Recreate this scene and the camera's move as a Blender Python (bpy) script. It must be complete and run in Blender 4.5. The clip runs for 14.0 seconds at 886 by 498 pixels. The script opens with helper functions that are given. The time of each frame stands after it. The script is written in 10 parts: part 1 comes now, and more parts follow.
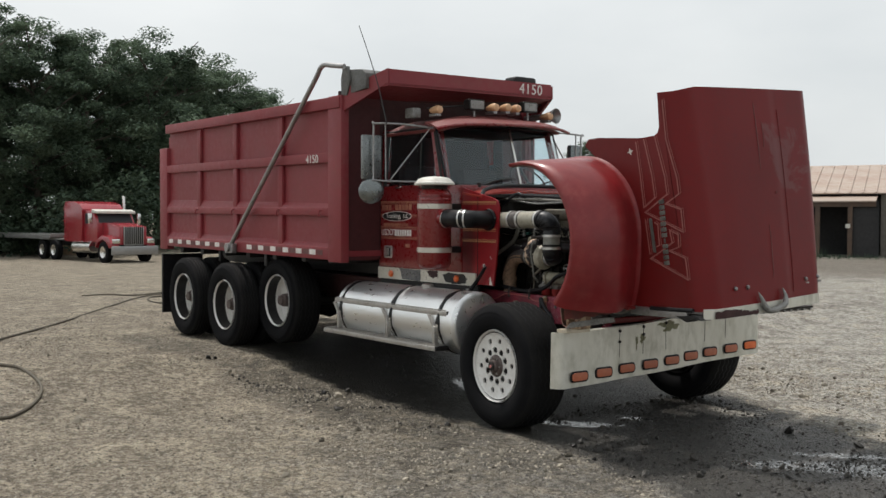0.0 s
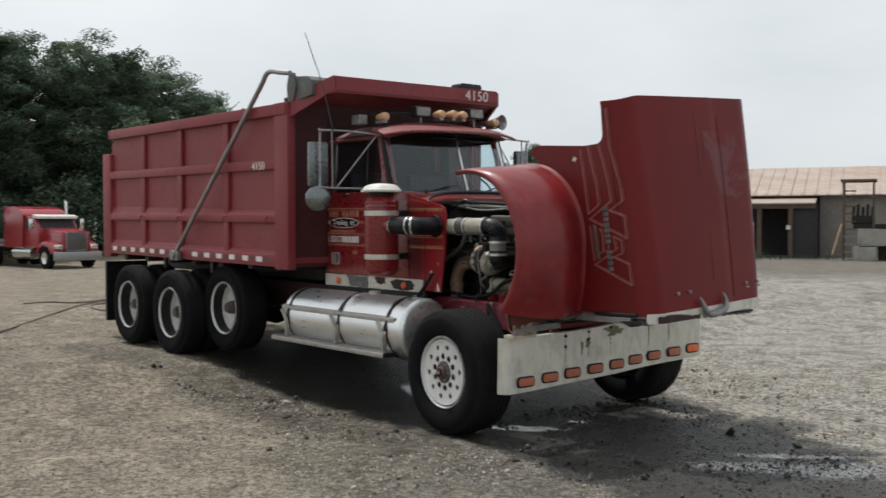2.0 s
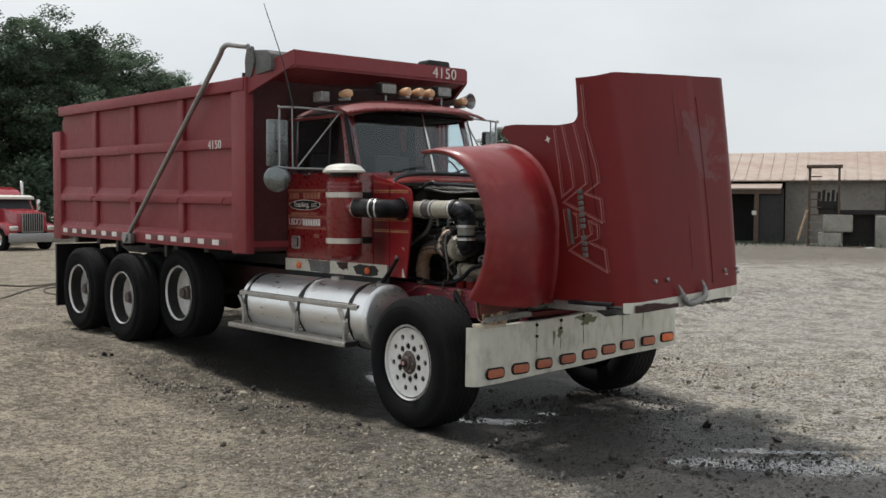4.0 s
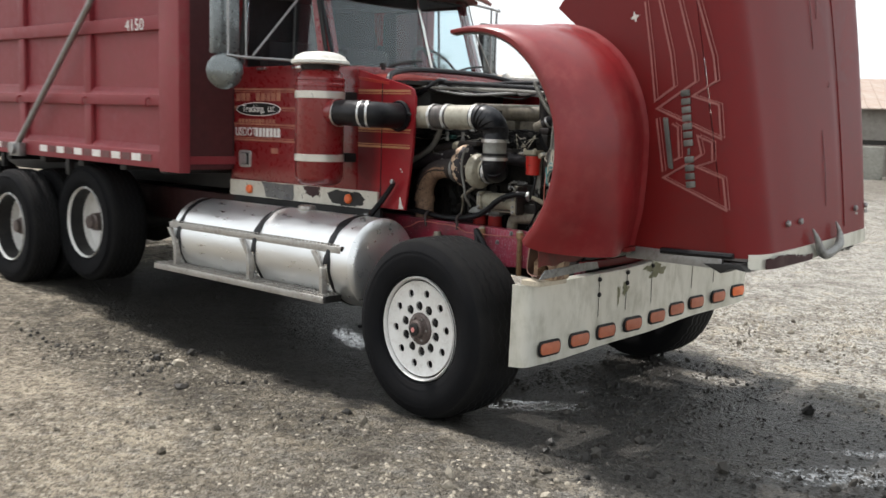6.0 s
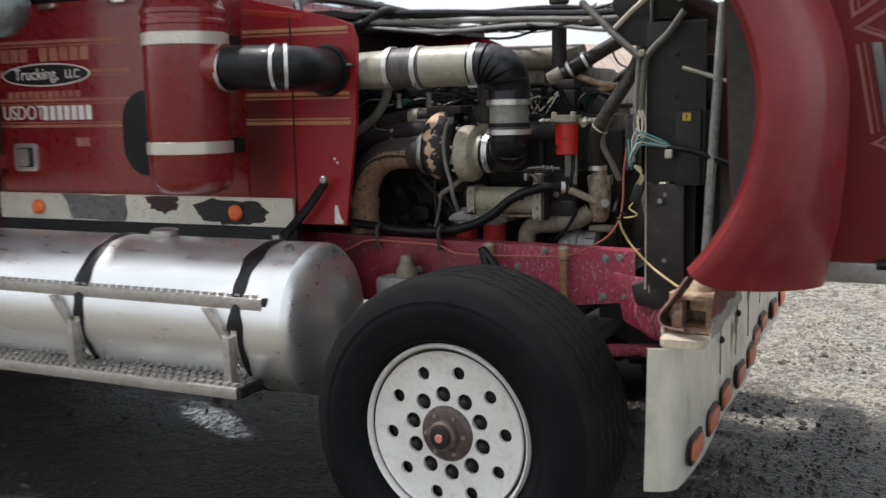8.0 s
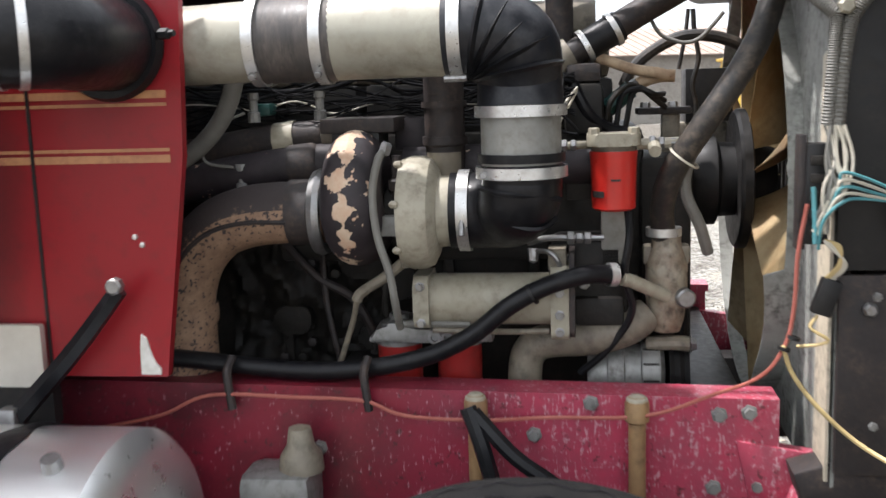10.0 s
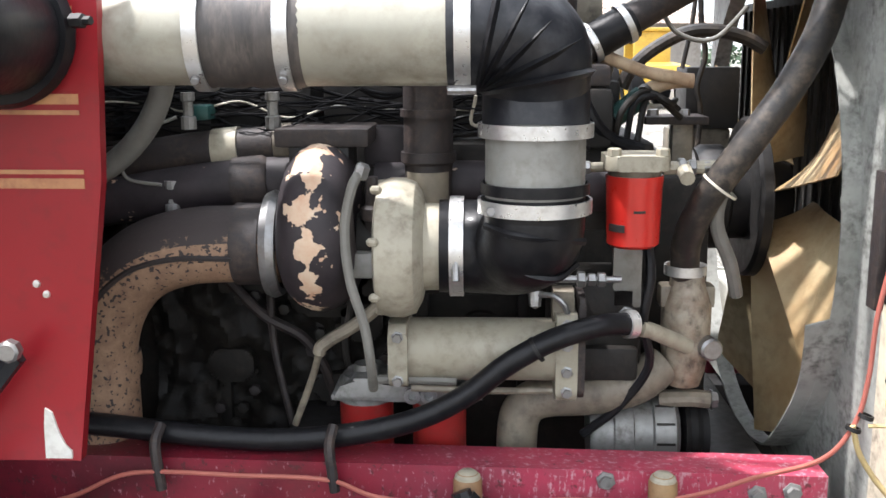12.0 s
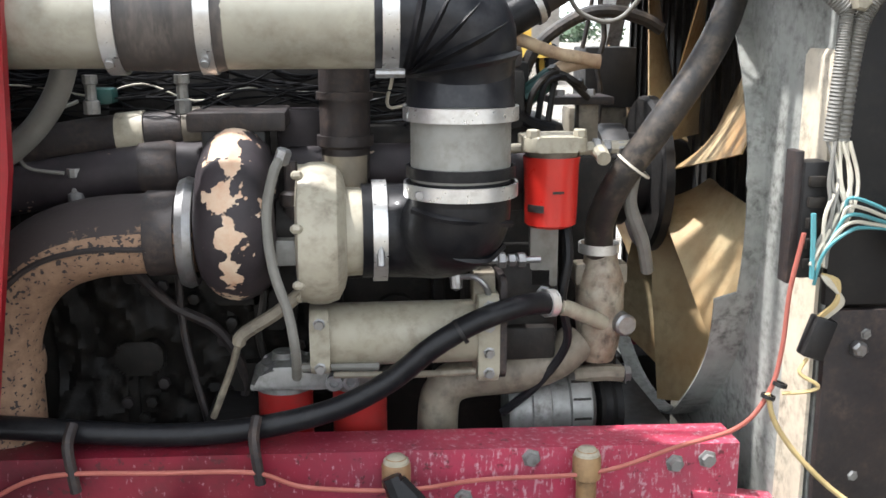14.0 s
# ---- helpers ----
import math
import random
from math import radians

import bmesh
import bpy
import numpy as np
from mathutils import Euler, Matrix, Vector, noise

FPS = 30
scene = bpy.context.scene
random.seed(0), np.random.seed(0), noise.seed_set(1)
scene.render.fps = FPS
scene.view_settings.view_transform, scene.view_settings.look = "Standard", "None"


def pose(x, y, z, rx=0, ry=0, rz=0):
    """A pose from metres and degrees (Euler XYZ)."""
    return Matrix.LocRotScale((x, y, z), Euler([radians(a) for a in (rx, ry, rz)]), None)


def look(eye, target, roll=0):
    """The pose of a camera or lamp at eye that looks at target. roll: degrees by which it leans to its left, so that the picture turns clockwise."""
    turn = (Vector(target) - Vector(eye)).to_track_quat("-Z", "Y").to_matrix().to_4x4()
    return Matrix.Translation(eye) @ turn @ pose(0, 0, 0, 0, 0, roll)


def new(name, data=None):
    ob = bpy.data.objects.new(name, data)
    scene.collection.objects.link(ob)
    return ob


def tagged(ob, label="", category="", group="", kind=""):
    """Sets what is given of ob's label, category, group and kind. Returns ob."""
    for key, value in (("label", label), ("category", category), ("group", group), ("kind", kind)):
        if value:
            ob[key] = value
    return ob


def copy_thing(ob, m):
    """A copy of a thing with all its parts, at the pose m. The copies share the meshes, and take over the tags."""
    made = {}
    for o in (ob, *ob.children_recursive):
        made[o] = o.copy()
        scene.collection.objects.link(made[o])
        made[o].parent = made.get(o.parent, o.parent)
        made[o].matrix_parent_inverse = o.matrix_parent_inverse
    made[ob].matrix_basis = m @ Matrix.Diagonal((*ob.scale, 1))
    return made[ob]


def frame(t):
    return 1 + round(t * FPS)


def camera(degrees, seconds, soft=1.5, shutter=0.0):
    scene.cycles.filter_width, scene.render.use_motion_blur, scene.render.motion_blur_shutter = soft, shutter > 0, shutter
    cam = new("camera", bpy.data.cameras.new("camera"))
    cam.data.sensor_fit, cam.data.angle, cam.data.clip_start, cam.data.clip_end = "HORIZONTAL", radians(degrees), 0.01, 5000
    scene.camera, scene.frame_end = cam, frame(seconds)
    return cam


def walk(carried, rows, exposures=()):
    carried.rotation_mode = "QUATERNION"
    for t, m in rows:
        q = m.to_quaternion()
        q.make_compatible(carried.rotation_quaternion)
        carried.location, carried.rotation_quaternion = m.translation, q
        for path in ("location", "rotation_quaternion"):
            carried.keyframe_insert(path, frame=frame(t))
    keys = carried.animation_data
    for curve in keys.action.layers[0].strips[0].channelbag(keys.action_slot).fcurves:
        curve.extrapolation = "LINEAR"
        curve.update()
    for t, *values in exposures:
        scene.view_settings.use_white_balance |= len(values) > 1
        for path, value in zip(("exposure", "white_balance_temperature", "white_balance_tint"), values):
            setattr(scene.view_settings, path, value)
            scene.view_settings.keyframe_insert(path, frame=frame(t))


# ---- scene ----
cam = camera(48.1, 14.0, shutter=0.5)
PATH = [
    (0, (6.373, -6.532, 1.75), (4.77, -5.337, 1.691), 0.2),
    (0.5, (6.386, -6.521, 1.782), (4.78, -5.33, 1.724), 0.1),
    (1, (6.39, -6.519, 1.793), (4.788, -5.323, 1.738), 0.3),
    (1.5, (6.409, -6.514, 1.796), (4.816, -5.307, 1.737), 0.0),
    (2, (6.41, -6.543, 1.79), (4.871, -5.267, 1.736), -0.1),
    (2.5, (6.416, -6.54, 1.79), (4.928, -5.206, 1.731), -0.3),
    (2.7, (6.415, -6.538, 1.79), (4.933, -5.199, 1.732), -0.3),
    (5, (5.237, -5.783, 1.757), (3.756, -4.448, 1.614), 0.8),
    (5.5, (4.593, -5.489, 1.709), (3.158, -4.11, 1.511), 1.8),
    (6, (3.912, -5.275, 1.676), (2.563, -3.818, 1.436), 1.6),
    (6.5, (3.246, -5.015, 1.638), (2.001, -3.472, 1.373), 0.4),
    (7, (2.584, -4.736, 1.636), (1.433, -3.121, 1.374), -0.2),
    (7.5, (1.936, -4.45, 1.624), (0.945, -2.729, 1.387), -0.8),
    (8, (1.367, -4.076, 1.586), (0.508, -2.291, 1.31), -1.2),
    (8.5, (0.888, -3.669, 1.55), (0.231, -1.798, 1.292), -1.2),
    (9, (0.524, -3.168, 1.564), (0.009, -1.252, 1.312), -1.4),
    (11.3, (-0.088, -2.021, 1.73), (-0.209, -0.061, 1.35), -1.4),
    (11.5, (-0.093, -2.022, 1.722), (-0.209, -0.062, 1.344), -1.1),
    (12, (-0.105, -2.023, 1.723), (-0.188, -0.063, 1.333), -0.3),
    (12.5, (-0.104, -2.024, 1.736), (-0.169, -0.068, 1.324), -0.4),
    (13, (-0.094, -2.028, 1.721), (-0.147, -0.07, 1.319), -0.6),
    (13.5, (-0.109, -2.017, 1.725), (-0.036, -0.06, 1.319), -0.3),
    (14, (-0.195, -2.007, 1.733), (-0.008, -0.065, 1.295), -0.1),
]
EXPOSURES = [(0.0, 0.0, 6400, 11), (1.5, 0.0, 6300, 11), (2.7, -0.03, 6200, 11), (5.0, 0.12, 6350, 12), (5.5, 0.32, 6350, 12), (6.0, 0.66, 6300, 12), (7.0, 0.58, 6200, 13), (8.0, 0.42, 6150, 14),
             (8.5, 0.45, 6150, 15), (9.0, 0.62, 6200, 15), (11.3, 1.74, 6050, 15), (14.0, 1.74, 6050, 13)]
walk(cam, [(t, look(eye, target, roll)) for t, eye, target, roll in PATH],
     exposures=EXPOSURES)

# ---- sky and sun ----
SUN_DIR = Vector((-0.44, -0.02, 1.0)).normalized()


def make_world():
    w = bpy.data.worlds.new("hazy_sky")
    scene.world = w
    w.use_nodes = True
    nt = w.node_tree
    nt.nodes.clear()
    out = nt.nodes.new("ShaderNodeOutputWorld")
    bg = nt.nodes.new("ShaderNodeBackground")
    sky = nt.nodes.new("ShaderNodeTexSky")
    sky.sky_type = "NISHITA"
    sky.sun_disc = False
    sky.sun_elevation = math.asin(SUN_DIR.z)
    sky.sun_rotation = math.atan2(SUN_DIR.x, SUN_DIR.y)
    sky.air_density, sky.dust_density, sky.ozone_density = 1.0, 6.0, 1.0
    hsv = nt.nodes.new("ShaderNodeHueSaturation")
    hsv.inputs["Saturation"].default_value = 0.25
    coord = nt.nodes.new("ShaderNodeTexCoord")
    cloud = nt.nodes.new("ShaderNodeTexNoise")
    cloud.inputs["Scale"].default_value = 2.2
    cloud.inputs["Detail"].default_value = 6.0
    mapping = nt.nodes.new("ShaderNodeMapping")
    mapping.inputs["Scale"].default_value = (1.0, 1.0, 2.6)
    ramp = nt.nodes.new("ShaderNodeValToRGB")
    ramp.color_ramp.elements[0].position, ramp.color_ramp.elements[0].color = 0.30, (7.3, 7.75, 7.75, 1)
    ramp.color_ramp.elements[1].position, ramp.color_ramp.elements[1].color = 0.75, (9.6, 9.85, 9.6, 1)
    mix = nt.nodes.new("ShaderNodeMix")
    mix.data_type = "RGBA"
    mix.inputs["Factor"].default_value = 0.75
    link = nt.links.new
    link(sky.outputs[0], hsv.inputs["Color"])
    link(coord.outputs["Generated"], mapping.inputs["Vector"])
    link(mapping.outputs[0], cloud.inputs["Vector"])
    link(cloud.outputs[0], ramp.inputs["Fac"])
    link(hsv.outputs[0], mix.inputs["A"])
    link(ramp.outputs[0], mix.inputs["B"])
    link(mix.outputs["Result"], bg.inputs["Color"])
    bg.inputs["Strength"].default_value = 0.11
    link(bg.outputs[0], out.inputs["Surface"])


make_world()
sun_data = bpy.data.lights.new("sun", "SUN")
sun_data.energy, sun_data.angle, sun_data.color = 3.0, radians(2.0), (1.0, 0.95, 0.87)
sun = new("sun", sun_data)
sun.matrix_world = look(SUN_DIR * 50, (0, 0, 0))


# ---- materials ----
def nodes_of(name):
    m = bpy.data.materials.new(name)
    m.use_nodes = True
    nt = m.node_tree
    return m, nt, nt.nodes["Principled BSDF"]


def noise_node(nt, scale, detail=4.0, rough=0.55, vector=None, dist=0.0):
    n = nt.nodes.new("ShaderNodeTexNoise")
    n.inputs["Scale"].default_value = scale
    n.inputs["Detail"].default_value = detail
    n.inputs["Roughness"].default_value = rough
    n.inputs["Distortion"].default_value = dist
    if vector is None:
        vector = nt.nodes.new("ShaderNodeTexCoord").outputs["Object"]
    nt.links.new(vector, n.inputs["Vector"])
    return n.outputs["Fac"]


def step_node(nt, value, lo, hi, a=0.0, b=1.0):
    r = nt.nodes.new("ShaderNodeMapRange")
    r.inputs["From Min"].default_value, r.inputs["From Max"].default_value = lo, hi
    r.inputs["To Min"].default_value, r.inputs["To Max"].default_value = a, b
    nt.links.new(value, r.inputs["Value"])
    return r.outputs[0]


def mix_node(nt, fac, a, b):
    m = nt.nodes.new("ShaderNodeMix")
    m.data_type = "RGBA"
    nt.links.new(fac, m.inputs["Factor"])
    for key, v in (("A", a), ("B", b)):
        if isinstance(v, tuple):
            m.inputs[key].default_value = (*v, 1)
        else:
            nt.links.new(v, m.inputs[key])
    return m.outputs["Result"]


def math_node(nt, op, a, b=0.0):
    m = nt.nodes.new("ShaderNodeMath")
    m.operation = op
    for i, v in enumerate((a, b)):
        if isinstance(v, (int, float)):
            m.inputs[i].default_value = v
        else:
            nt.links.new(v, m.inputs[i])
    return m.outputs[0]


def surface(name, base, second=None, rough=0.5, metal=0.0, big=3.0, small=40.0, dirt=None, dirt_amount=0.4,
            bump=0.1, coat=0.0, spec=0.5, sharp=False, stretch=None, bump_scale=None):
    """Paint, metal or rubber: two tones in large patches, dirt in finer ones, worn gloss and fine relief."""
    m, nt, b = nodes_of(name)
    link = nt.links.new
    second = second or tuple(c * 0.75 for c in base)
    vec = None
    if stretch:
        tc = nt.nodes.new("ShaderNodeTexCoord")
        mp = nt.nodes.new("ShaderNodeMapping")
        mp.inputs["Scale"].default_value = stretch
        link(tc.outputs["Object"], mp.inputs["Vector"])
        vec = mp.outputs[0]
    big_n = noise_node(nt, big, 5.0, 0.6, vec)
    fac = step_node(nt, big_n, 0.48, 0.52) if sharp else step_node(nt, big_n, 0.3, 0.7)
    col = mix_node(nt, fac, base, second)
    small_n = noise_node(nt, small, 5.0, 0.65, vec)
    if dirt:
        both = math_node(nt, "MULTIPLY", step_node(nt, small_n, 0.42, 0.68), step_node(nt, noise_node(nt, big * 2.3, 3.0), 0.35, 0.65))
        col = mix_node(nt, math_node(nt, "MULTIPLY", both, dirt_amount), col, dirt)
    link(col, b.inputs["Base Color"])
    link(step_node(nt, small_n, 0.3, 0.7, max(0.03, rough - 0.1), min(1.0, rough + 0.12)), b.inputs["Roughness"])
    b.inputs["Metallic"].default_value = metal
    b.inputs["Specular IOR Level"].default_value = spec
    b.inputs["Coat Weight"].default_value = coat
    b.inputs["Coat Roughness"].default_value = 0.12
    if bump:
        bn = nt.nodes.new("ShaderNodeBump")
        bn.inputs["Strength"].default_value = bump
        bn.inputs["Distance"].default_value = 0.004
        link(noise_node(nt, bump_scale or small * 1.5, 3.0) if bump_scale else small_n, bn.inputs["Height"])
        link(bn.outputs[0], b.inputs["Normal"])
    return m


RED = surface("truck_red_paint", (0.20, 0.010, 0.0125), (0.165, 0.0085, 0.0105), 0.30, big=1.4, small=25, dirt=(0.085, 0.027, 0.024), dirt_amount=0.35, bump=0.03, coat=0.5)
RED_BOX = surface("dump_body_red_paint", (0.225, 0.023, 0.031), (0.185, 0.018, 0.025), 0.55, big=0.9, small=14, dirt=(0.21, 0.10, 0.085), dirt_amount=0.35, bump=0.06)
RED_HOOD = surface("hood_red_paint", (0.140, 0.0078, 0.0078), (0.108, 0.0066, 0.0066), 0.42, big=1.1, small=18, dirt=(0.085, 0.018, 0.015), dirt_amount=0.35, bump=0.04, coat=0.05, spec=0.22)
RED_FENDER = surface("fender_red_paint", (0.205, 0.012, 0.0145), (0.135, 0.0085, 0.0105), 0.42, big=3.2, small=11, dirt=(0.25, 0.052, 0.045), dirt_amount=0.5, bump=0.05, coat=0.22, spec=0.35)
RED_FADED = surface("faded_red_paint", (0.150, 0.068, 0.066), (0.105, 0.026, 0.024), 0.6, big=6, small=30, bump=0.03)
RED_COWL = surface("sunburnt_red_paint", (0.42, 0.05, 0.025), (0.30, 0.02, 0.02), 0.4, big=4, small=30, dirt=(0.06, 0.03, 0.03), bump=0.03, coat=0.2)
RED_FILTER = surface("red_filter_can", (0.62, 0.03, 0.018), (0.5, 0.02, 0.015), 0.35, big=8, small=60, bump=0.02, coat=0.3)
RED_OLD_FILTER = surface("dusty_red_filter_can", (0.36, 0.020, 0.018), (0.27, 0.018, 0.016), 0.45, big=9, small=60, dirt=(0.12, 0.06, 0.05), dirt_amount=0.4, bump=0.04)
ORANGE = surface("amber_lens", (0.80, 0.17, 0.035), (0.7, 0.12, 0.03), 0.35, big=20, small=90, bump=0.03)
LENS_DIM = surface("faded_amber_lens", (0.50, 0.150, 0.070), (0.40, 0.105, 0.052), 0.45, big=20, small=80, dirt=(0.35, 0.2, 0.15), bump=0.05)
CREAM_LAMP = surface("yellowed_lamp_lens", (0.60, 0.38, 0.22), (0.5, 0.28, 0.14), 0.35, big=14, small=60, bump=0.03)
GOLD = surface("gold_stripe", (0.50, 0.25, 0.11), (0.36, 0.16, 0.075), 0.5, big=9, small=70, dirt=(0.2, 0.06, 0.04), dirt_amount=0.6, bump=0.0)
PINSTRIPE = surface("faded_pinstripe", (0.38, 0.17, 0.105), (0.25, 0.075, 0.055), 0.55, big=9, small=70, bump=0.0)
HOOD_LINE = surface("dull_hood_outline", (0.30, 0.110, 0.095), (0.21, 0.065, 0.058), 0.6, big=7, small=60, bump=0.0)
NAME_GREY = surface("dull_green_grey_letters", (0.17, 0.165, 0.15), (0.07, 0.072, 0.066), 0.40, 0.4, big=9, small=60, bump=0.0)
WHITE = surface("white_lettering", (0.75, 0.73, 0.70), (0.62, 0.58, 0.55), 0.5, big=12, small=80, bump=0.0)
WHITE_DIRTY = surface("dirty_white_paint", (0.66, 0.65, 0.60), (0.55, 0.54, 0.49), 0.5, big=6, small=45, dirt=(0.25, 0.2, 0.15), dirt_amount=0.5, bump=0.06)
WHEEL = surface("white_wheel_paint", (0.74, 0.73, 0.71), (0.66, 0.65, 0.62), 0.40, big=7, small=50, dirt=(0.34, 0.29, 0.24), dirt_amount=0.4, bump=0.05)
RUBBER = surface("tyre_rubber", (0.0065, 0.0068, 0.0080), (0.009, 0.009, 0.010), 0.85, big=5, small=60, dirt=(0.017, 0.016, 0.015), dirt_amount=0.4, bump=0.12, spec=0.1)
BLACK = surface("black_rubber_hose", (0.0050, 0.0052, 0.0068), (0.0095, 0.0095, 0.0110), 0.42, big=9, small=60, dirt=(0.065, 0.062, 0.060), dirt_amount=0.18, bump=0.25, coat=0.10, spec=0.20)
BLACK_PAINT = surface("black_paint", (0.009, 0.009, 0.0095), (0.015, 0.0145, 0.0145), 0.5, big=6, small=50, dirt=(0.055, 0.048, 0.042), dirt_amount=0.45, bump=0.08, spec=0.35)
DARK = surface("oily_cast_iron", (0.009, 0.0085, 0.008), (0.018, 0.016, 0.014), 0.6, big=8, small=45, dirt=(0.05, 0.042, 0.034), dirt_amount=0.6, bump=0.4, spec=0.3)
DARK_IN = surface("dark_interior_trim", (0.010, 0.011, 0.013), (0.017, 0.017, 0.020), 0.7, big=4, small=30, bump=0.05)
SLUDGE = surface("oil_caked_iron", (0.0045, 0.0043, 0.0042), (0.011, 0.0095, 0.008), 0.6, big=9, small=50, dirt=(0.040, 0.034, 0.027), dirt_amount=0.55, bump=0.5, spec=0.25)
STEEL = surface("dull_steel", (0.36, 0.36, 0.36), (0.28, 0.28, 0.28), 0.42, 0.85, big=10, small=70, dirt=(0.12, 0.09, 0.06), dirt_amount=0.5, bump=0.12)
CLAMP = surface("bright_clamp_band", (0.66, 0.66, 0.65), (0.55, 0.55, 0.54), 0.33, 0.75, big=14, small=90, dirt=(0.2, 0.15, 0.1), dirt_amount=0.35, bump=0.08)
ALU_TANK = surface("brushed_aluminium_tank", (0.80, 0.81, 0.81), (0.77, 0.78, 0.775), 0.34, 0.88, big=1.0, small=7, bump=0.0, stretch=(1.0, 3.0, 3.0))
ALU_STEP = surface("worn_aluminium", (0.48, 0.47, 0.45), (0.38, 0.36, 0.33), 0.42, 0.75, big=6, small=50, dirt=(0.16, 0.12, 0.09), dirt_amount=0.6, bump=0.12)
BUMPER = surface("weathered_bumper_metal", (0.70, 0.69, 0.63), (0.60, 0.59, 0.52), 0.38, 0.45, big=2.2, small=9, dirt=(0.28, 0.27, 0.19), dirt_amount=0.5, bump=0.03, stretch=(1.5, 1.5, 0.7))
CHROME = surface("pitted_chrome", (0.74, 0.73, 0.70), (0.62, 0.60, 0.57), 0.16, 0.95, big=6, small=40, dirt=(0.3, 0.25, 0.2), dirt_amount=0.3, bump=0.04)
TRIM_WORN = surface("worn_chrome_strip", (0.60, 0.58, 0.52), (0.50, 0.48, 0.43), 0.34, 0.5, big=3.0, small=22, dirt=(0.26, 0.22, 0.17), dirt_amount=0.3, bump=0.02)
STRIP_REFLECTION = surface("strip_reflection_metal", (0.15, 0.155, 0.165), (0.09, 0.09, 0.10), 0.30, 0.7, big=6, small=30, dirt=(0.3, 0.29, 0.27), dirt_amount=0.5, bump=0.05)
GREY_ALU = surface("grey_cast_aluminium", (0.30, 0.30, 0.29), (0.22, 0.22, 0.21), 0.5, 0.5, big=9, small=60, dirt=(0.07, 0.06, 0.05), dirt_amount=0.7, bump=0.2)
TUBE = surface("cream_intake_tube", (0.37, 0.355, 0.29), (0.29, 0.275, 0.225), 0.42, 0.15, big=6, small=30, dirt=(0.14, 0.115, 0.085), dirt_amount=0.6, bump=0.06)
TUBE_GREY = surface("grey_intake_tube", (0.30, 0.30, 0.275), (0.22, 0.22, 0.205), 0.45, 0.2, big=7, small=50, dirt=(0.13, 0.11, 0.09), dirt_amount=0.6, bump=0.1)
CREAM = surface("cream_engine_paint", (0.39, 0.36, 0.285), (0.31, 0.285, 0.215), 0.5, big=8, small=45, dirt=(0.085, 0.062, 0.042), dirt_amount=0.7, bump=0.15)
CREAM_STAINED = surface("rust_stained_cream_casting", (0.36, 0.325, 0.255), (0.17, 0.105, 0.066), 0.5, big=24, small=55, dirt=(0.030, 0.020, 0.014), dirt_amount=0.9, bump=0.3)
CREAM_DARK = surface("grimy_cream_engine_paint", (0.25, 0.22, 0.165), (0.13, 0.11, 0.085), 0.55, big=9, small=40, dirt=(0.035, 0.03, 0.023), dirt_amount=0.8, bump=0.25)
RUST_DARK = surface("scorched_exhaust_iron", (0.013, 0.011, 0.012), (0.027, 0.021, 0.020), 0.6, big=9, small=80, dirt=(0.20, 0.135, 0.10), dirt_amount=0.26, bump=0.35)
RUST_CREAM = surface("rusty_cream_casting", (0.56, 0.44, 0.29), (0.34, 0.21, 0.125), 0.65, big=14, small=50, dirt=(0.06, 0.035, 0.025), dirt_amount=0.6, bump=0.3)
YELLOW_POST = surface("mustard_post", (0.32, 0.20, 0.09), (0.22, 0.12, 0.06), 0.6, big=9, small=50, dirt=(0.08, 0.05, 0.03), dirt_amount=0.6, bump=0.2)
FAN_MAT = surface("stained_fan_blade", (0.52, 0.435, 0.265), (0.31, 0.17, 0.06), 0.5, big=4, small=40, dirt=(0.10, 0.06, 0.03), dirt_amount=0.4, bump=0.08)
SHROUD = surface("grey_fan_shroud", (0.37, 0.375, 0.345), (0.26, 0.27, 0.25), 0.55, big=6, small=60, dirt=(0.025, 0.023, 0.02), dirt_amount=0.8, bump=0.12)
LINER = surface("grey_hood_lining", (0.105, 0.098, 0.088), (0.055, 0.052, 0.048), 0.8, big=2.5, small=22, dirt=(0.05, 0.045, 0.04), dirt_amount=0.7, bump=0.2)
TEAL = surface("teal_wire", (0.10, 0.32, 0.35), (0.08, 0.25, 0.28), 0.5, big=20, small=90, bump=0.0)
GREEN_PLUG = surface("green_plug", (0.013, 0.070, 0.062), (0.010, 0.045, 0.040), 0.5, big=20, small=90, bump=0.0)
RED_WIRE = surface("red_wire", (0.40, 0.125, 0.095), (0.31, 0.085, 0.062), 0.5, big=20, small=90, bump=0.0)
PALE_WIRE = surface("pale_wire", (0.60, 0.56, 0.46), (0.45, 0.42, 0.35), 0.55, big=20, small=90, bump=0.0)
YELLOW_WIRE = surface("yellow_wire", (0.56, 0.43, 0.20), (0.44, 0.33, 0.15), 0.5, big=20, small=90, bump=0.0)
LOOM = surface("grey_corrugated_loom", (0.20, 0.195, 0.175), (0.14, 0.135, 0.12), 0.6, big=20, small=90, bump=0.1)
MIRROR_BACK = surface("stainless_mirror_shell", (0.20, 0.215, 0.215), (0.15, 0.165, 0.165), 0.3, 0.8, big=4, small=30, bump=0.03)
MIRROR_GLASS = surface("mirror_glass", (0.85, 0.87, 0.87), (0.8, 0.82, 0.82), 0.05, 1.0, big=4, small=30, bump=0.0)
PINK_CAP = surface("pink_hub_plug", (0.60, 0.24, 0.22), (0.5, 0.18, 0.17), 0.5, big=20, small=90, bump=0.0)
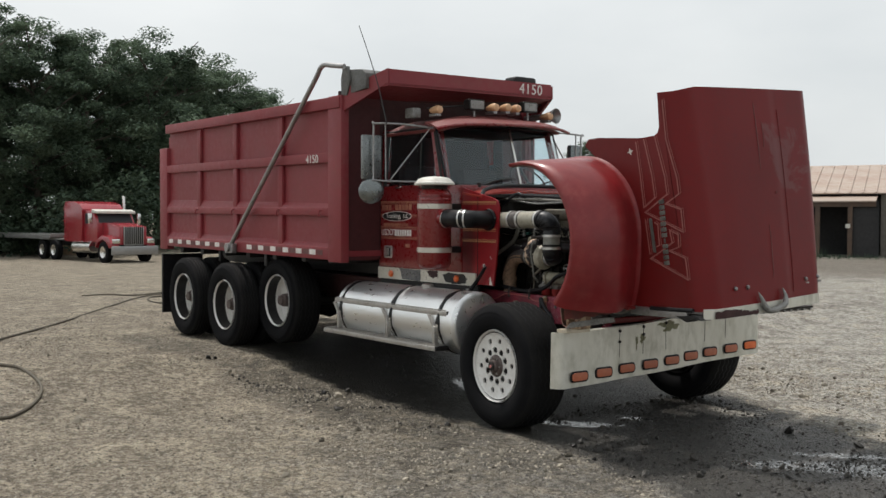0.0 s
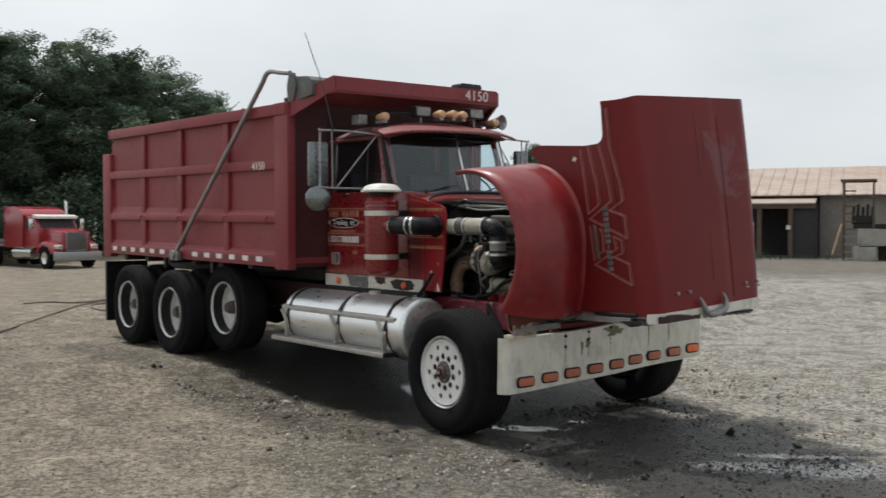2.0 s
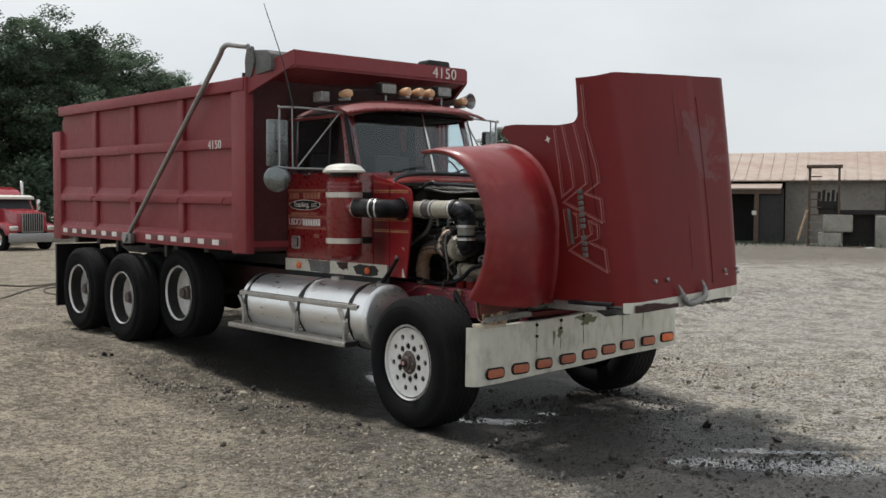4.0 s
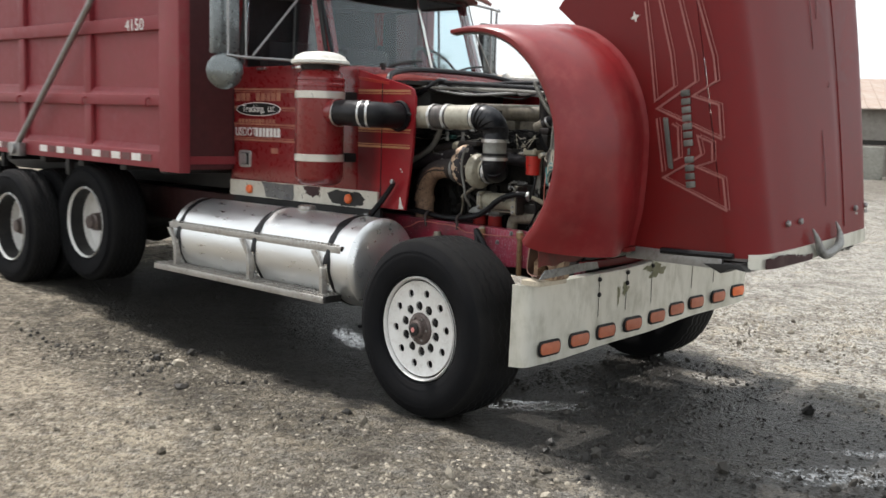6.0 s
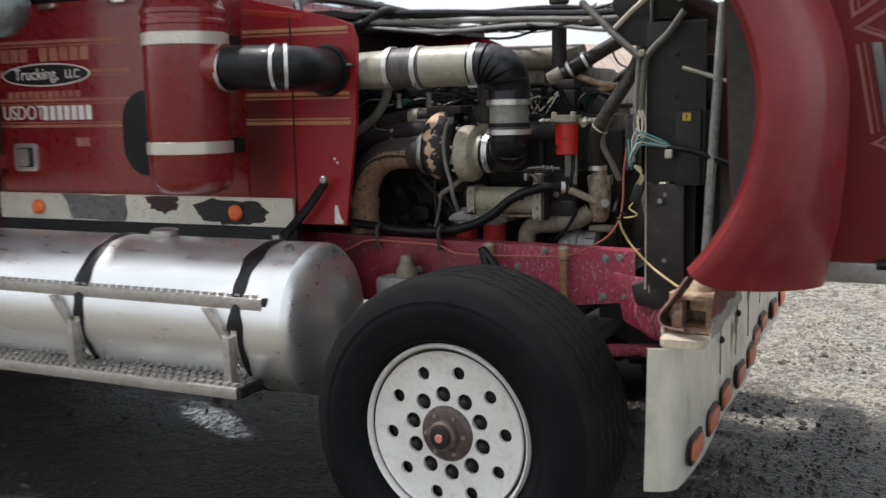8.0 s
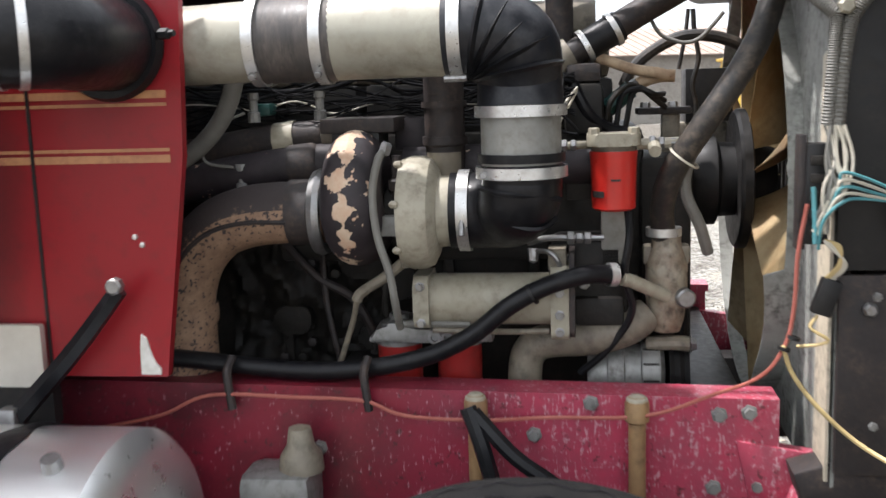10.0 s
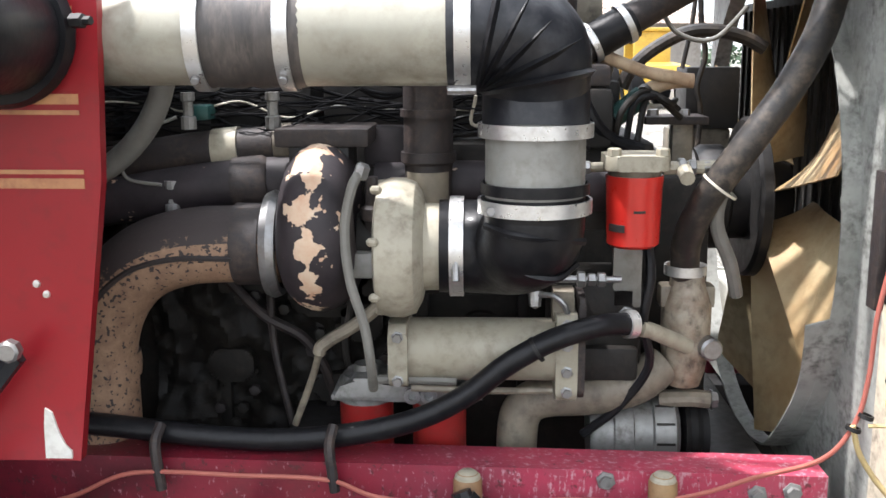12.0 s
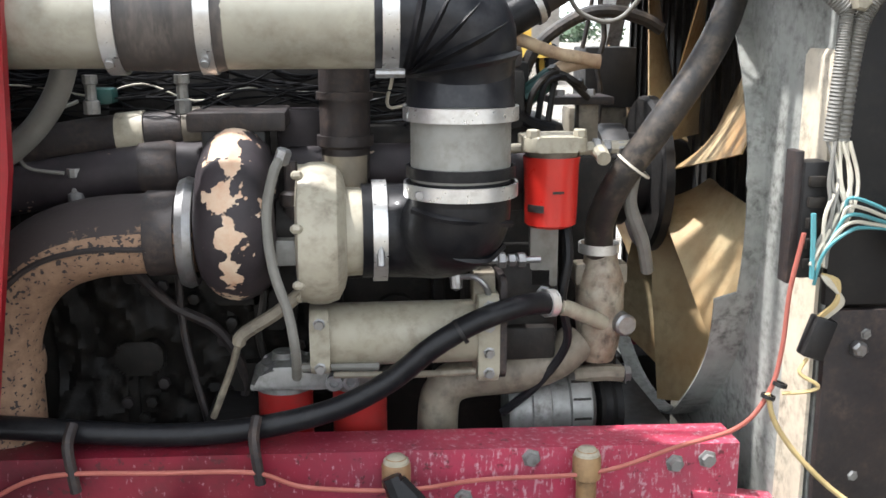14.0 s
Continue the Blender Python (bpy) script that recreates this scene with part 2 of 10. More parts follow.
TREAD = surface("dusty_tread_rubber", (0.008, 0.0082, 0.0088), (0.012, 0.0118, 0.0118), 0.9, big=6, small=60, dirt=(0.028, 0.026, 0.024), dirt_amount=0.5, bump=0.3, spec=0.12)
DUSTY_HOSE = surface("dusty_rubber_hose", (0.012, 0.0115, 0.011), (0.022, 0.019, 0.017), 0.5, big=9, small=50, dirt=(0.17, 0.13, 0.095), dirt_amount=0.6, bump=0.2)
# cream paint of the bracket plate, and painted sunlight on the shroud
CREAM_AND_SUN = surface("cream_and_sunlit_paint", (0.60, 0.53, 0.41), (0.48, 0.42, 0.32), 0.5, big=5, small=50, dirt=(0.05, 0.045, 0.04), dirt_amount=0.75, bump=0.08)
BRACKET_CAST = surface("rusty_flaking_casting", (0.22, 0.135, 0.085), (0.42, 0.31, 0.20), 0.6, big=13, small=50, dirt=(0.05, 0.026, 0.018), dirt_amount=0.7, bump=0.35, sharp=True)
BRACKET = surface("corroded_bracket", (0.040, 0.016, 0.013), (0.090, 0.045, 0.030), 0.7, big=11, small=50, dirt=(0.25, 0.18, 0.11), dirt_amount=0.3, bump=0.3)
# dark reds: worn trim, and shade painted on bulkhead, wings and rear rail
SHADE_WEAR_RED = surface("shade_and_wear_dark_red", (0.045, 0.010, 0.010), (0.020, 0.009, 0.009), 0.7, big=1.2, small=14, dirt=(0.015, 0.012, 0.011), dirt_amount=0.7, bump=0.06)
SHADED_RED = surface("shaded_dark_red_paint", (0.072, 0.010, 0.012), (0.050, 0.008, 0.009), 0.6, big=1.3, small=16, dirt=(0.045, 0.016, 0.016), dirt_amount=0.5, bump=0.06)
WORN_EDGE = surface("worn_pale_edge", (0.50, 0.36, 0.32), (0.36, 0.16, 0.13), 0.6, big=14, small=60, bump=0.1)
RUSTED_FOOT = surface("rusted_red_edge", (0.16, 0.022, 0.018), (0.085, 0.024, 0.018), 0.65, big=12, small=50, dirt=(0.10, 0.07, 0.055), dirt_amount=0.7, bump=0.3)
TARP_GREY = surface("weathered_grey_housing", (0.13, 0.13, 0.125), (0.095, 0.095, 0.09), 0.5, 0.4, big=6, small=40, dirt=(0.05, 0.045, 0.04), dirt_amount=0.5, bump=0.1)
WORN_SLEEVE = surface("scuffed_rubber_sleeve", (0.030, 0.027, 0.027), (0.075, 0.066, 0.060), 0.5, big=9, small=30, dirt=(0.20, 0.165, 0.14), dirt_amount=0.5, bump=0.15, stretch=(3.5, 1.0, 1.0))
WORN_ELBOW = surface("scuffed_rubber_elbow", (0.0070, 0.0080, 0.0110), (0.014, 0.015, 0.019), 0.40, big=7, small=36, dirt=(0.11, 0.11, 0.115), dirt_amount=0.38, bump=0.25, coat=0.10, spec=0.3)
HOSE_GROUND = surface("dusty_ground_hose", (0.10, 0.085, 0.06), (0.07, 0.06, 0.045), 0.8, big=4, small=40, bump=0.1)


def flaked_material():
    """Dark turbine paint, flaked off to cream in a ragged streak and in scattered spots."""
    m, nt, b = nodes_of("flaking_turbine_paint")
    pos = nt.nodes.new("ShaderNodeNewGeometry").outputs["Position"]
    sep = nt.nodes.new("ShaderNodeSeparateXYZ")
    nt.links.new(pos, sep.inputs[0])
    off = math_node(nt, "ABSOLUTE", math_node(nt, "ADD", sep.outputs[0], 0.372))
    streak = step_node(nt, off, 0.0, 0.050, 0.24, -0.10)
    patch = noise_node(nt, 24.0, 3.0, 0.55, pos)
    chips = noise_node(nt, 70.0, 2.0, 0.5, pos)
    total = math_node(nt, "ADD", math_node(nt, "ADD", patch, streak), math_node(nt, "MULTIPLY", math_node(nt, "SUBTRACT", chips, 0.5), 0.30))
    bare = step_node(nt, total, 0.615, 0.63)
    paint = mix_node(nt, step_node(nt, noise_node(nt, 30.0, 4.0, 0.6, pos), 0.3, 0.7), (0.034, 0.026, 0.030), (0.016, 0.013, 0.015))
    cream = mix_node(nt, step_node(nt, noise_node(nt, 26.0, 4.0, 0.6, pos), 0.35, 0.7), (0.62, 0.50, 0.37), (0.52, 0.31, 0.20))
    nt.links.new(mix_node(nt, bare, paint, cream), b.inputs["Base Color"])
    b.inputs["Roughness"].default_value = 0.62
    bn = nt.nodes.new("ShaderNodeBump")
    bn.inputs["Strength"].default_value, bn.inputs["Distance"].default_value = 0.6, 0.002
    bn.invert = True
    nt.links.new(math_node(nt, "ADD", bare, math_node(nt, "MULTIPLY", chips, 0.3)), bn.inputs["Height"])
    nt.links.new(bn.outputs[0], b.inputs["Normal"])
    return m


def burnt_pipe_material():
    """An elbow whose outer side kept its dark coat while the inner side rusted to speckled tan."""
    m, nt, b = nodes_of("rusted_exhaust_pipe")
    geo = nt.nodes.new("ShaderNodeNewGeometry")
    pos = geo.outputs["Position"]
    dot = nt.nodes.new("ShaderNodeVectorMath")
    dot.operation = "DOT_PRODUCT"
    nt.links.new(geo.outputs["True Normal"], dot.inputs[0])
    dot.inputs[1].default_value = (-0.45, 0.0, 0.89)
    n = noise_node(nt, 30.0, 4.0, 0.7, pos)
    speck = noise_node(nt, 130.0, 2.0, 0.5, pos)
    edge = math_node(nt, "ADD", dot.outputs["Value"], math_node(nt, "MULTIPLY", math_node(nt, "SUBTRACT", n, 0.5), 0.8))
    coat = step_node(nt, edge, 0.16, 0.24)
    grainy = math_node(nt, "ADD", speck, math_node(nt, "MULTIPLY", edge, 0.14))
    coat = math_node(nt, "MAXIMUM", coat, step_node(nt, grainy, 0.545, 0.575))
    tan = mix_node(nt, step_node(nt, n, 0.3, 0.7), (0.32, 0.205, 0.13), (0.18, 0.105, 0.066))
    nt.links.new(mix_node(nt, coat, tan, (0.036, 0.027, 0.026)), b.inputs["Base Color"])
    b.inputs["Roughness"].default_value = 0.7
    bn = nt.nodes.new("ShaderNodeBump")
    bn.inputs["Strength"].default_value, bn.inputs["Distance"].default_value = 0.4, 0.002
    nt.links.new(speck, bn.inputs["Height"])
    nt.links.new(bn.outputs[0], b.inputs["Normal"])
    return m


def rail_material():
    """Old rail paint: grime and painted shade behind the axle, faded pale flakes ahead."""
    m, nt, b = nodes_of("old_rail_paint")
    pos = nt.nodes.new("ShaderNodeNewGeometry").outputs["Position"]
    sep = nt.nodes.new("ShaderNodeSeparateXYZ")
    nt.links.new(pos, sep.inputs[0])
    n = noise_node(nt, 6.0, 5.0, 0.65, pos)
    along = math_node(nt, "ADD", sep.outputs[0], math_node(nt, "MULTIPLY", math_node(nt, "SUBTRACT", n, 0.5), 0.35))
    faded = step_node(nt, along, -0.36, 0.02)
    # grimy red with the shade under the tank painted in
    dark = mix_node(nt, step_node(nt, n, 0.35, 0.65), (0.20, 0.012, 0.028), (0.085, 0.010, 0.017))
    pale = mix_node(nt, step_node(nt, noise_node(nt, 9.0, 5.0, 0.7, pos), 0.35, 0.65), (0.44, 0.040, 0.085), (0.30, 0.055, 0.085))
    col = mix_node(nt, faded, dark, pale)
    streaks = nt.nodes.new("ShaderNodeMapping")
    streaks.inputs["Scale"].default_value = (5.0, 5.0, 1.0)
    nt.links.new(pos, streaks.inputs["Vector"])
    scuff = noise_node(nt, 26.0, 5.0, 0.75, streaks.outputs[0])
    chips = noise_node(nt, 95.0, 3.0, 0.6, pos)
    worn = math_node(nt, "ADD", math_node(nt, "MULTIPLY", scuff, 0.6), math_node(nt, "MULTIPLY", chips, 0.4))
    worn = math_node(nt, "ADD", worn, math_node(nt, "MULTIPLY", faded, 0.055))
    col = mix_node(nt, step_node(nt, worn, 0.585, 0.645, 0.0, 0.58), col, (0.56, 0.40, 0.43))
    col = mix_node(nt, step_node(nt, noise_node(nt, 48.0, 4.0, 0.7, pos), 0.60, 0.66, 0.0, 0.7), col, (0.055, 0.022, 0.020))
    nt.links.new(col, b.inputs["Base Color"])
    b.inputs["Roughness"].default_value = 0.42
    b.inputs["Coat Weight"].default_value = 0.15
    bn = nt.nodes.new("ShaderNodeBump")
    bn.inputs["Strength"].default_value, bn.inputs["Distance"].default_value = 0.25, 0.002
    nt.links.new(chips, bn.inputs["Height"])
    nt.links.new(bn.outputs[0], b.inputs["Normal"])
    return m


def hood_skin_material():
    """Hood paint whose clear coat has gone chalky in ragged patches high on its far half."""
    m, nt, b = nodes_of("sun_faded_hood_paint")
    pos = nt.nodes.new("ShaderNodeNewGeometry").outputs["Position"]
    sep = nt.nodes.new("ShaderNodeSeparateXYZ")
    nt.links.new(pos, sep.inputs[0])
    base = mix_node(nt, step_node(nt, noise_node(nt, 1.3, 5.0, 0.6, pos), 0.3, 0.7), (0.145, 0.0078, 0.0080), (0.112, 0.0066, 0.0068))
    base = mix_node(nt, step_node(nt, noise_node(nt, 20.0, 4.0, 0.7, pos), 0.5, 0.75, 0.0, 0.3), base, (0.075, 0.016, 0.014))
    area = math_node(nt, "MULTIPLY", step_node(nt, sep.outputs[1], 0.02, 0.18), step_node(nt, sep.outputs[2], 1.84, 2.02))
    area = math_node(nt, "MULTIPLY", area, step_node(nt, sep.outputs[2], 2.62, 2.50))
    cloud = math_node(nt, "ADD", noise_node(nt, 4.2, 5.0, 0.6, pos, 0.8), math_node(nt, "MULTIPLY", math_node(nt, "SUBTRACT", area, 1.0), 0.5))
    chalk = math_node(nt, "MULTIPLY", step_node(nt, cloud, 0.455, 0.56), 0.6)
    nt.links.new(mix_node(nt, chalk, base, (0.150, 0.070, 0.072)), b.inputs["Base Color"])
    nt.links.new(step_node(nt, chalk, 0.0, 1.0, 0.40, 0.65), b.inputs["Roughness"])
    b.inputs["Specular IOR Level"].default_value = 0.18
    b.inputs["Coat Weight"].default_value = 0.03
    return m


def shaded_cowl_material():
    """Red cowl paint with a ragged patch of soot and painted shade by the intake."""
    m, nt, b = nodes_of("soot_and_shade_cowl_paint")
    pos = nt.nodes.new("ShaderNodeNewGeometry").outputs["Position"]
    sep = nt.nodes.new("ShaderNodeSeparateXYZ")
    nt.links.new(pos, sep.inputs[0])
    red = mix_node(nt, step_node(nt, noise_node(nt, 1.6, 5.0, 0.6, pos), 0.3, 0.7), (0.27, 0.013, 0.019), (0.215, 0.011, 0.015))
    red = mix_node(nt, step_node(nt, noise_node(nt, 25.0, 5.0, 0.65, pos), 0.5, 0.75, 0.0, 0.3), red, (0.085, 0.027, 0.024))
    u = math_node(nt, "MULTIPLY", math_node(nt, "ADD", sep.outputs[0], 1.075), 1 / 0.125)
    v = math_node(nt, "MULTIPLY", math_node(nt, "SUBTRACT", sep.outputs[2], 1.50), 1 / 0.36)
    d = math_node(nt, "ADD", math_node(nt, "MULTIPLY", u, u), math_node(nt, "MULTIPLY", v, v))
    d = math_node(nt, "ADD", d, math_node(nt, "MULTIPLY", math_node(nt, "SUBTRACT", noise_node(nt, 5.0, 5.0, 0.65, pos, 0.5), 0.5), 1.6))
    # soot, and the air cleaner's shade put into the colour
    dark_patch = step_node(nt, d, 1.35, 0.25, 0.0, 0.62)
    nt.links.new(mix_node(nt, dark_patch, red, (0.018, 0.009, 0.009)), b.inputs["Base Color"])
    nt.links.new(step_node(nt, dark_patch, 0.0, 1.0, 0.36, 0.75), b.inputs["Roughness"])
    b.inputs["Specular IOR Level"].default_value = 0.3
    b.inputs["Coat Weight"].default_value = 0.08
    b.inputs["Coat Roughness"].default_value = 0.15
    return m


RED_RAIL = rail_material()
COWL_RED = shaded_cowl_material()
HOOD_SKIN = hood_skin_material()
RED_ROOF = surface("dusty_roof_red", (0.19, 0.045, 0.042), (0.15, 0.028, 0.028), 0.48, big=2, small=20, dirt=(0.20, 0.115, 0.10), dirt_amount=0.5, bump=0.04, coat=0.1)
PEEL = flaked_material()
RUST = burnt_pipe_material()


def glass_material(name, tint, rough=0.03):
    m, nt, b = nodes_of(name)
    b.inputs["Base Color"].default_value = (*tint, 1)
    b.inputs["Roughness"].default_value = rough
    b.inputs["Transmission Weight"].default_value = 1.0
    b.inputs["IOR"].default_value = 1.45
    n = nt.nodes.new("ShaderNodeBump")
    n.inputs["Strength"].default_value = 0.02
    nt.links.new(noise_node(nt, 3.0), n.inputs["Height"])
    nt.links.new(n.outputs[0], b.inputs["Normal"])
    return m


GLASS = glass_material("tinted_glass", (0.80, 0.90, 0.93))


# ---- shape helpers ----
TAU = 2 * math.pi


def part(name, bm, material, parent=None, label="", smooth=35):
    """Links a bmesh as one mesh object under a thing or a part."""
    me = bpy.data.meshes.new(name)
    bmesh.ops.recalc_face_normals(bm, faces=bm.faces)
    bm.to_mesh(me)
    bm.free()
    for mat_ in material if isinstance(material, (list, tuple)) else [material]:
        me.materials.append(mat_)
    if smooth:
        for p in me.polygons:
            p.use_smooth = True
        me.set_sharp_from_angle(angle=radians(smooth))
    ob = new(name, me)
    if parent:
        ob.parent = parent
    if label:
        tagged(ob, label)
    return ob


def thing(name, label, category, at=(0, 0, 0), group="", kind=""):
    ob = new(name)
    ob.location = at
    ob.empty_display_size = 0.2
    return tagged(ob, label, category, group, kind)


def add_box(bm, x0, x1, y0, y1, z0, z1, bevel=0.0, turn=None):
    r = bmesh.ops.create_cube(bm, size=1.0)
    m = Matrix.Translation(((x0 + x1) / 2, (y0 + y1) / 2, (z0 + z1) / 2)) @ Matrix.Diagonal((abs(x1 - x0), abs(y1 - y0), abs(z1 - z0), 1))
    bmesh.ops.transform(bm, matrix=m, verts=r["verts"])
    verts = r["verts"]
    if bevel:
        edges = list({e for v in verts for e in v.link_edges})
        out = bmesh.ops.bevel(bm, geom=edges, offset=bevel, segments=2, profile=0.6, affect="EDGES")
        verts = list({v for f in out["faces"] for v in f.verts} | {v for v in verts if v.is_valid})
    if turn is not None:
        bmesh.ops.transform(bm, matrix=turn, verts=[v for v in verts if v.is_valid])
    return verts


def box(*a, bevel=0.0, turn=None):
    bm = bmesh.new()
    add_box(bm, *a, bevel=bevel, turn=turn)
    return bm


def smooth_path(pts, n=6):
    """A Catmull-Rom curve through the points."""
    p = [Vector(v) for v in pts]
    if len(p) < 3 or n <= 1:
        return p
    p = [2 * p[0] - p[1]] + p + [2 * p[-1] - p[-2]]
    out = []
    for i in range(1, len(p) - 2):
        a, b, c, d = p[i - 1], p[i], p[i + 1], p[i + 2]
        for k in range(n):
            t = k / n
            out.append(0.5 * (2 * b + (c - a) * t + (2 * a - 5 * b + 4 * c - d) * t * t + (3 * b - a - 3 * c + d) * t ** 3))
    out.append(p[-2])
    return out


def add_tube(bm, pts, radius, seg=10, n=6, cap=True, wave=0.0, waves=0.0):
    """A round bar or hose along a smooth path. radius may be a function of 0..1."""
    path = smooth_path(pts, n)
    rings = []
    side = None
    for i, q in enumerate(path):
        ahead = (path[min(i + 1, len(path) - 1)] - path[max(i - 1, 0)]).normalized()
        if side is None:
            side = ahead.orthogonal().normalized()
        side = (side - ahead * side.dot(ahead)).normalized()
        up = ahead.cross(side)
        u = i / max(1, len(path) - 1)
        r = radius(u) if callable(radius) else radius
        r *= 1 + (wave * math.sin(u * waves * TAU) if wave else 0)
        rings.append([bm.verts.new(q + r * (math.cos(k * TAU / seg) * side + math.sin(k * TAU / seg) * up)) for k in range(seg)])
    for a, b in zip(rings, rings[1:]):
        for k in range(seg):
            bm.faces.new((a[k], a[(k + 1) % seg], b[(k + 1) % seg], b[k]))
    if cap:
        bm.faces.new(rings[0][::-1])
        bm.faces.new(rings[-1])


def tube(pts, radius, seg=10, n=6, **kw):
    bm = bmesh.new()
    add_tube(bm, pts, radius, seg, n, **kw)
    return bm


def add_lathe(bm, profile, origin, axis="x", seg=32, closed=False, start=0.0, sweep=TAU):
    """Turns a profile of (along, radius) round an axis through origin."""
    o = Vector(origin)
    e = {"x": (Vector((1, 0, 0)), Vector((0, 1, 0)), Vector((0, 0, 1))), "y": (Vector((0, 1, 0)), Vector((0, 0, 1)), Vector((1, 0, 0))),
         "z": (Vector((0, 0, 1)), Vector((1, 0, 0)), Vector((0, 1, 0)))}
    if isinstance(axis, str):
        a, u, v = e[axis]
    else:
        a = Vector(axis).normalized()
        u = a.orthogonal().normalized()
        v = a.cross(u)
    full = abs(sweep - TAU) < 1e-6
    count = seg if full else seg + 1
    rows = []
    for h, r in profile:
        if r < 1e-6:
            rows.append([bm.verts.new(o + a * h)])
        else:
            rows.append([bm.verts.new(o + a * h + r * (math.cos(start + k * sweep / seg) * u + math.sin(start + k * sweep / seg) * v)) for k in range(count)])
    pairs = list(zip(rows, rows[1:])) + ([(rows[-1], rows[0])] if closed else [])
    for p, q in pairs:
        for k in range(seg):
            k2 = (k + 1) % count
            if len(p) == 1 and len(q) == 1:
                continue
            if len(p) == 1:
                bm.faces.new((p[0], q[k2], q[k]))
            elif len(q) == 1:
                bm.faces.new((p[k], p[k2], q[0]))
            else:
                bm.faces.new((p[k], p[k2], q[k2], q[k]))


def lathe(profile, origin, axis="x", seg=32, closed=False, **kw):
    bm = bmesh.new()
    add_lathe(bm, profile, origin, axis, seg, closed, **kw)
    return bm


def add_drum(bm, a, b, r, axis, origin, seg=24, edge=0.004):
    """A solid cylinder with softened rims from a to b along an axis."""
    add_lathe(bm, [(a, 0), (a, r - edge), (a + edge, r), (b - edge, r), (b, r - edge), (b, 0)], origin, axis, seg)


def drum(a, b, r, axis, origin, seg=24, edge=0.004):
    bm = bmesh.new()
    add_drum(bm, a, b, r, axis, origin, seg, edge)
    return bm


def add_prism(bm, outline, axis, lo, hi):
    """Extrudes a 2D outline along an axis. x: outline is (y, z); y: (x, z); z: (x, y)."""
    put = {"x": lambda p, h: (h, p[0], p[1]), "y": lambda p, h: (p[0], h, p[1]), "z": lambda p, h: (p[0], p[1], h)}[axis]
    a = [bm.verts.new(put(p, lo)) for p in outline]
    b = [bm.verts.new(put(p, hi)) for p in outline]
    n = len(outline)
    bm.faces.new(a[::-1])
    bm.faces.new(b)
    for i in range(n):
        bm.faces.new((a[i], a[(i + 1) % n], b[(i + 1) % n], b[i]))


def prism(outline, axis, lo, hi, bevel=0.0):
    bm = bmesh.new()
    add_prism(bm, outline, axis, lo, hi)
    if bevel:
        bmesh.ops.bevel(bm, geom=bm.edges[:], offset=bevel, segments=2, profile=0.6, affect="EDGES")
    return bm


def rounded(x0, x1, z0, z1, r, n=5):
    """The outline of a rectangle with round corners."""
    out = []
    for cx, cz, a in ((x1 - r, z1 - r, 0), (x0 + r, z1 - r, 90), (x0 + r, z0 + r, 180), (x1 - r, z0 + r, 270)):
        for k in range(n + 1):
            t = radians(a + 90 * k / n)
            out.append((cx + r * math.cos(t), cz + r * math.sin(t)))
    return out


def sheet(fn, nu, nv, thick=0.0):
    """A curved sheet fn(u, v), u and v from 0 to 1, thickened along its normals."""
    bm = bmesh.new()
    grid = [[bm.verts.new(fn(i / nu, j / nv)) for j in range(nv + 1)] for i in range(nu + 1)]
    for i in range(nu):
        for j in range(nv):
            bm.faces.new((grid[i][j], grid[i + 1][j], grid[i + 1][j + 1], grid[i][j + 1]))
    if thick:
        bm.normal_update()
        bmesh.ops.solidify(bm, geom=bm.faces[:], thickness=thick)
    return bm


def carve(bm, cutter):
    """The first shape less the second."""
    obs = []
    for b in (bm, cutter):
        me = bpy.data.meshes.new("carving")
        bmesh.ops.recalc_face_normals(b, faces=b.faces)
        b.to_mesh(me)
        b.free()
        obs.append(new("carving", me))
    mod = obs[0].modifiers.new("cut", "BOOLEAN")
    mod.operation, mod.object, mod.solver = "DIFFERENCE", obs[1], "EXACT"
    bpy.context.view_layer.update()
    me = bpy.data.meshes.new_from_object(obs[0].evaluated_get(bpy.context.evaluated_depsgraph_get()))
    out = bmesh.new()
    out.from_mesh(me)
    for o in obs:
        d = o.data
        bpy.data.objects.remove(o)
        bpy.data.meshes.remove(d)
    bpy.data.meshes.remove(me)
    return out


def lettering(text, size, m, depth=0.002, spacing=1.0, squeeze=1.0, center=True):
    """Letters of the built-in font as a bmesh, laid in the plane of m."""
    cu = bpy.data.curves.new("letters", "FONT")
    cu.body, cu.size, cu.extrude, cu.space_character = text, size, depth, spacing
    cu.align_x, cu.align_y = ("CENTER" if center else "LEFT"), "CENTER"
    ob = new("letters", cu)
    bpy.context.view_layer.update()
    me = bpy.data.meshes.new_from_object(ob.evaluated_get(bpy.context.evaluated_depsgraph_get()))
    bm = bmesh.new()
    bm.from_mesh(me)
    bpy.data.objects.remove(ob)
    bpy.data.curves.remove(cu)
    bpy.data.meshes.remove(me)
    bmesh.ops.transform(bm, matrix=m @ Matrix.Diagonal((squeeze, 1, 1, 1)), verts=bm.verts)
    return bm


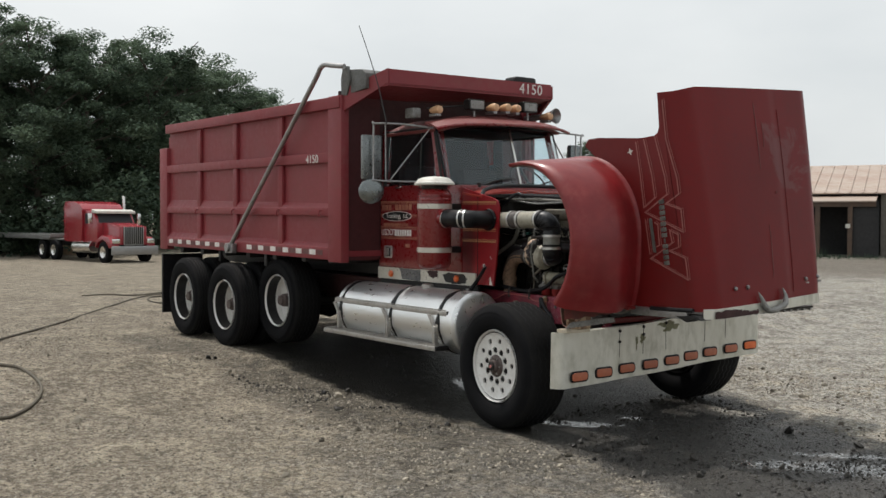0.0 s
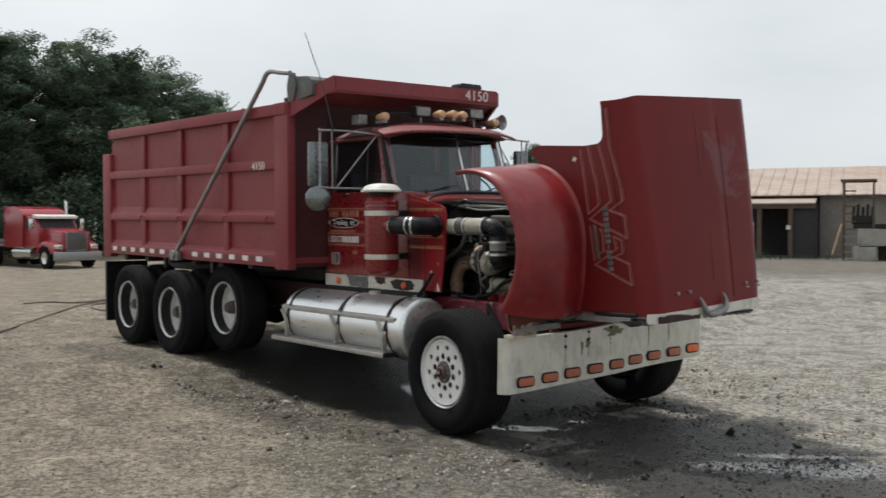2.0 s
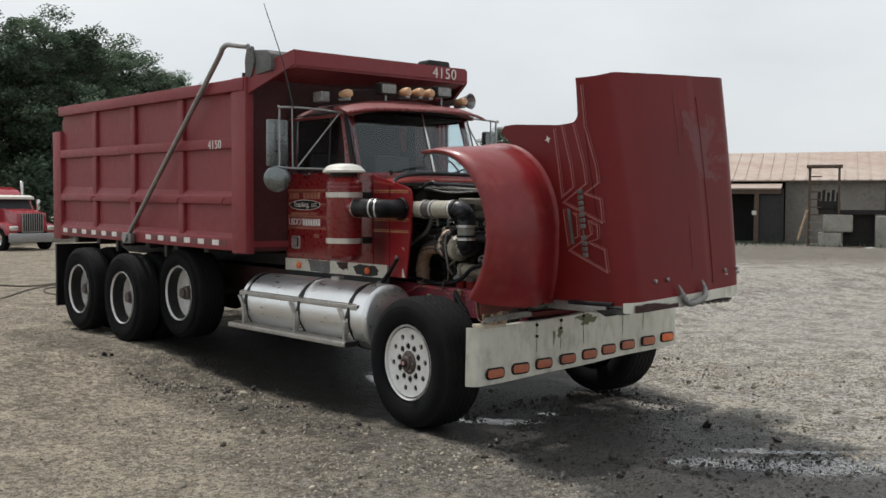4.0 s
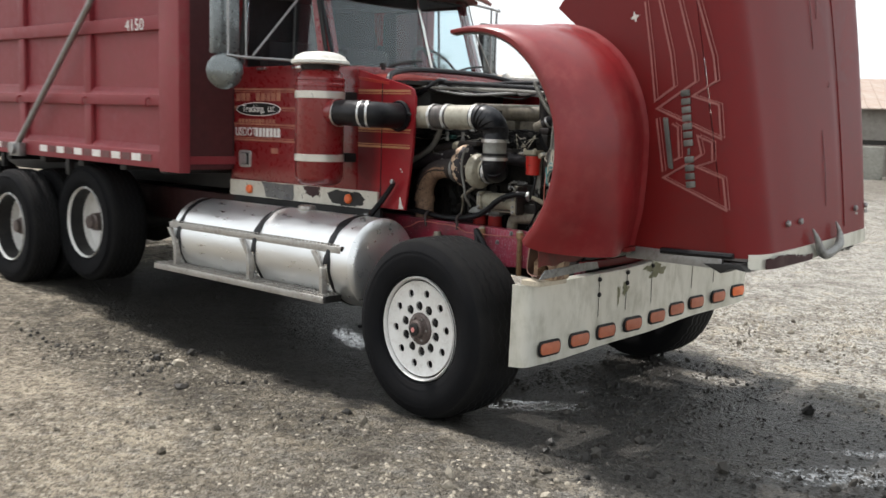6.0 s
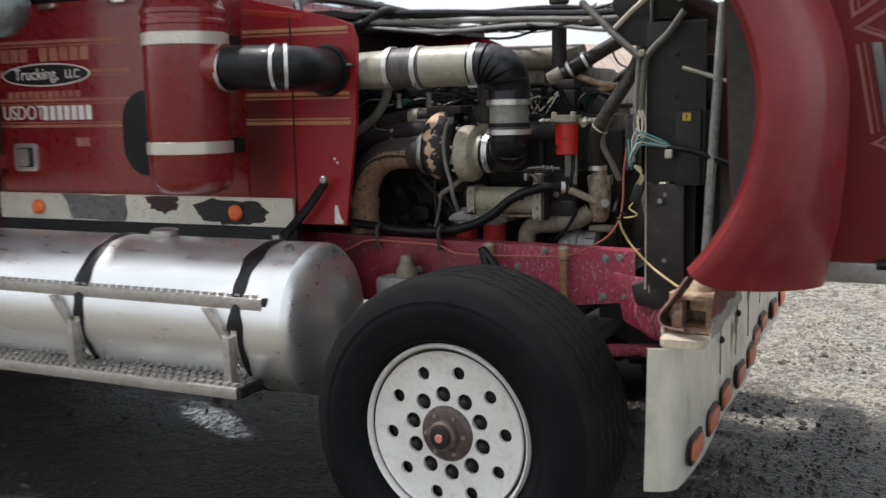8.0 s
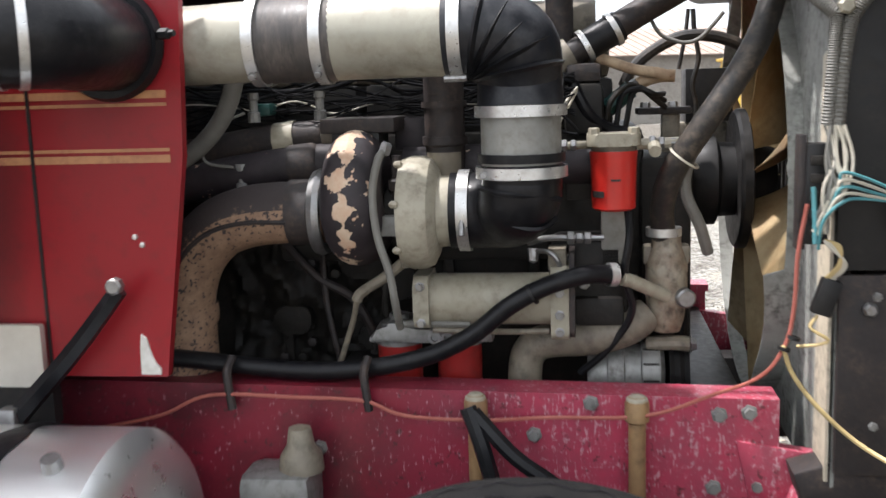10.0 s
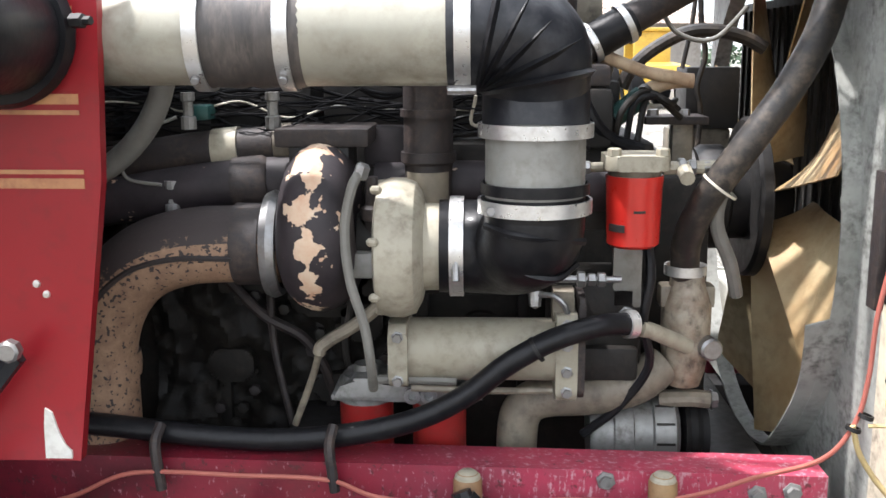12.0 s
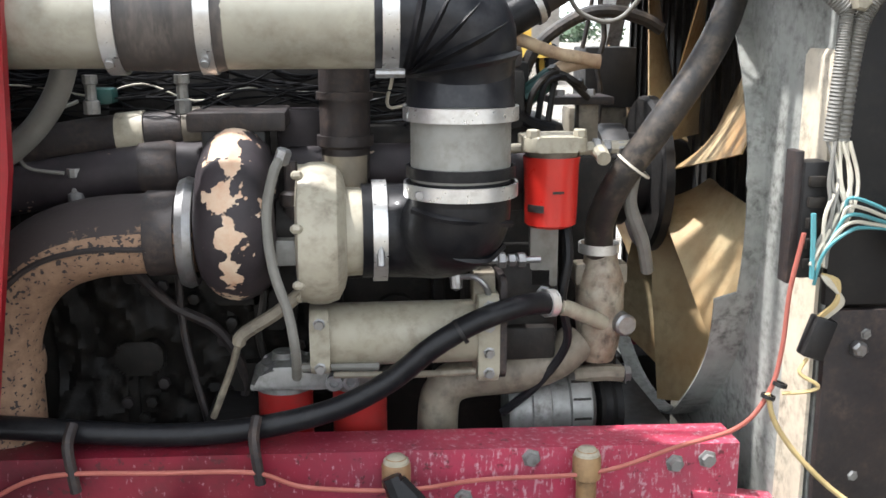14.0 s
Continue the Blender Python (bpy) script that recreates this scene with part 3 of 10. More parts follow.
def ribbon(pts, width, y, depth=0.0015):
    """A flat painted line in the plane y, through points (x, z), with mitred corners."""
    bm = bmesh.new()
    p = [Vector(q) for q in pts]
    loop = (p[0] - p[-1]).length < 1e-5
    if loop:
        p = p[:-1]
    n = len(p)
    rows = []
    for i in range(n):
        before = (p[i] - p[i - 1]).normalized() if i or loop else None
        after = (p[(i + 1) % n] - p[i]).normalized() if i < n - 1 or loop else None
        d0, d1 = before or after, after or before
        side = Vector((-d0.y - d1.y, d0.x + d1.x)).normalized()
        half = width / 2 / max(0.35, side.dot(Vector((-d0.y, d0.x))))
        rows.append([bm.verts.new((p[i].x + side.x * k * half, y + dy, p[i].y + side.y * k * half)) for k, dy in ((-1, -depth / 2), (1, -depth / 2), (1, depth / 2), (-1, depth / 2))])
    for i in range(n if loop else n - 1):
        q, r = rows[i], rows[(i + 1) % n]
        for k in range(4):
            bm.faces.new((q[k], q[(k + 1) % 4], r[(k + 1) % 4], r[k]))
    if not loop:
        bm.faces.new(rows[0][::-1])
        bm.faces.new(rows[-1])
    return bm


# ---- ground ----
def ease(a, b, v):
    t = min(1.0, max(0.0, (v - a) / (b - a)))
    return t * t * (3 - 2 * t)


def ground_height(x, y):
    """The yard: nearly flat, a little higher behind the truck, with ruts and lumps."""
    h = 0.20 * ease(-2.4, -4.9, x) - 0.34 * ease(-9.0, -30.0, x) * ease(20.0, 9.0, y) + 0.25 * ease(7.0, 22.0, y)
    near = ease(40.0, 10.0, math.hypot(x, y))
    h += near * 0.030 * (noise.noise((x * 0.7, y * 0.7, 3.0)))
    h += near * 0.012 * noise.noise((x * 2.6, y * 2.6, 7.0))
    h += near * 0.006 * noise.noise((x * 8.0, y * 8.0, 1.0))
    ridge = math.exp(-((y + 1.75 + 0.12 * (x + 1)) / 0.32) ** 2) * ease(-5.0, -3.5, x) * ease(1.2, -0.2, x)
    h += ridge * (0.018 + 0.045 * noise.noise((x * 5.0, y * 5.0, 11.0)))
    h *= 1 - 0.9 * math.exp(-((x / 0.45) ** 2 + ((y + 1.1) / 0.35) ** 2))
    return h


def graded(lo, hi, step, far, growth=1.22):
    inner = [lo + i * step for i in range(int(round((hi - lo) / step)) + 1)]
    left, right, d = [], [], step
    a, b = lo, hi
    while a > -far:
        d *= growth
        a -= d
        b += d
        left.append(a)
        right.append(b)
    return left[::-1] + inner + right


def ground_material():
    m, nt, b = nodes_of("gravel_and_dirt")
    link = nt.links.new
    pos = nt.nodes.new("ShaderNodeNewGeometry").outputs["Position"]
    sep = nt.nodes.new("ShaderNodeSeparateXYZ")
    link(pos, sep.inputs[0])
    px, py = sep.outputs[0], sep.outputs[1]

    def pebbles(scale):
        v = nt.nodes.new("ShaderNodeTexVoronoi")
        v.inputs["Scale"].default_value = scale
        link(pos, v.inputs["Vector"])
        g = nt.nodes.new("ShaderNodeRGBToBW")
        link(v.outputs["Color"], g.inputs[0])
        return g.outputs[0], v.outputs["Distance"]
    fine = noise_node(nt, 42.0, 5.0, 0.75, pos)
    mid = noise_node(nt, 6.0, 6.0, 0.68, pos)
    broad = noise_node(nt, 0.75, 5.0, 0.6, pos)
    stone, stone_d = pebbles(70.0)
    lump, lump_d = pebbles(26.0)
    dirt = mix_node(nt, step_node(nt, mid, 0.32, 0.68), (0.50, 0.43, 0.315), (0.20, 0.165, 0.118))
    dirt = mix_node(nt, step_node(nt, broad, 0.38, 0.62), dirt, (0.31, 0.262, 0.196))
    gravel = mix_node(nt, step_node(nt, stone, 0.15, 0.9), (0.21, 0.204, 0.186), (0.84, 0.82, 0.76))
    gravel = mix_node(nt, step_node(nt, lump, 0.3, 0.8, 0.0, 0.45), gravel, (0.64, 0.62, 0.56))
    # more gravel ahead of the truck and beyond it, more dirt along its near side
    where = math_node(nt, "ADD", math_node(nt, "MULTIPLY", px, 0.12), math_node(nt, "MULTIPLY", py, 0.13))
    where = math_node(nt, "ADD", where, math_node(nt, "MULTIPLY", math_node(nt, "SUBTRACT", mid, 0.5), 2.2))
    gfac = step_node(nt, where, -0.40, 0.45, 0.08, 0.9)
    col = mix_node(nt, gfac, dirt, gravel)
    # trodden patches, dark grit and pale chips
    patch = noise_node(nt, 2.1, 6.0, 0.72, pos, 0.6)
    col = mix_node(nt, step_node(nt, patch, 0.48, 0.60, 0.0, 0.55), col, (0.115, 0.097, 0.074))
    col = mix_node(nt, step_node(nt, patch, 0.45, 0.36, 0.0, 0.6), col, (0.58, 0.50, 0.375))
    col = mix_node(nt, step_node(nt, fine, 0.53, 0.60, 0.0, 0.85), col, (0.050, 0.043, 0.036))
    col = mix_node(nt, step_node(nt, stone, 0.80, 0.84, 0.0, 0.60), col, (0.50, 0.465, 0.39))
    clod = noise_node(nt, 15.0, 5.0, 0.75, pos)
    col = mix_node(nt, step_node(nt, clod, 0.515, 0.575, 0.0, 0.72), col, (0.105, 0.086, 0.064))
    col = mix_node(nt, step_node(nt, clod, 0.44, 0.37, 0.0, 0.6), col, (0.58, 0.51, 0.40))
    wob = math_node(nt, "SUBTRACT", noise_node(nt, 2.4, 6.0, 0.7, pos), 0.5)

    def blot(cx, cy, rx, ry, turn=0.0, soft=0.5, wobble=0.8, grain=3.0):
        ca, sa = math.cos(turn), math.sin(turn)
        dx, dy = math_node(nt, "SUBTRACT", px, cx), math_node(nt, "SUBTRACT", py, cy)
        u = math_node(nt, "ADD", math_node(nt, "MULTIPLY", dx, ca / rx), math_node(nt, "MULTIPLY", dy, sa / rx))
        v = math_node(nt, "ADD", math_node(nt, "MULTIPLY", dx, -sa / ry), math_node(nt, "MULTIPLY", dy, ca / ry))
        d = math_node(nt, "ADD", math_node(nt, "MULTIPLY", u, u), math_node(nt, "MULTIPLY", v, v))
        n = math_node(nt, "MULTIPLY", math_node(nt, "SUBTRACT", noise_node(nt, grain, 5.0, 0.7, pos), 0.5), wobble * 2)
        return step_node(nt, math_node(nt, "ADD", d, n), 1.0 + soft, 1.0 - soft)

    # damp strip under the truck and ahead of it, with its cast shadow painted in
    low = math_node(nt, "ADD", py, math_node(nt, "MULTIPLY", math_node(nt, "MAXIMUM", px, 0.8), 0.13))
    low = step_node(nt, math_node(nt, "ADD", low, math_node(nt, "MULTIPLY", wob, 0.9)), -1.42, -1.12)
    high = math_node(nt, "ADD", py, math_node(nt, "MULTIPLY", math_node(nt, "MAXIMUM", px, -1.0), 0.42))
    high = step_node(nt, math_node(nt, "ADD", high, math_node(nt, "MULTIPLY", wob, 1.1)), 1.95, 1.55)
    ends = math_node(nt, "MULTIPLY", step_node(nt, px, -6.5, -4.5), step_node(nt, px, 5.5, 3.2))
    wet_shade = math_node(nt, "MULTIPLY", math_node(nt, "MULTIPLY", low, high), ends)
    # damp rubble along the strip's near edge
    damp = math_node(nt, "MULTIPLY", blot(-1.6, -1.72, 2.8, 0.50, -0.03, 0.6, 1.5, 4.0), 0.62)
    damp = math_node(nt, "MAXIMUM", damp, math_node(nt, "MULTIPLY", blot(0.9, -1.85, 1.4, 0.6, -0.15, 0.6, 1.5, 4.0), 0.6))
    damp = math_node(nt, "MAXIMUM", damp, math_node(nt, "MULTIPLY", blot(-5.3, -1.9, 1.3, 0.35, 0.1, 0.6, 1.3, 4.0), 0.5))
    damp = math_node(nt, "MAXIMUM", damp, math_node(nt, "MULTIPLY", blot(2.0, -2.5, 2.6, 0.80, -0.12, 0.7, 1.8, 2.6), 0.50))
    damp = math_node(nt, "MAXIMUM", damp, math_node(nt, "MULTIPLY", blot(3.6, -1.2, 1.6, 0.7, 0.2, 0.7, 1.6, 2.2), 0.45))
    # a small spot where the dark strip stays paler
    pale_spot = blot(0.78, 0.98, 0.26, 0.13, 0.2, 0.5, 1.2, 9.0)
    wet_shade = math_node(nt, "MULTIPLY", math_node(nt, "MAXIMUM", wet_shade, damp), math_node(nt, "SUBTRACT", 1.0, math_node(nt, "MULTIPLY", pale_spot, 0.8)))
    # damp stone tones, dark enough to carry the painted shadow as well
    wet_shaded = mix_node(nt, step_node(nt, stone, 0.2, 0.95), (0.009, 0.0085, 0.008), (0.046, 0.043, 0.039))
    col = mix_node(nt, math_node(nt, "MULTIPLY", wet_shade, step_node(nt, px, 0.4, 1.6, 0.96, 0.88)), col, wet_shaded)
    pool = blot(0.22, -0.55, 0.40, 0.12, 0.62, 0.3, 1.3, 13.0)
    for spot in ((2.35, -0.15, 0.62, 0.15, 0.75), (2.95, 0.33, 0.85, 0.24, 0.75), (2.35, 0.35, 0.5, 0.07, 0.7), (-1.95, -0.02, 0.40, 0.10, 2.62), (0.5, 0.05, 0.2, 0.05, 0.4)):
        pool = math_node(nt, "MAXIMUM", pool, blot(*spot, 0.35, 2.6, 22.0))
    pool = math_node(nt, "MULTIPLY", pool, step_node(nt, math_node(nt, "ADD", noise_node(nt, 60.0, 4.0, 0.85, pos), math_node(nt, "MULTIPLY", stone, 0.35)), 0.74, 0.64))
    col = mix_node(nt, math_node(nt, "MULTIPLY", pool, 0.7), col, (0.15, 0.145, 0.135))
    yard = blot(-5.2, 24.6, 24.0, 6.4, radians(27), 0.5, 0.7, 0.6)
    col = mix_node(nt, math_node(nt, "MULTIPLY", yard, 0.7), col, (0.14, 0.118, 0.092))
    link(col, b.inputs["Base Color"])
    r = math_node(nt, "SUBTRACT", 0.93, math_node(nt, "MULTIPLY", wet_shade, 0.46))
    r = math_node(nt, "SUBTRACT", r, math_node(nt, "MULTIPLY", pool, 0.50))
    link(math_node(nt, "MAXIMUM", r, 0.06), b.inputs["Roughness"])
    link(math_node(nt, "ADD", math_node(nt, "SUBTRACT", 0.3, math_node(nt, "MULTIPLY", wet_shade, step_node(nt, px, 0.0, 1.4, 0.2, -0.1))), math_node(nt, "MULTIPLY", pool, 1.0)), b.inputs["Specular IOR Level"])
    link(math_node(nt, "MULTIPLY", pool, 0.7), b.inputs["Coat Weight"])
    b.inputs["Coat Roughness"].default_value = 0.08
    b.inputs["Coat IOR"].default_value = 1.7
    height = math_node(nt, "SUBTRACT", math_node(nt, "MULTIPLY", fine, 1.0), math_node(nt, "MULTIPLY", stone_d, 0.9))
    height = math_node(nt, "ADD", height, math_node(nt, "SUBTRACT", math_node(nt, "MULTIPLY", mid, 1.8), math_node(nt, "MULTIPLY", lump_d, 0.9)))
    height = math_node(nt, "MULTIPLY", height, math_node(nt, "SUBTRACT", 1.0, math_node(nt, "MULTIPLY", pool, 0.97)))
    bn = nt.nodes.new("ShaderNodeBump")
    bn.inputs["Strength"].default_value = 1.0
    bn.inputs["Distance"].default_value = 0.03
    link(height, bn.inputs["Height"])
    link(bn.outputs[0], b.inputs["Normal"])
    return m


def build_ground():
    xs, ys = graded(-9.0, 5.5, 0.07, 900), graded(-6.5, 4.5, 0.07, 900)
    verts = [(x, y, ground_height(x, y)) for x in xs for y in ys]
    w = len(ys)
    faces = [(i * w + j, (i + 1) * w + j, (i + 1) * w + j + 1, i * w + j + 1) for i in range(len(xs) - 1) for j in range(w - 1)]
    me = bpy.data.meshes.new("ground")
    me.from_pydata(verts, [], faces)
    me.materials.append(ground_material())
    for p in me.polygons:
        p.use_smooth = True
    return tagged(new("ground", me), "tan dirt and grey gravel yard, darkened about the truck by damp and painted shadow", "ground", kind="structure")


def wet_shaded(x, y):
    return -1.36 - 0.13 * max(0.0, x - 0.8) < y < 1.7 - 0.42 * max(-1.0, x) and -5.5 < x < 4.5


def build_stones():
    """Loose gravel and clods round the truck, dark in its wet, shadow-painted strip and ridge."""
    rng = random.Random(5)
    base = bmesh.new()
    bmesh.ops.create_icosphere(base, subdivisions=1, radius=1.0)
    base.verts.index_update()
    big_shape, big_tris = [v.co.copy() for v in base.verts], [[v.index for v in f.verts] for f in base.faces]
    base.free()
    small_shape = [Vector(p) for p in ((1, 0, 0), (0, 1, 0), (-1, 0, 0), (0, -1, 0), (0, 0, 1))]
    small_tris = [(0, 1, 4), (1, 2, 4), (2, 3, 4), (3, 0, 4)]
    verts, faces, dark_faces = [], [], []
    for i in range(92000):
        pebble = i >= 16000
        if i < 6500:
            x = rng.uniform(-4.8, 1.6)
            y = -1.70 + rng.gauss(0, 0.22) - 0.12 * max(0.0, x)
        elif i < 16000:
            x, y = (rng.uniform(-1.0, 5.0), rng.uniform(-2.5, 3.5)) if i % 2 else (rng.uniform(-8, 6), rng.uniform(-6, 4.5))
        else:
            x, y = rng.uniform(-9.5, 6.2), rng.uniform(-6.3, 5.5)
        if abs(x) < 0.5 and -1.45 < y < -0.8:
            continue
        if i < 6500 and (noise.noise((x * 1.7, y * 1.7, 4.0)) < 0.02 + 0.10 * abs(x + 1.6) or i % 2):
            continue
        if x < -0.2 and wet_shaded(x, y) and i % 6:
            continue
        if i % 3 and noise.noise((x * 0.9, y * 0.9, 20.0)) < -0.05:
            continue
        r = rng.uniform(0.005, 0.015) if pebble else min(0.042, 0.0052 * math.exp(rng.gauss(0.25, 0.65)))
        q = Euler((0, 0, rng.uniform(0, 6)) if pebble else (rng.uniform(0, 6), rng.uniform(0, 6), rng.uniform(0, 6))).to_matrix()
        sx, sy, sz = rng.uniform(0.8, 1.5), rng.uniform(0.7, 1.2), rng.uniform(0.5, 0.9)
        o = Vector((x, y, ground_height(x, y) + (0.0 if pebble else r * 0.25)))
        k = len(verts)
        for c in small_shape if pebble else big_shape:
            j = rng.uniform(0.75, 1.2)
            verts.append(o + q @ Vector((c.x * sx * r * j, c.y * sy * r * j, c.z * sz * r * j)))
        tris = small_tris if pebble else big_tris
        faces += [[k + a for a in t] for t in tris]
        # dark stones follow the strip's painted shadow; most ridge stones are dark too
        dark_faces += [1 if wet_shaded(x, y) or (i < 6500 and i % 5 < 3) else 0] * len(tris)
    me = bpy.data.meshes.new("gravel_stones")
    me.from_pydata(verts, [], faces)
    for name, lo, hi, rough in (("loose_stone", (0.045, 0.038, 0.030, 1), (0.43, 0.385, 0.31, 1), 0.9), ("wet_shaded_stone", (0.006, 0.0055, 0.005, 1), (0.062, 0.056, 0.048, 1), 0.5)):
        m, nt, b = nodes_of(name)
        ramp = nt.nodes.new("ShaderNodeValToRGB")
        ramp.color_ramp.elements[0].color, ramp.color_ramp.elements[1].color = lo, hi
        nt.links.new(nt.nodes.new("ShaderNodeNewGeometry").outputs["Random Per Island"], ramp.inputs["Fac"])
        nt.links.new(mix_node(nt, step_node(nt, noise_node(nt, 120.0), 0.4, 0.7, 0.0, 0.4), ramp.outputs[0], tuple(c * 0.6 for c in hi[:3])), b.inputs["Base Color"])
        b.inputs["Roughness"].default_value = rough
        b.inputs["Specular IOR Level"].default_value = 0.3
        me.materials.append(m)
    me.polygons.foreach_set("material_index", dark_faces)
    return tagged(new("gravel_stones", me), "loose grey and brown stones scattered over the dirt", "gravel", kind="stuff")


def build_ground_hose():
    for pts in (((-6.4, -3.95, 0), (-6.96, -3.55, 0), (-8.63, -2.4, 0), (-11.4, -0.66, 0), (-13.3, 0.54, 0), (-14.2, 1.48, 0), (-15.2, 2.6, 0)),
                ((-5.6, -4.5, 0), (-4.76, -4.05, 0), (-4.45, -3.9, 0), (-3.75, -3.9, 0), (-3.2, -4.08, 0), (-2.85, -4.32, 0), (-2.75, -4.5, 0), (-2.9, -4.9, 0)),
                ((-14.27, -0.33, 0), (-14.62, 0.29, 0), (-13.97, 0.66, 0), (-14.53, 1.61, 0)),
                ((-13.21, 1.22, 0), (-13.03, 0.68, 0), (-12.26, 0.3, 0), (-11.4, 0.18, 0), (-10.88, 0.29, 0))):
        lifted = [(x, y, ground_height(x, y) + 0.016) for x, y, _ in pts]
        tagged(part("air_hose", tube(lifted, 0.016, 8, 10), HOSE_GROUND), "dusty dark hose lying across the dirt", "hose", "hoses on the yard")


build_ground()
build_stones()
build_ground_hose()


# ---- dump truck ----
truck = thing("dump_truck", "red conventional dump truck with hood tilted open on dirt", "dump truck")


BODY_SLOPE = -0.010


def body_tilt(bm):
    for v in bm.verts:
        v.co.z += BODY_SLOPE * (v.co.x + 2.5)
    return bm


# -- dump body --
SIDE, FAR_SIDE, BODY_FRONT, BODY_REAR = -1.26, 1.36, -2.47, -7.24


def build_dump_body():
    dump = part("dump_body", body_tilt(box(BODY_REAR, BODY_FRONT - 0.06, SIDE + 0.09, FAR_SIDE - 0.09, 1.36, 1.42)), RED_BOX, truck, "dusty red ribbed steel dump body")
    for y0, y1 in ((SIDE + 0.05, SIDE + 0.09), (FAR_SIDE - 0.09, FAR_SIDE - 0.05)):
        part("side_wall", body_tilt(box(BODY_REAR, BODY_FRONT, y0, y1, 1.32, 3.0)), RED_BOX, dump)
    # shade behind and beside the cab is put into these colours
    part("bulkhead", body_tilt(box(BODY_FRONT - 0.20, BODY_FRONT - 0.16, SIDE + 0.09, FAR_SIDE - 0.09, 1.32, 3.09)), SHADE_WEAR_RED, dump, "front bulkhead with shade painted in near black")
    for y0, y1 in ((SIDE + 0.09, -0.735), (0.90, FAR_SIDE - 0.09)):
        part("bulkhead_wing", body_tilt(box(BODY_FRONT - 0.11, BODY_FRONT - 0.07, y0, y1, 1.32, 3.07)), SHADED_RED, dump, "red bulkhead wing beside the cab with shade painted in")
    part("tailgate", body_tilt(box(BODY_REAR - 0.04, BODY_REAR, SIDE + 0.05, FAR_SIDE - 0.05, 1.34, 2.85)), RED_BOX, dump)
    for y0, y1 in ((SIDE, SIDE + 0.052), (FAR_SIDE - 0.052, FAR_SIDE)):
        for name, z0, z1, deep in (("top_rail", 2.90, 3.02, -0.02), ("side_rail", 2.346, 2.451, 0.0), ("side_rail", 1.785, 1.87, 0.0), ("bottom_rail", 1.32, 1.45, 0.0)):
            a, b = (y0 + deep, y1) if y0 < 0 else (y0, y1 - deep)
            part(name, body_tilt(box(BODY_REAR, BODY_FRONT, a, b, z0, z1, bevel=0.008)), RED_BOX, dump)
        # sloped ledges that shed the load's dust, deeper towards the rear
        face, wall = (y0 + 0.004, y1 - 0.001) if y0 < 0 else (y1 - 0.004, y0 + 0.001)
        for z, rise0, rise1 in ((1.868, 0.048, 0.105), (1.448, 0.045, 0.075)):
            ledge = bmesh.new()
            ends = [[ledge.verts.new(p) for p in ((x, face, z - 0.004), (x, wall, z + rise), (x, wall, z - 0.004))] for x, rise in ((BODY_FRONT, rise0), (BODY_REAR, rise1))]
            ledge.faces.new(ends[0])
            ledge.faces.new(ends[1][::-1])
            for i in range(3):
                ledge.faces.new((ends[0][i], ends[1][i], ends[1][(i + 1) % 3], ends[0][(i + 1) % 3]))
            bmesh.ops.recalc_face_normals(ledge, faces=ledge.faces[:])
            part("rail_ledge", body_tilt(ledge), RED_BOX, dump, "dusty sloped ledge above the rail")
        for x in (-6.14, -5.03, -3.83):
            for z0, z1 in ((2.451, 2.90), (1.872, 2.346), (1.45, 1.785)):
                part("rib", body_tilt(box(x - 0.055, x + 0.055, y0 + 0.008, y1, z0 - 0.002, z1 + 0.002, bevel=0.012)), RED_BOX, dump)
        part("front_post", body_tilt(box(-2.72, BODY_FRONT + 0.02, y0 - 0.006, y1 + 0.04, 1.30, 3.03, bevel=0.012)), RED_BOX, dump)
        part("rear_post", body_tilt(box(-7.50, BODY_REAR + 0.01, y0 - 0.004, y1 + 0.05, 1.27, 2.70, bevel=0.012)), RED_BOX, dump)
    # front bulkhead ribs, shade painted in, and the rounded inner corner beside the cab
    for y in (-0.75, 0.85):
        part("bulkhead_rib", body_tilt(box(BODY_FRONT - 0.16, BODY_FRONT - 0.08, y - 0.07, y + 0.07, 1.35, 2.98, bevel=0.015)), SHADE_WEAR_RED, dump)
    part("bulkhead_rail", body_tilt(box(BODY_FRONT - 0.16, BODY_FRONT - 0.09, -1.17, 1.27, 1.32, 1.47, bevel=0.012)), SHADE_WEAR_RED, dump)
    # cab shield: a tapering canopy with a folded front lip
    z_rear, z_front = 3.05, 3.10

    def shield_top(u, v):
        y = (-1.24 + 2.58 * v) * (1 - u) + (-1.13 + 2.14 * v) * u
        return Vector((BODY_FRONT + 0.70 * u, y, z_rear + (z_front - z_rear) * u + 0.02 * (v - 0.3)))
    part("cab_shield", sheet(shield_top, 6, 6, 0.03), RED_BOX, dump, "red steel cab shield over the roof")
    lip = bmesh.new()
    add_prism(lip, [(-1.14, 3.075), (1.02, 3.105), (1.02, 3.245), (-1.14, 3.225)], "x", -1.80, -1.755)
    bmesh.ops.bevel(lip, geom=lip.edges[:], offset=0.008, segments=2, affect="EDGES")
    part("shield_lip", lip, RED_BOX, dump)
    for s in (0, 1):
        def side_plate(u, v, s=s):
            y = ((-1.24, -1.14), (1.34, 1.02))[s]
            z0, z1 = 2.86 + (3.09 - 2.86) * u, 3.08 + (3.23 - 3.08) * u
            return Vector((BODY_FRONT + 0.69 * u, y[0] + (y[1] - y[0]) * u, z0 + (z1 - z0) * v))
        part("shield_side", sheet(side_plate, 4, 2, 0.03), RED_BOX, dump)
    part("unit_number", lettering("4150", 0.155, Matrix.Translation((-1.751, 0.71, 3.163)) @ Euler((radians(90.8), 0, radians(90))).to_matrix().to_4x4(), 0.002, 1.1), WHITE, dump, "white unit number")
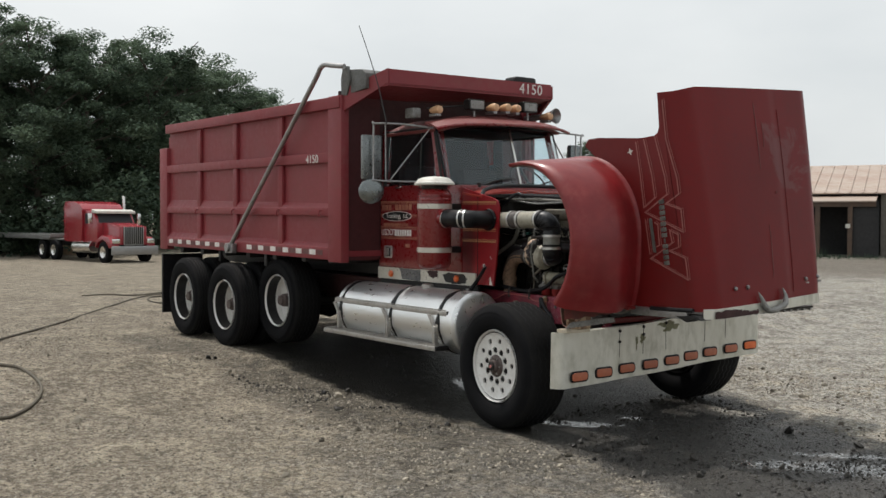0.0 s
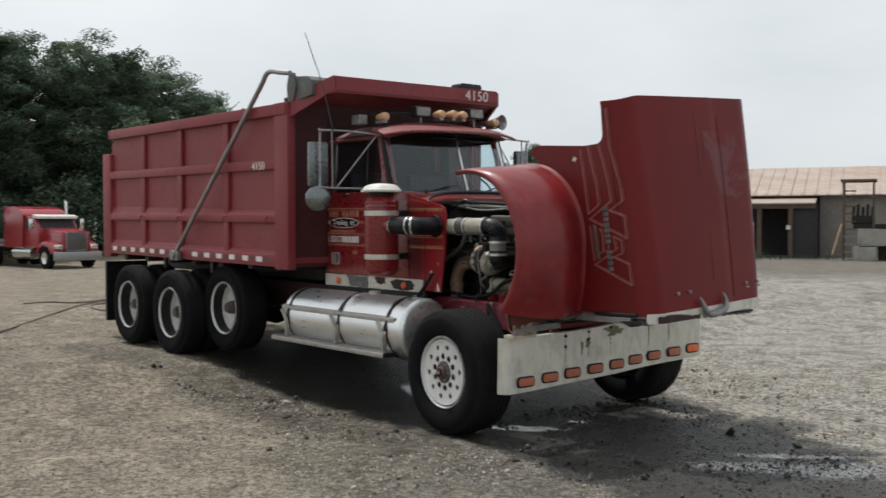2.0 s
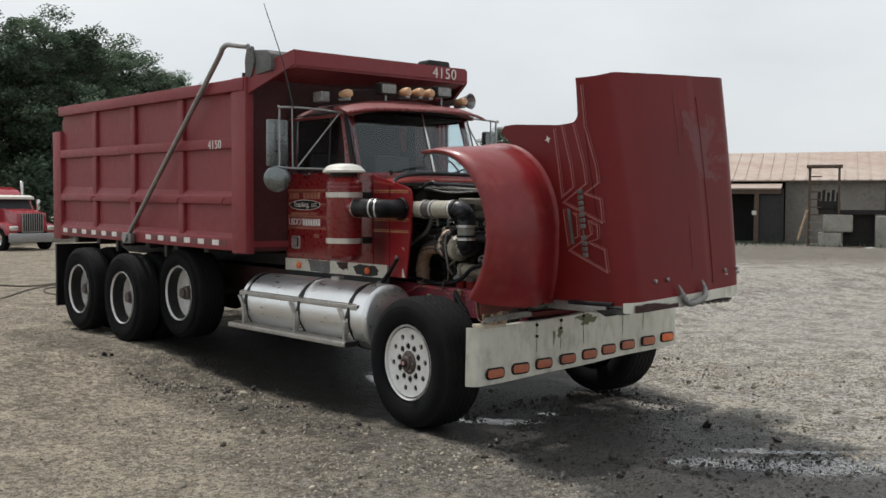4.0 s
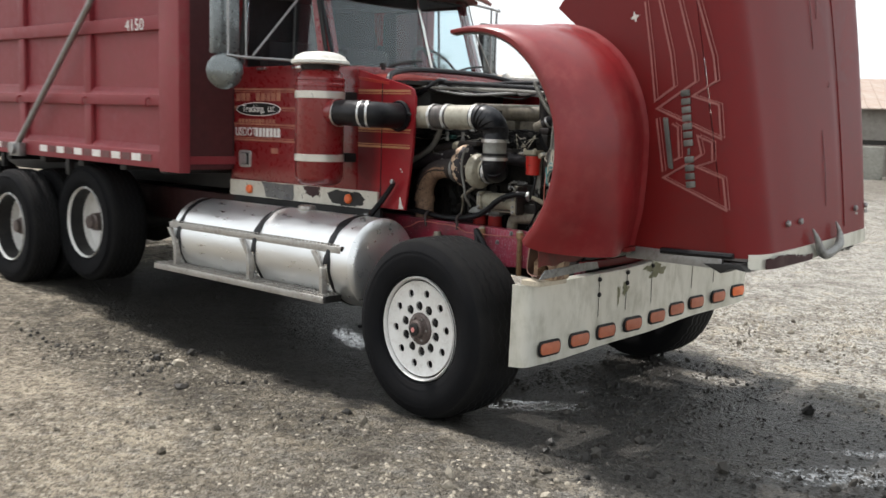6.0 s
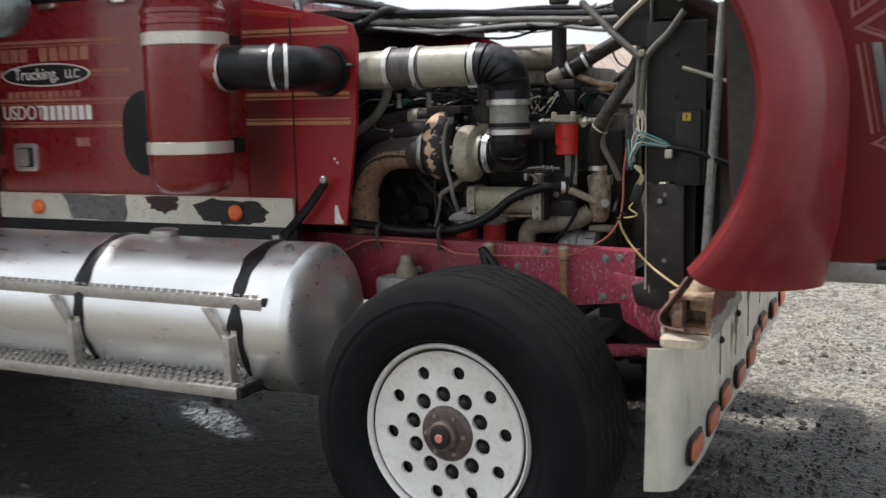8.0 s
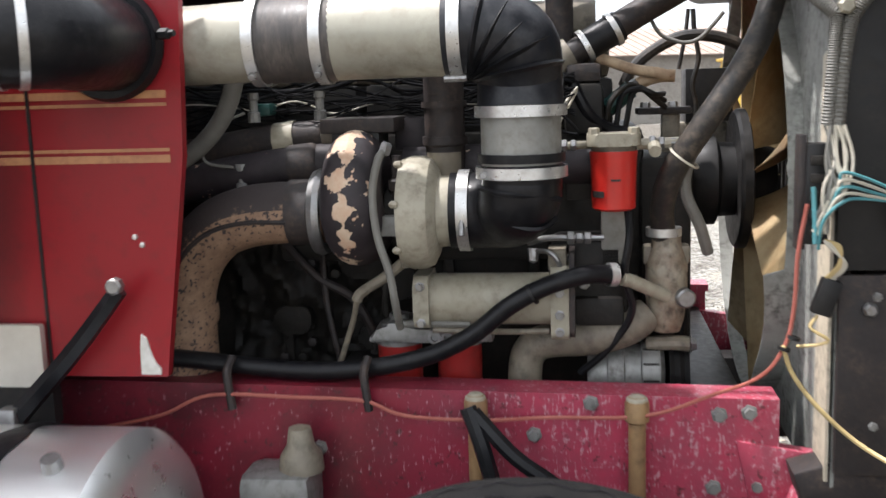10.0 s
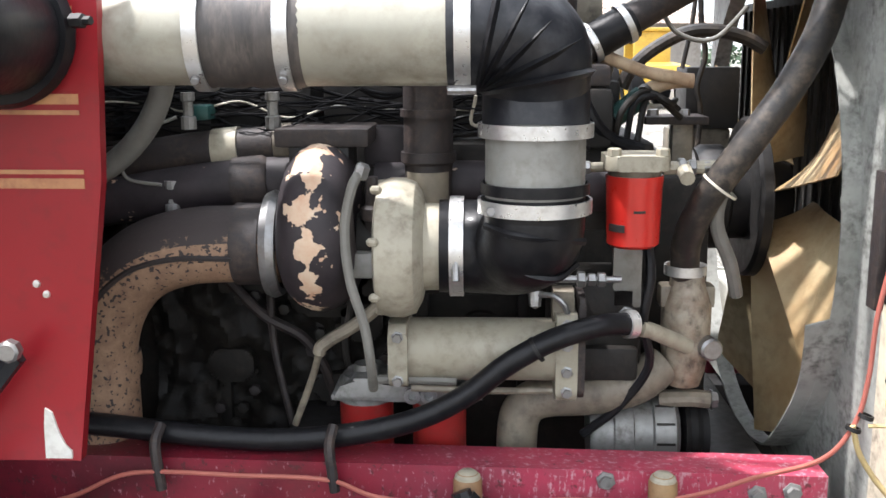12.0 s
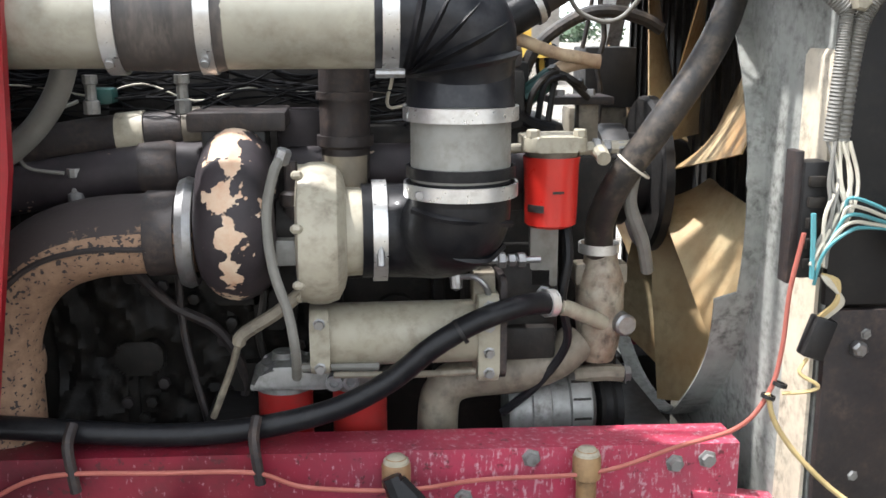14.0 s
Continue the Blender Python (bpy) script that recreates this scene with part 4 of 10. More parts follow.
    part("unit_number", body_tilt(lettering("4150", 0.125, pose(-3.06, SIDE - 0.004, 2.385, 90, 0, 0), 0.002, 1.05, 1.05)), WHITE, dump, "white unit number")
    # red and white marking tape along the bottom rail
    i = 0
    x = -7.15
    while x < -2.85:
        if not -5.10 < x < -4.75:
            part("reflector", body_tilt(box(x, x + 0.13, SIDE - 0.004, SIDE, 1.365, 1.42)), WHITE if i % 2 == 0 else RED_FADED, dump)
        x += 0.155
        i += 1
    # tarp hooks on the lower rail
    for x in (-6.14, -5.03, -3.83, -2.86):
        part("tarp_hook", body_tilt(tube([(x, SIDE + 0.004, 1.845), (x, SIDE - 0.030, 1.835), (x, SIDE - 0.038, 1.80), (x, SIDE - 0.030, 1.775)], 0.009, 8, 4)), RED_BOX, dump)
    for x in (-5.6, -4.3):
        part("hanging_bracket", body_tilt(box(x - 0.03, x + 0.03, -1.2, -1.15, 1.18, 1.33, bevel=0.004)), BLACK_PAINT, dump)
    # longitudinal sub-frame and cross members under the floor
    for y in (-0.42, 0.5):
        part("body_sill", box(-7.2, -2.5, y - 0.06, y + 0.06, 1.14, 1.37, bevel=0.006), BLACK_PAINT, dump)
    for x in (-6.9, -6.2, -5.5, -4.8, -4.1, -3.4, -2.8):
        part("cross_member", box(x - 0.05, x + 0.05, -1.18, 1.28, 1.28, 1.36, bevel=0.005), BLACK_PAINT, dump)
    return dump


build_dump_body()


def build_tarp_gear():
    """The tarp's swing arms and roller housing."""
    for y, s in ((SIDE - 0.06, 1), (FAR_SIDE + 0.06, -1)):
        arm = part("tarp_arm", tube([(-5.03, y, 1.40), (-4.2, y, 2.11), (-3.2, y, 2.96), (-2.86, y, 3.25), (-2.78, y, 3.33), (-2.68, y, 3.355), (-2.5, y, 3.325), (-2.33, y + 0.02 * s, 3.30)], 0.026, 12, 8), STEEL, truck, "bent galvanised tarp arm")
        part("arm_pivot", drum(-0.05, 0.05, 0.055, "y", (-5.03, y, 1.40), 18), STEEL, arm)
        part("arm_foot", box(-5.13, -4.93, y - 0.02, y + 0.05, 1.33, 1.45, bevel=0.01), STEEL, arm)
    house = part("tarp_housing", prism([(-2.46, 3.02), (-2.05, 3.06), (-2.05, 3.21), (-2.12, 3.255), (-2.42, 3.285), (-2.46, 3.26)], "y", -1.22, 1.20, 0.01), TARP_GREY, truck, "grey aluminium tarp roller housing")
    for y in (-1.24, 1.20):
        part("housing_end", prism([(-2.49, 3.02), (-2.38, 3.02), (-2.32, 3.17), (-2.37, 3.315), (-2.46, 3.315), (-2.50, 3.19)], "y", y, y + 0.03, 0.006), TARP_GREY, house)
    part("roof_beacon", prism(rounded(0.55, 0.86, 3.235, 3.31, 0.03), "x", -2.0, -1.84, 0.006), BLACK_PAINT, truck, "low dark lamp on the shield")


build_tarp_gear()


# -- cab --
CAB_L, CAB_R = -0.70, 0.86


def build_cab():
    lower = bmesh.new()
    add_box(lower, -2.62, -1.15, CAB_L, CAB_R, 1.13, 2.09, bevel=0.035)
    cut = bmesh.new()
    add_box(cut, -2.5, -1.2, CAB_L + 0.07, CAB_R - 0.07, 1.25, 2.2)
    cab = part("cab", carve(lower, cut), RED, truck, "red cab with a flat split windshield")
    # pillars and roof of the greenhouse
    posts = {"rear_pillar": ((-2.62, -2.47), (-2.60, -2.47)), "front_pillar": ((-1.56, -1.375), (-1.72, -1.575))}
    for name, ((a0, a1), (b0, b1)) in posts.items():
        for y0, y1 in ((CAB_L, CAB_L + 0.06), (CAB_R - 0.06, CAB_R)):
            if y0 > 0 and name == "front_pillar":
                (a0, a1), (b0, b1) = (-1.44, -1.375), (-1.635, -1.575)
            bm = bmesh.new()
            low = [(a0, y0), (a1, y0), (a1, y1), (a0, y1)]
            inset = 0.03 if y0 < 0 else -0.03
            high = [(b0, y0 + inset), (b1, y0 + inset), (b1, y1 + inset), (b0, y1 + inset)]
            va = [bm.verts.new((x, y, 2.06)) for x, y in low]
            vb = [bm.verts.new((x, y, 2.70)) for x, y in high]
            bm.faces.new(va[::-1])
            bm.faces.new(vb)
            for i in range(4):
                bm.faces.new((va[i], va[(i + 1) % 4], vb[(i + 1) % 4], vb[i]))
            bmesh.ops.bevel(bm, geom=bm.edges[:], offset=0.012, segments=2, affect="EDGES")
            part(name, bm, RED, cab)
    part("rear_wall", box(-2.62, -2.58, CAB_L + 0.05, CAB_R - 0.05, 2.05, 2.70), DARK_IN, cab)
    part("headliner", box(-2.57, -1.55, CAB_L + 0.09, CAB_R - 0.09, 2.655, 2.668), DARK_IN, cab)

    def roof(u, v):
        x = -2.63 + 1.17 * u
        y = CAB_L - 0.0 + (CAB_R - CAB_L) * v
        crown = 1 - abs(2 * v - 1) ** 3.2
        front = 1 - max(0.0, (u - 0.72) / 0.28) ** 2 * 0.6
        back = 1 - max(0.0, (0.18 - u) / 0.18) ** 2 * 0.5
        return Vector((x, y, 2.665 + 0.165 * crown * front * back + 0.045 * (v - 0.3)))
    part("roof", sheet(roof, 24, 24, 0.03), RED_ROOF, cab, "domed red cab roof")

    def visor(u, v):
        y = CAB_L - 0.10 + (CAB_R - CAB_L + 0.20) * v
        edge = abs(2 * v - 1)
        drop = 0.05 * edge ** 4
        x = -1.52 + 0.20 * u - 0.10 * edge ** 3
        z = 2.775 - 0.065 * u ** 1.5 - drop + 0.045 * (v - 0.3)
        return Vector((x, y, z))
    part("sun_visor", sheet(visor, 8, 28, 0.022), RED_ROOF, cab, "red roof visor above the windshield")
    part("visor_edge", tube([tuple(visor(1.0, k / 16) + Vector((0.004, 0, -0.008))) for k in range(17)], 0.016, 8, 2), RED, cab)
    # windshield halves with rubber seal and bright divider
    mid = 0.18
    wrap = ((-0.005, -1.385), (0.030, -1.335), (0.10, -1.308), (0.20, -1.30))
    for inner, outer, s in ((mid - 0.01, CAB_L, 1), (mid + 0.01, CAB_R, -1)):
        bm = bmesh.new()
        line = [(outer + s * d, x) for d, x in wrap] + [(inner, -1.30)]
        low = [bm.verts.new((x, y, 2.08)) for y, x in line]
        high = [bm.verts.new((x - 0.205, y + s * 0.01, 2.70)) for y, x in line]
        for i in range(len(line) - 1):
            q = (low[i], low[i + 1], high[i + 1], high[i])
            bm.faces.new(q if s > 0 else q[::-1])
        bm.normal_update()
        bmesh.ops.solidify(bm, geom=bm.faces[:], thickness=0.006)
        pane = part("windshield", bm, GLASS, cab, "dusty tinted windshield pane")
        pane.visible_shadow = False
    seal = bmesh.new()
    rim = [(CAB_L + d, x + 0.004) for d, x in wrap] + [(CAB_R - d, x + 0.004) for d, x in reversed(wrap)]
    corners = [(x, y, 2.075) for y, x in rim] + [(x - 0.205, y, 2.705) for y, x in reversed(rim)]
    for a, b in zip(corners, corners[1:] + corners[:1]):
        add_tube(seal, [a, b], 0.013, 6, 1)
    part("windshield_seal", seal, BLACK, cab)
    part("windshield_divider", tube([(-1.292, mid, 2.08), (-1.498, mid, 2.70)], 0.011, 6, 1), CHROME, cab)
    for y in (-0.35, 0.35):
        part("wiper", tube([(-1.27, y, 2.09), (-1.29, y + 0.22, 2.15), (-1.30, y + 0.42, 2.17)], 0.008, 6, 3), BLACK_PAINT, cab)
    # doors: outer skin, window, handle, hinges
    for s, y in ((-1, CAB_L), (1, CAB_R)):
        door = part("door", prism(rounded(-2.56, -1.56, 1.26, 2.10, 0.04), "y", *sorted((y, y + s * 0.012))), RED, cab, "red cab door with white company lettering" if s < 0 else "red cab door")
        frame_bar = bmesh.new()
        ring = [(-2.49, 2.08), (-2.47, 2.62), (-2.42, 2.66), (-1.66, 2.66), (-1.62, 2.62), (-1.46, 2.10)]
        add_tube(frame_bar, [(x, y - s * 0.005 - s * 0.03 * (z - 2.08) / 0.6, z) for x, z in ring], 0.022, 8, 2)
        part("window_surround", frame_bar, BLACK_PAINT, door)
        bm = bmesh.new()
        bm.faces.new([bm.verts.new((x, y - s * 0.018 - s * 0.03 * (z - 2.08) / 0.6, z)) for x, z in ((-2.48, 2.08), (-1.40, 2.08), (-1.60, 2.65), (-2.45, 2.65))])
        bm.normal_update()
        bmesh.ops.solidify(bm, geom=bm.faces[:], thickness=0.005)
        part("side_window", bm, GLASS, door).visible_shadow = False
        part("vent_bar", tube([(-1.86, y - s * 0.01, 2.10), (-1.86, y - s * 0.035, 2.65)], 0.010, 6, 1), BLACK_PAINT, door)
        part("door_handle", carve(prism(rounded(-2.475, -2.325, 1.345, 1.475, 0.025), "y", *sorted((y, y + s * 0.022)), 0.004), box(-2.45, -2.35, y + s * 0.006, y + s * 0.05, 1.365, 1.455)), CLAMP, door, "recessed chrome handle")
        part("handle_pocket", box(-2.452, -2.348, *sorted((y + s * 0.004, y + s * 0.0125)), 1.363, 1.457), BLACK_PAINT, door)
        part("handle_lever", prism(rounded(-2.445, -2.385, 1.37, 1.45, 0.012), "y", *sorted((y + s * 0.0126, y + s * 0.024)), 0.003), CLAMP, door)
        part("drip_rail", box(-2.6, -1.35, *sorted((y - s * 0.01, y + s * 0.012)), 2.055, 2.085, bevel=0.004), RED, door)
        for x in (-2.2, -1.78):
            part("door_bracket", box(x - 0.05, x + 0.05, *sorted((y, y + s * 0.03)), 2.075, 2.095, bevel=0.004), CHROME, door)
    part("quarter_trim", prism([(-2.60, 2.06), (-2.31, 2.06), (-2.33, 2.68), (-2.60, 2.68)], "y", CAB_R - 0.075, CAB_R - 0.063), DARK_IN, cab, "dark trim behind the far door window")
    # interior: seats, dash, wheel
    part("dashboard", box(-1.62, -1.32, CAB_L + 0.08, CAB_R - 0.08, 1.75, 2.08, bevel=0.03), DARK_IN, cab)
    for y in (-0.32, 0.48):
        seat = part("seat", box(-2.35, -1.85, y - 0.24, y + 0.24, 1.45, 1.62, bevel=0.05), DARK_IN, cab)
        part("seat_back", box(-2.45, -2.32, y - 0.24, y + 0.24, 1.6, 2.32, bevel=0.05), DARK_IN, seat)
    wheel = bmesh.new()
    add_lathe(wheel, [(-0.012, 0.225), (0, 0.238), (0.012, 0.225), (0, 0.212)], (-1.66, 0.60, 2.15), (0.75, 0, 0.66), 30, closed=True)
    for k in range(3):
        a = radians(90 + 120 * k)
        u, v = Vector((0, 1, 0)), Vector((-0.66, 0, 0.75))
        c = Vector((-1.66, 0.60, 2.15))
        add_tube(wheel, [c, c + 0.22 * (math.cos(a) * u + math.sin(a) * v)], 0.013, 6, 1)
    part("steering_wheel", wheel, BLACK_PAINT, cab)
    return cab


cab = build_cab()


def build_cowl():
    """The cab's nose: cowl side panels, firewall and the sunburnt cowl top."""
    for s, y in ((-1, CAB_L + 0.015), (1, CAB_R - 0.015)):
        outline = [(-1.60, 1.14), (-0.692, 1.14), (-0.632, 1.55), (-0.618, 1.86), (-0.64, 1.925), (-0.70, 1.95), (-1.16, 2.06), (-1.60, 2.06)]
        part("cowl_side", prism(outline, "y", *sorted((y, y - s * 0.02))), COWL_RED, cab, "red cowl side panel with gold pinstripes, soot and painted shade")
        part("panel_seam", box(-0.925, -0.919, *sorted((y, y + s * 0.003)), 1.15, 1.97), BLACK_PAINT, cab)
    part("firewall", box(-1.17, -1.13, CAB_L + 0.04, CAB_R - 0.04, 1.1, 2.04), DARK, cab)
    part("cowl_underside", box(-1.14, -0.72, CAB_L + 0.04, CAB_R - 0.04, 1.96, 1.985), DARK, cab)

    def top(u, v):
        y = CAB_L + 0.01 + (CAB_R - CAB_L - 0.02) * v
        x = -1.33 + (0.35 + 0.12 * (2 * v - 1) ** 2) * u
        z = 2.085 - 0.06 * u - 0.05 * (abs(2 * v - 1) ** 4)
        return Vector((x, y, z))
    part("cowl_top", sheet(top, 8, 20, 0.02), RED_COWL, cab, "sunburnt orange-red cowl top")
    # rubber hood seal along the cowl's front edge
    part("hood_seal", tube([(-0.88, CAB_L + 0.03, 1.96), (-0.93, CAB_L + 0.10, 2.03), (-0.99, -0.35, 2.075), (-1.0, 0.08, 2.085), (-0.99, 0.5, 2.075), (-0.93, CAB_R - 0.10, 2.03)], 0.020, 8, 6), BLACK, cab)
    part("cowl_knob", lathe([(0, 0.016), (0.02, 0.016), (0.025, 0.022), (0.045, 0.022), (0.05, 0.0)], (-1.03, -0.58, 2.06), "z", 14), BLACK_PAINT, cab)
    # bright strip below the door, with a painted dark reflection and worn-through patches
    strip = part("rocker_strip", prism(rounded(-2.60, -0.925, 1.125, 1.245, 0.006, 2), "y", CAB_L - 0.012, CAB_L + 0.004), TRIM_WORN, truck, "worn chrome rocker strip with amber lamps")
    rng = random.Random(3)
    def torn(pts, n=5):
        out = []
        for (xa, za), (xb, zb) in zip(pts, pts[1:] + pts[:1]):
            for k in range(n):
                f = k / n
                out.append((xa + (xb - xa) * f + rng.uniform(-0.012, 0.012), max(1.1265, min(1.2435, za + (zb - za) * f + rng.uniform(-0.006, 0.006)))))
        return out
    part("dull_patch", prism(torn([(-2.19, 1.243), (-1.80, 1.243), (-1.83, 1.127), (-2.14, 1.127)], 3), "y", CAB_L - 0.0140, CAB_L - 0.011), STRIP_REFLECTION, strip, "dark reflection painted on the strip")
    part("worn_patch", prism(torn([(-1.70, 1.243), (-1.52, 1.243), (-1.53, 1.185), (-1.60, 1.165), (-1.67, 1.19)]), "y", CAB_L - 0.0145, CAB_L - 0.011), SHADE_WEAR_RED, strip)
    part("worn_patch", prism(torn([(-1.45, 1.215), (-1.30, 1.238), (-1.10, 1.225), (-1.05, 1.185), (-1.08, 1.14), (-1.25, 1.128), (-1.38, 1.145)]), "y", CAB_L - 0.0145, CAB_L - 0.011), BLACK_PAINT, strip)
    for x in (-2.345, -1.21):
        part("amber_lamp", lathe([(0, 0.034), (0.012, 0.034), (0.022, 0.024), (0.026, 0.0)], (x, CAB_L - 0.013, 1.18), (0, -1, 0), 18), ORANGE, strip)
    part("kick_plate", box(-2.60, -0.93, CAB_L + 0.02, CAB_L + 0.05, 1.04, 1.13), BLACK_PAINT, strip)
    # gold double stripes on door and cowl
    for z0, slope in ((1.925, -0.012), (1.79, -0.012), (1.668, -0.006), (1.551, -0.004)):
        for dz, w in ((0.0, 0.014), (-0.018, 0.006) if z0 > 1.6 else (0.016, 0.006)):
            for x0, x1, y in ((-2.56, -1.74, CAB_L - 0.0135), (-1.55, -0.925, CAB_L + 0.0135), (-0.917, -0.655, CAB_L + 0.0135)):
                za, zb = z0 + dz + slope * (x0 + 1.6), z0 + dz + slope * (x1 + 1.6)
                part("pinstripe", ribbon([(x0, za), (x1, zb)], w, y), PINSTRIPE if x1 < -1.7 else GOLD, cab)
    # company lettering on the door
    y = CAB_L - 0.0135
    for k in range(9):
        if k != 3:
            part("name_bar", box(-2.52 + k * 0.062, -2.47 + k * 0.062, y - 0.001, y + 0.001, 1.845, 1.905), PINSTRIPE, cab)
    oval = [(-2.245 + 0.275 * math.cos(k * TAU / 36), 1.785 + 0.052 * math.sin(k * TAU / 36)) for k in range(36)]
    part("oval_rim", prism([(x * 1.0, z) for x, z in oval], "y", y - 0.001, y + 0.001), WHITE, cab)
    part("oval_badge", prism([(-2.245 + 0.264 * math.cos(k * TAU / 36), 1.785 + 0.046 * math.sin(k * TAU / 36)) for k in range(36)], "y", y - 0.003, y), BLACK_PAINT, cab)
    part("door_lettering", lettering("Trucking,", 0.075, pose(-2.300, y - 0.004, 1.787, 90, 0, 0), 0.001, 1.0, 0.98), WHITE, cab)
    part("door_lettering", lettering("LLC", 0.055, pose(-2.075, y - 0.004, 1.784, 90, 0, 0), 0.001, 1.0, 0.98), WHITE, cab)
    for k in range(11):
        part("faded_bar", box(-2.49 + k * 0.042, -2.458 + k * 0.042, y - 0.001, y + 0.001, 1.682, 1.712), PINSTRIPE, cab)
    part("registration_lettering", lettering("USDOT", 0.092, pose(-2.40, y, 1.612, 90, 0, 0), 0.001, 1.0, 0.86), WHITE, cab)
    for k in range(7):
        part("number_bar", box(-2.275 + k * 0.044, -2.243 + k * 0.044, y - 0.001, y + 0.001, 1.58, 1.645), WHITE, cab)
    part("faded_bar", box(-2.08, -2.0, y - 0.001, y + 0.001, 1.46, 1.50), PINSTRIPE, cab)
    # dark recess behind the air cleaner
    part("air_inlet_recess", prism(rounded(-1.80, -1.50, 1.33, 1.70, 0.13), "y", CAB_L - 0.016, CAB_L - 0.011), BLACK, cab, "black rubber inlet boot")


build_cowl()


def build_roof_gear():
    for y, z, x in ((-0.62, 2.815, -1.72), (0.03, 2.872, -1.62), (0.18, 2.878, -1.60), (0.33, 2.88, -1.62), (0.86, 2.84, -1.70)):
        lamp = part("roof_marker", lathe([(-0.11, 0.0), (-0.10, 0.022), (-0.03, 0.040), (0.02, 0.046), (0.055, 0.038), (0.072, 0.0)], (x + 0.05, y, z + 0.035), "x", 18), CREAM_LAMP, cab, "yellowed torpedo roof lamp")
        part("marker_foot", box(x - 0.05, x + 0.09, y - 0.025, y + 0.025, z - 0.03, z + 0.0, bevel=0.006), STEEL, lamp)
    for y, z in ((-0.15, 2.93), (0.58, 2.955)):
        lamp = part("work_lamp", prism(rounded(y - 0.10, y + 0.10, z - 0.055, z + 0.055, 0.015), "x", -1.70, -1.61, 0.008), BLACK_PAINT, cab, "square black work lamp")
        part("lamp_lens", prism(rounded(y - 0.085, y + 0.085, z - 0.042, z + 0.042, 0.01), "x", -1.611, -1.604), GREY_ALU, lamp)
        part("lamp_bracket", tube([(-1.66, y, z - 0.14), (-1.66, y, z - 0.04)], 0.012, 8, 1), STEEL, lamp)
    part("roof_box", box(-2.0, -1.86, -0.78, -0.68, 2.78, 2.88, bevel=0.01), GREY_ALU, cab)
    part("lamp_bar", tube([(-1.85, -0.62, 2.88), (-1.75, -0.2, 2.93)], 0.008, 6, 1), BLACK_PAINT, cab)
    part("air_horn", lathe([(-0.35, 0.0), (-0.34, 0.028), (-0.05, 0.036), (0.05, 0.06), (0.10, 0.085), (0.105, 0.08), (0.04, 0.04)], (-1.70, 0.93, 2.885), (1, 0.15, 0), 22), STEEL, cab, "trumpet air horn on the roof")


build_roof_gear()


def build_mirrors():
    for s, far, up in ((-1, 0.0, 0.0), (1, 0.20, 0.03)):
        yb = CAB_L if s < 0 else CAB_R
        y = yb + s * (0.515 + far)
        yo, yp = y + s * 0.02, yb + s * (0.42 + far)
        zt, zb = 2.69 + up, 2.135 + up
        arm = part("mirror_arm", tube([(-1.62, yb, 2.66 + up), (-1.75, yb + s * 0.3, zt), (-1.86, yo, zt), (-1.88, yo, zt - 0.03), (-1.88, yo, zb + 0.06), (-1.86, yo - s * 0.02, zb), (-1.72, yb + s * 0.15, zb - 0.01), (-1.58, yb, 2.10)], 0.0105, 8, 5), STEEL, truck, "bent chrome mirror arm")
        part("mirror_brace", tube([(-1.63, yb + s * 0.03, 2.655 + up), (-1.80, yp - s * 0.03, zb + 0.005)], 0.008, 6, 1), STEEL, arm)
        part("mirror_post", tube([(-1.845, yp, zt), (-1.835, yp, zb)], 0.008, 6, 1), STEEL, arm)
        shell = part("west_coast_mirror", box(-1.985, -1.925, y - 0.105, y + 0.105, 2.145 + up, 2.585 + up, bevel=0.02, turn=Matrix.Translation((-1.95, y, 0)) @ Matrix.Rotation(radians(s * 6), 4, "Z") @ Matrix.Translation((1.95, -y, 0))), MIRROR_BACK, arm, "tall stainless side mirror")
        part("mirror_glass", box(-1.990, -1.984, y - 0.09, y + 0.09, 2.165 + up, 2.565 + up), MIRROR_GLASS, shell)
        spot = part("round_mirror", lathe([(0.045, 0.0), (0.042, 0.05), (0.028, 0.095), (0.006, 0.121), (-0.004, 0.125), (-0.012, 0.121), (-0.012, 0.0)], (-1.90, yb + s * (0.55 + far), 2.03 + up), (0.82, s * 0.57, 0.0), 36), MIRROR_BACK, arm, "round convex mirror shell")
        part("mirror_stem", tube([(-1.88, yo, zb + 0.01), (-1.87, yo, 2.08 + up)], 0.012, 6, 1), BLACK_PAINT, spot)
        if s < 0:
            part("whip_antenna", tube([(-1.66, -1.235, 2.68), (-1.665, -1.235, 2.72), (-1.84, -1.235, 3.14), (-2.15, -1.235, 3.69)], lambda u: 0.0075 - 0.004 * u, 6, 5), BLACK_PAINT, arm, "thin black whip antenna")


build_mirrors()


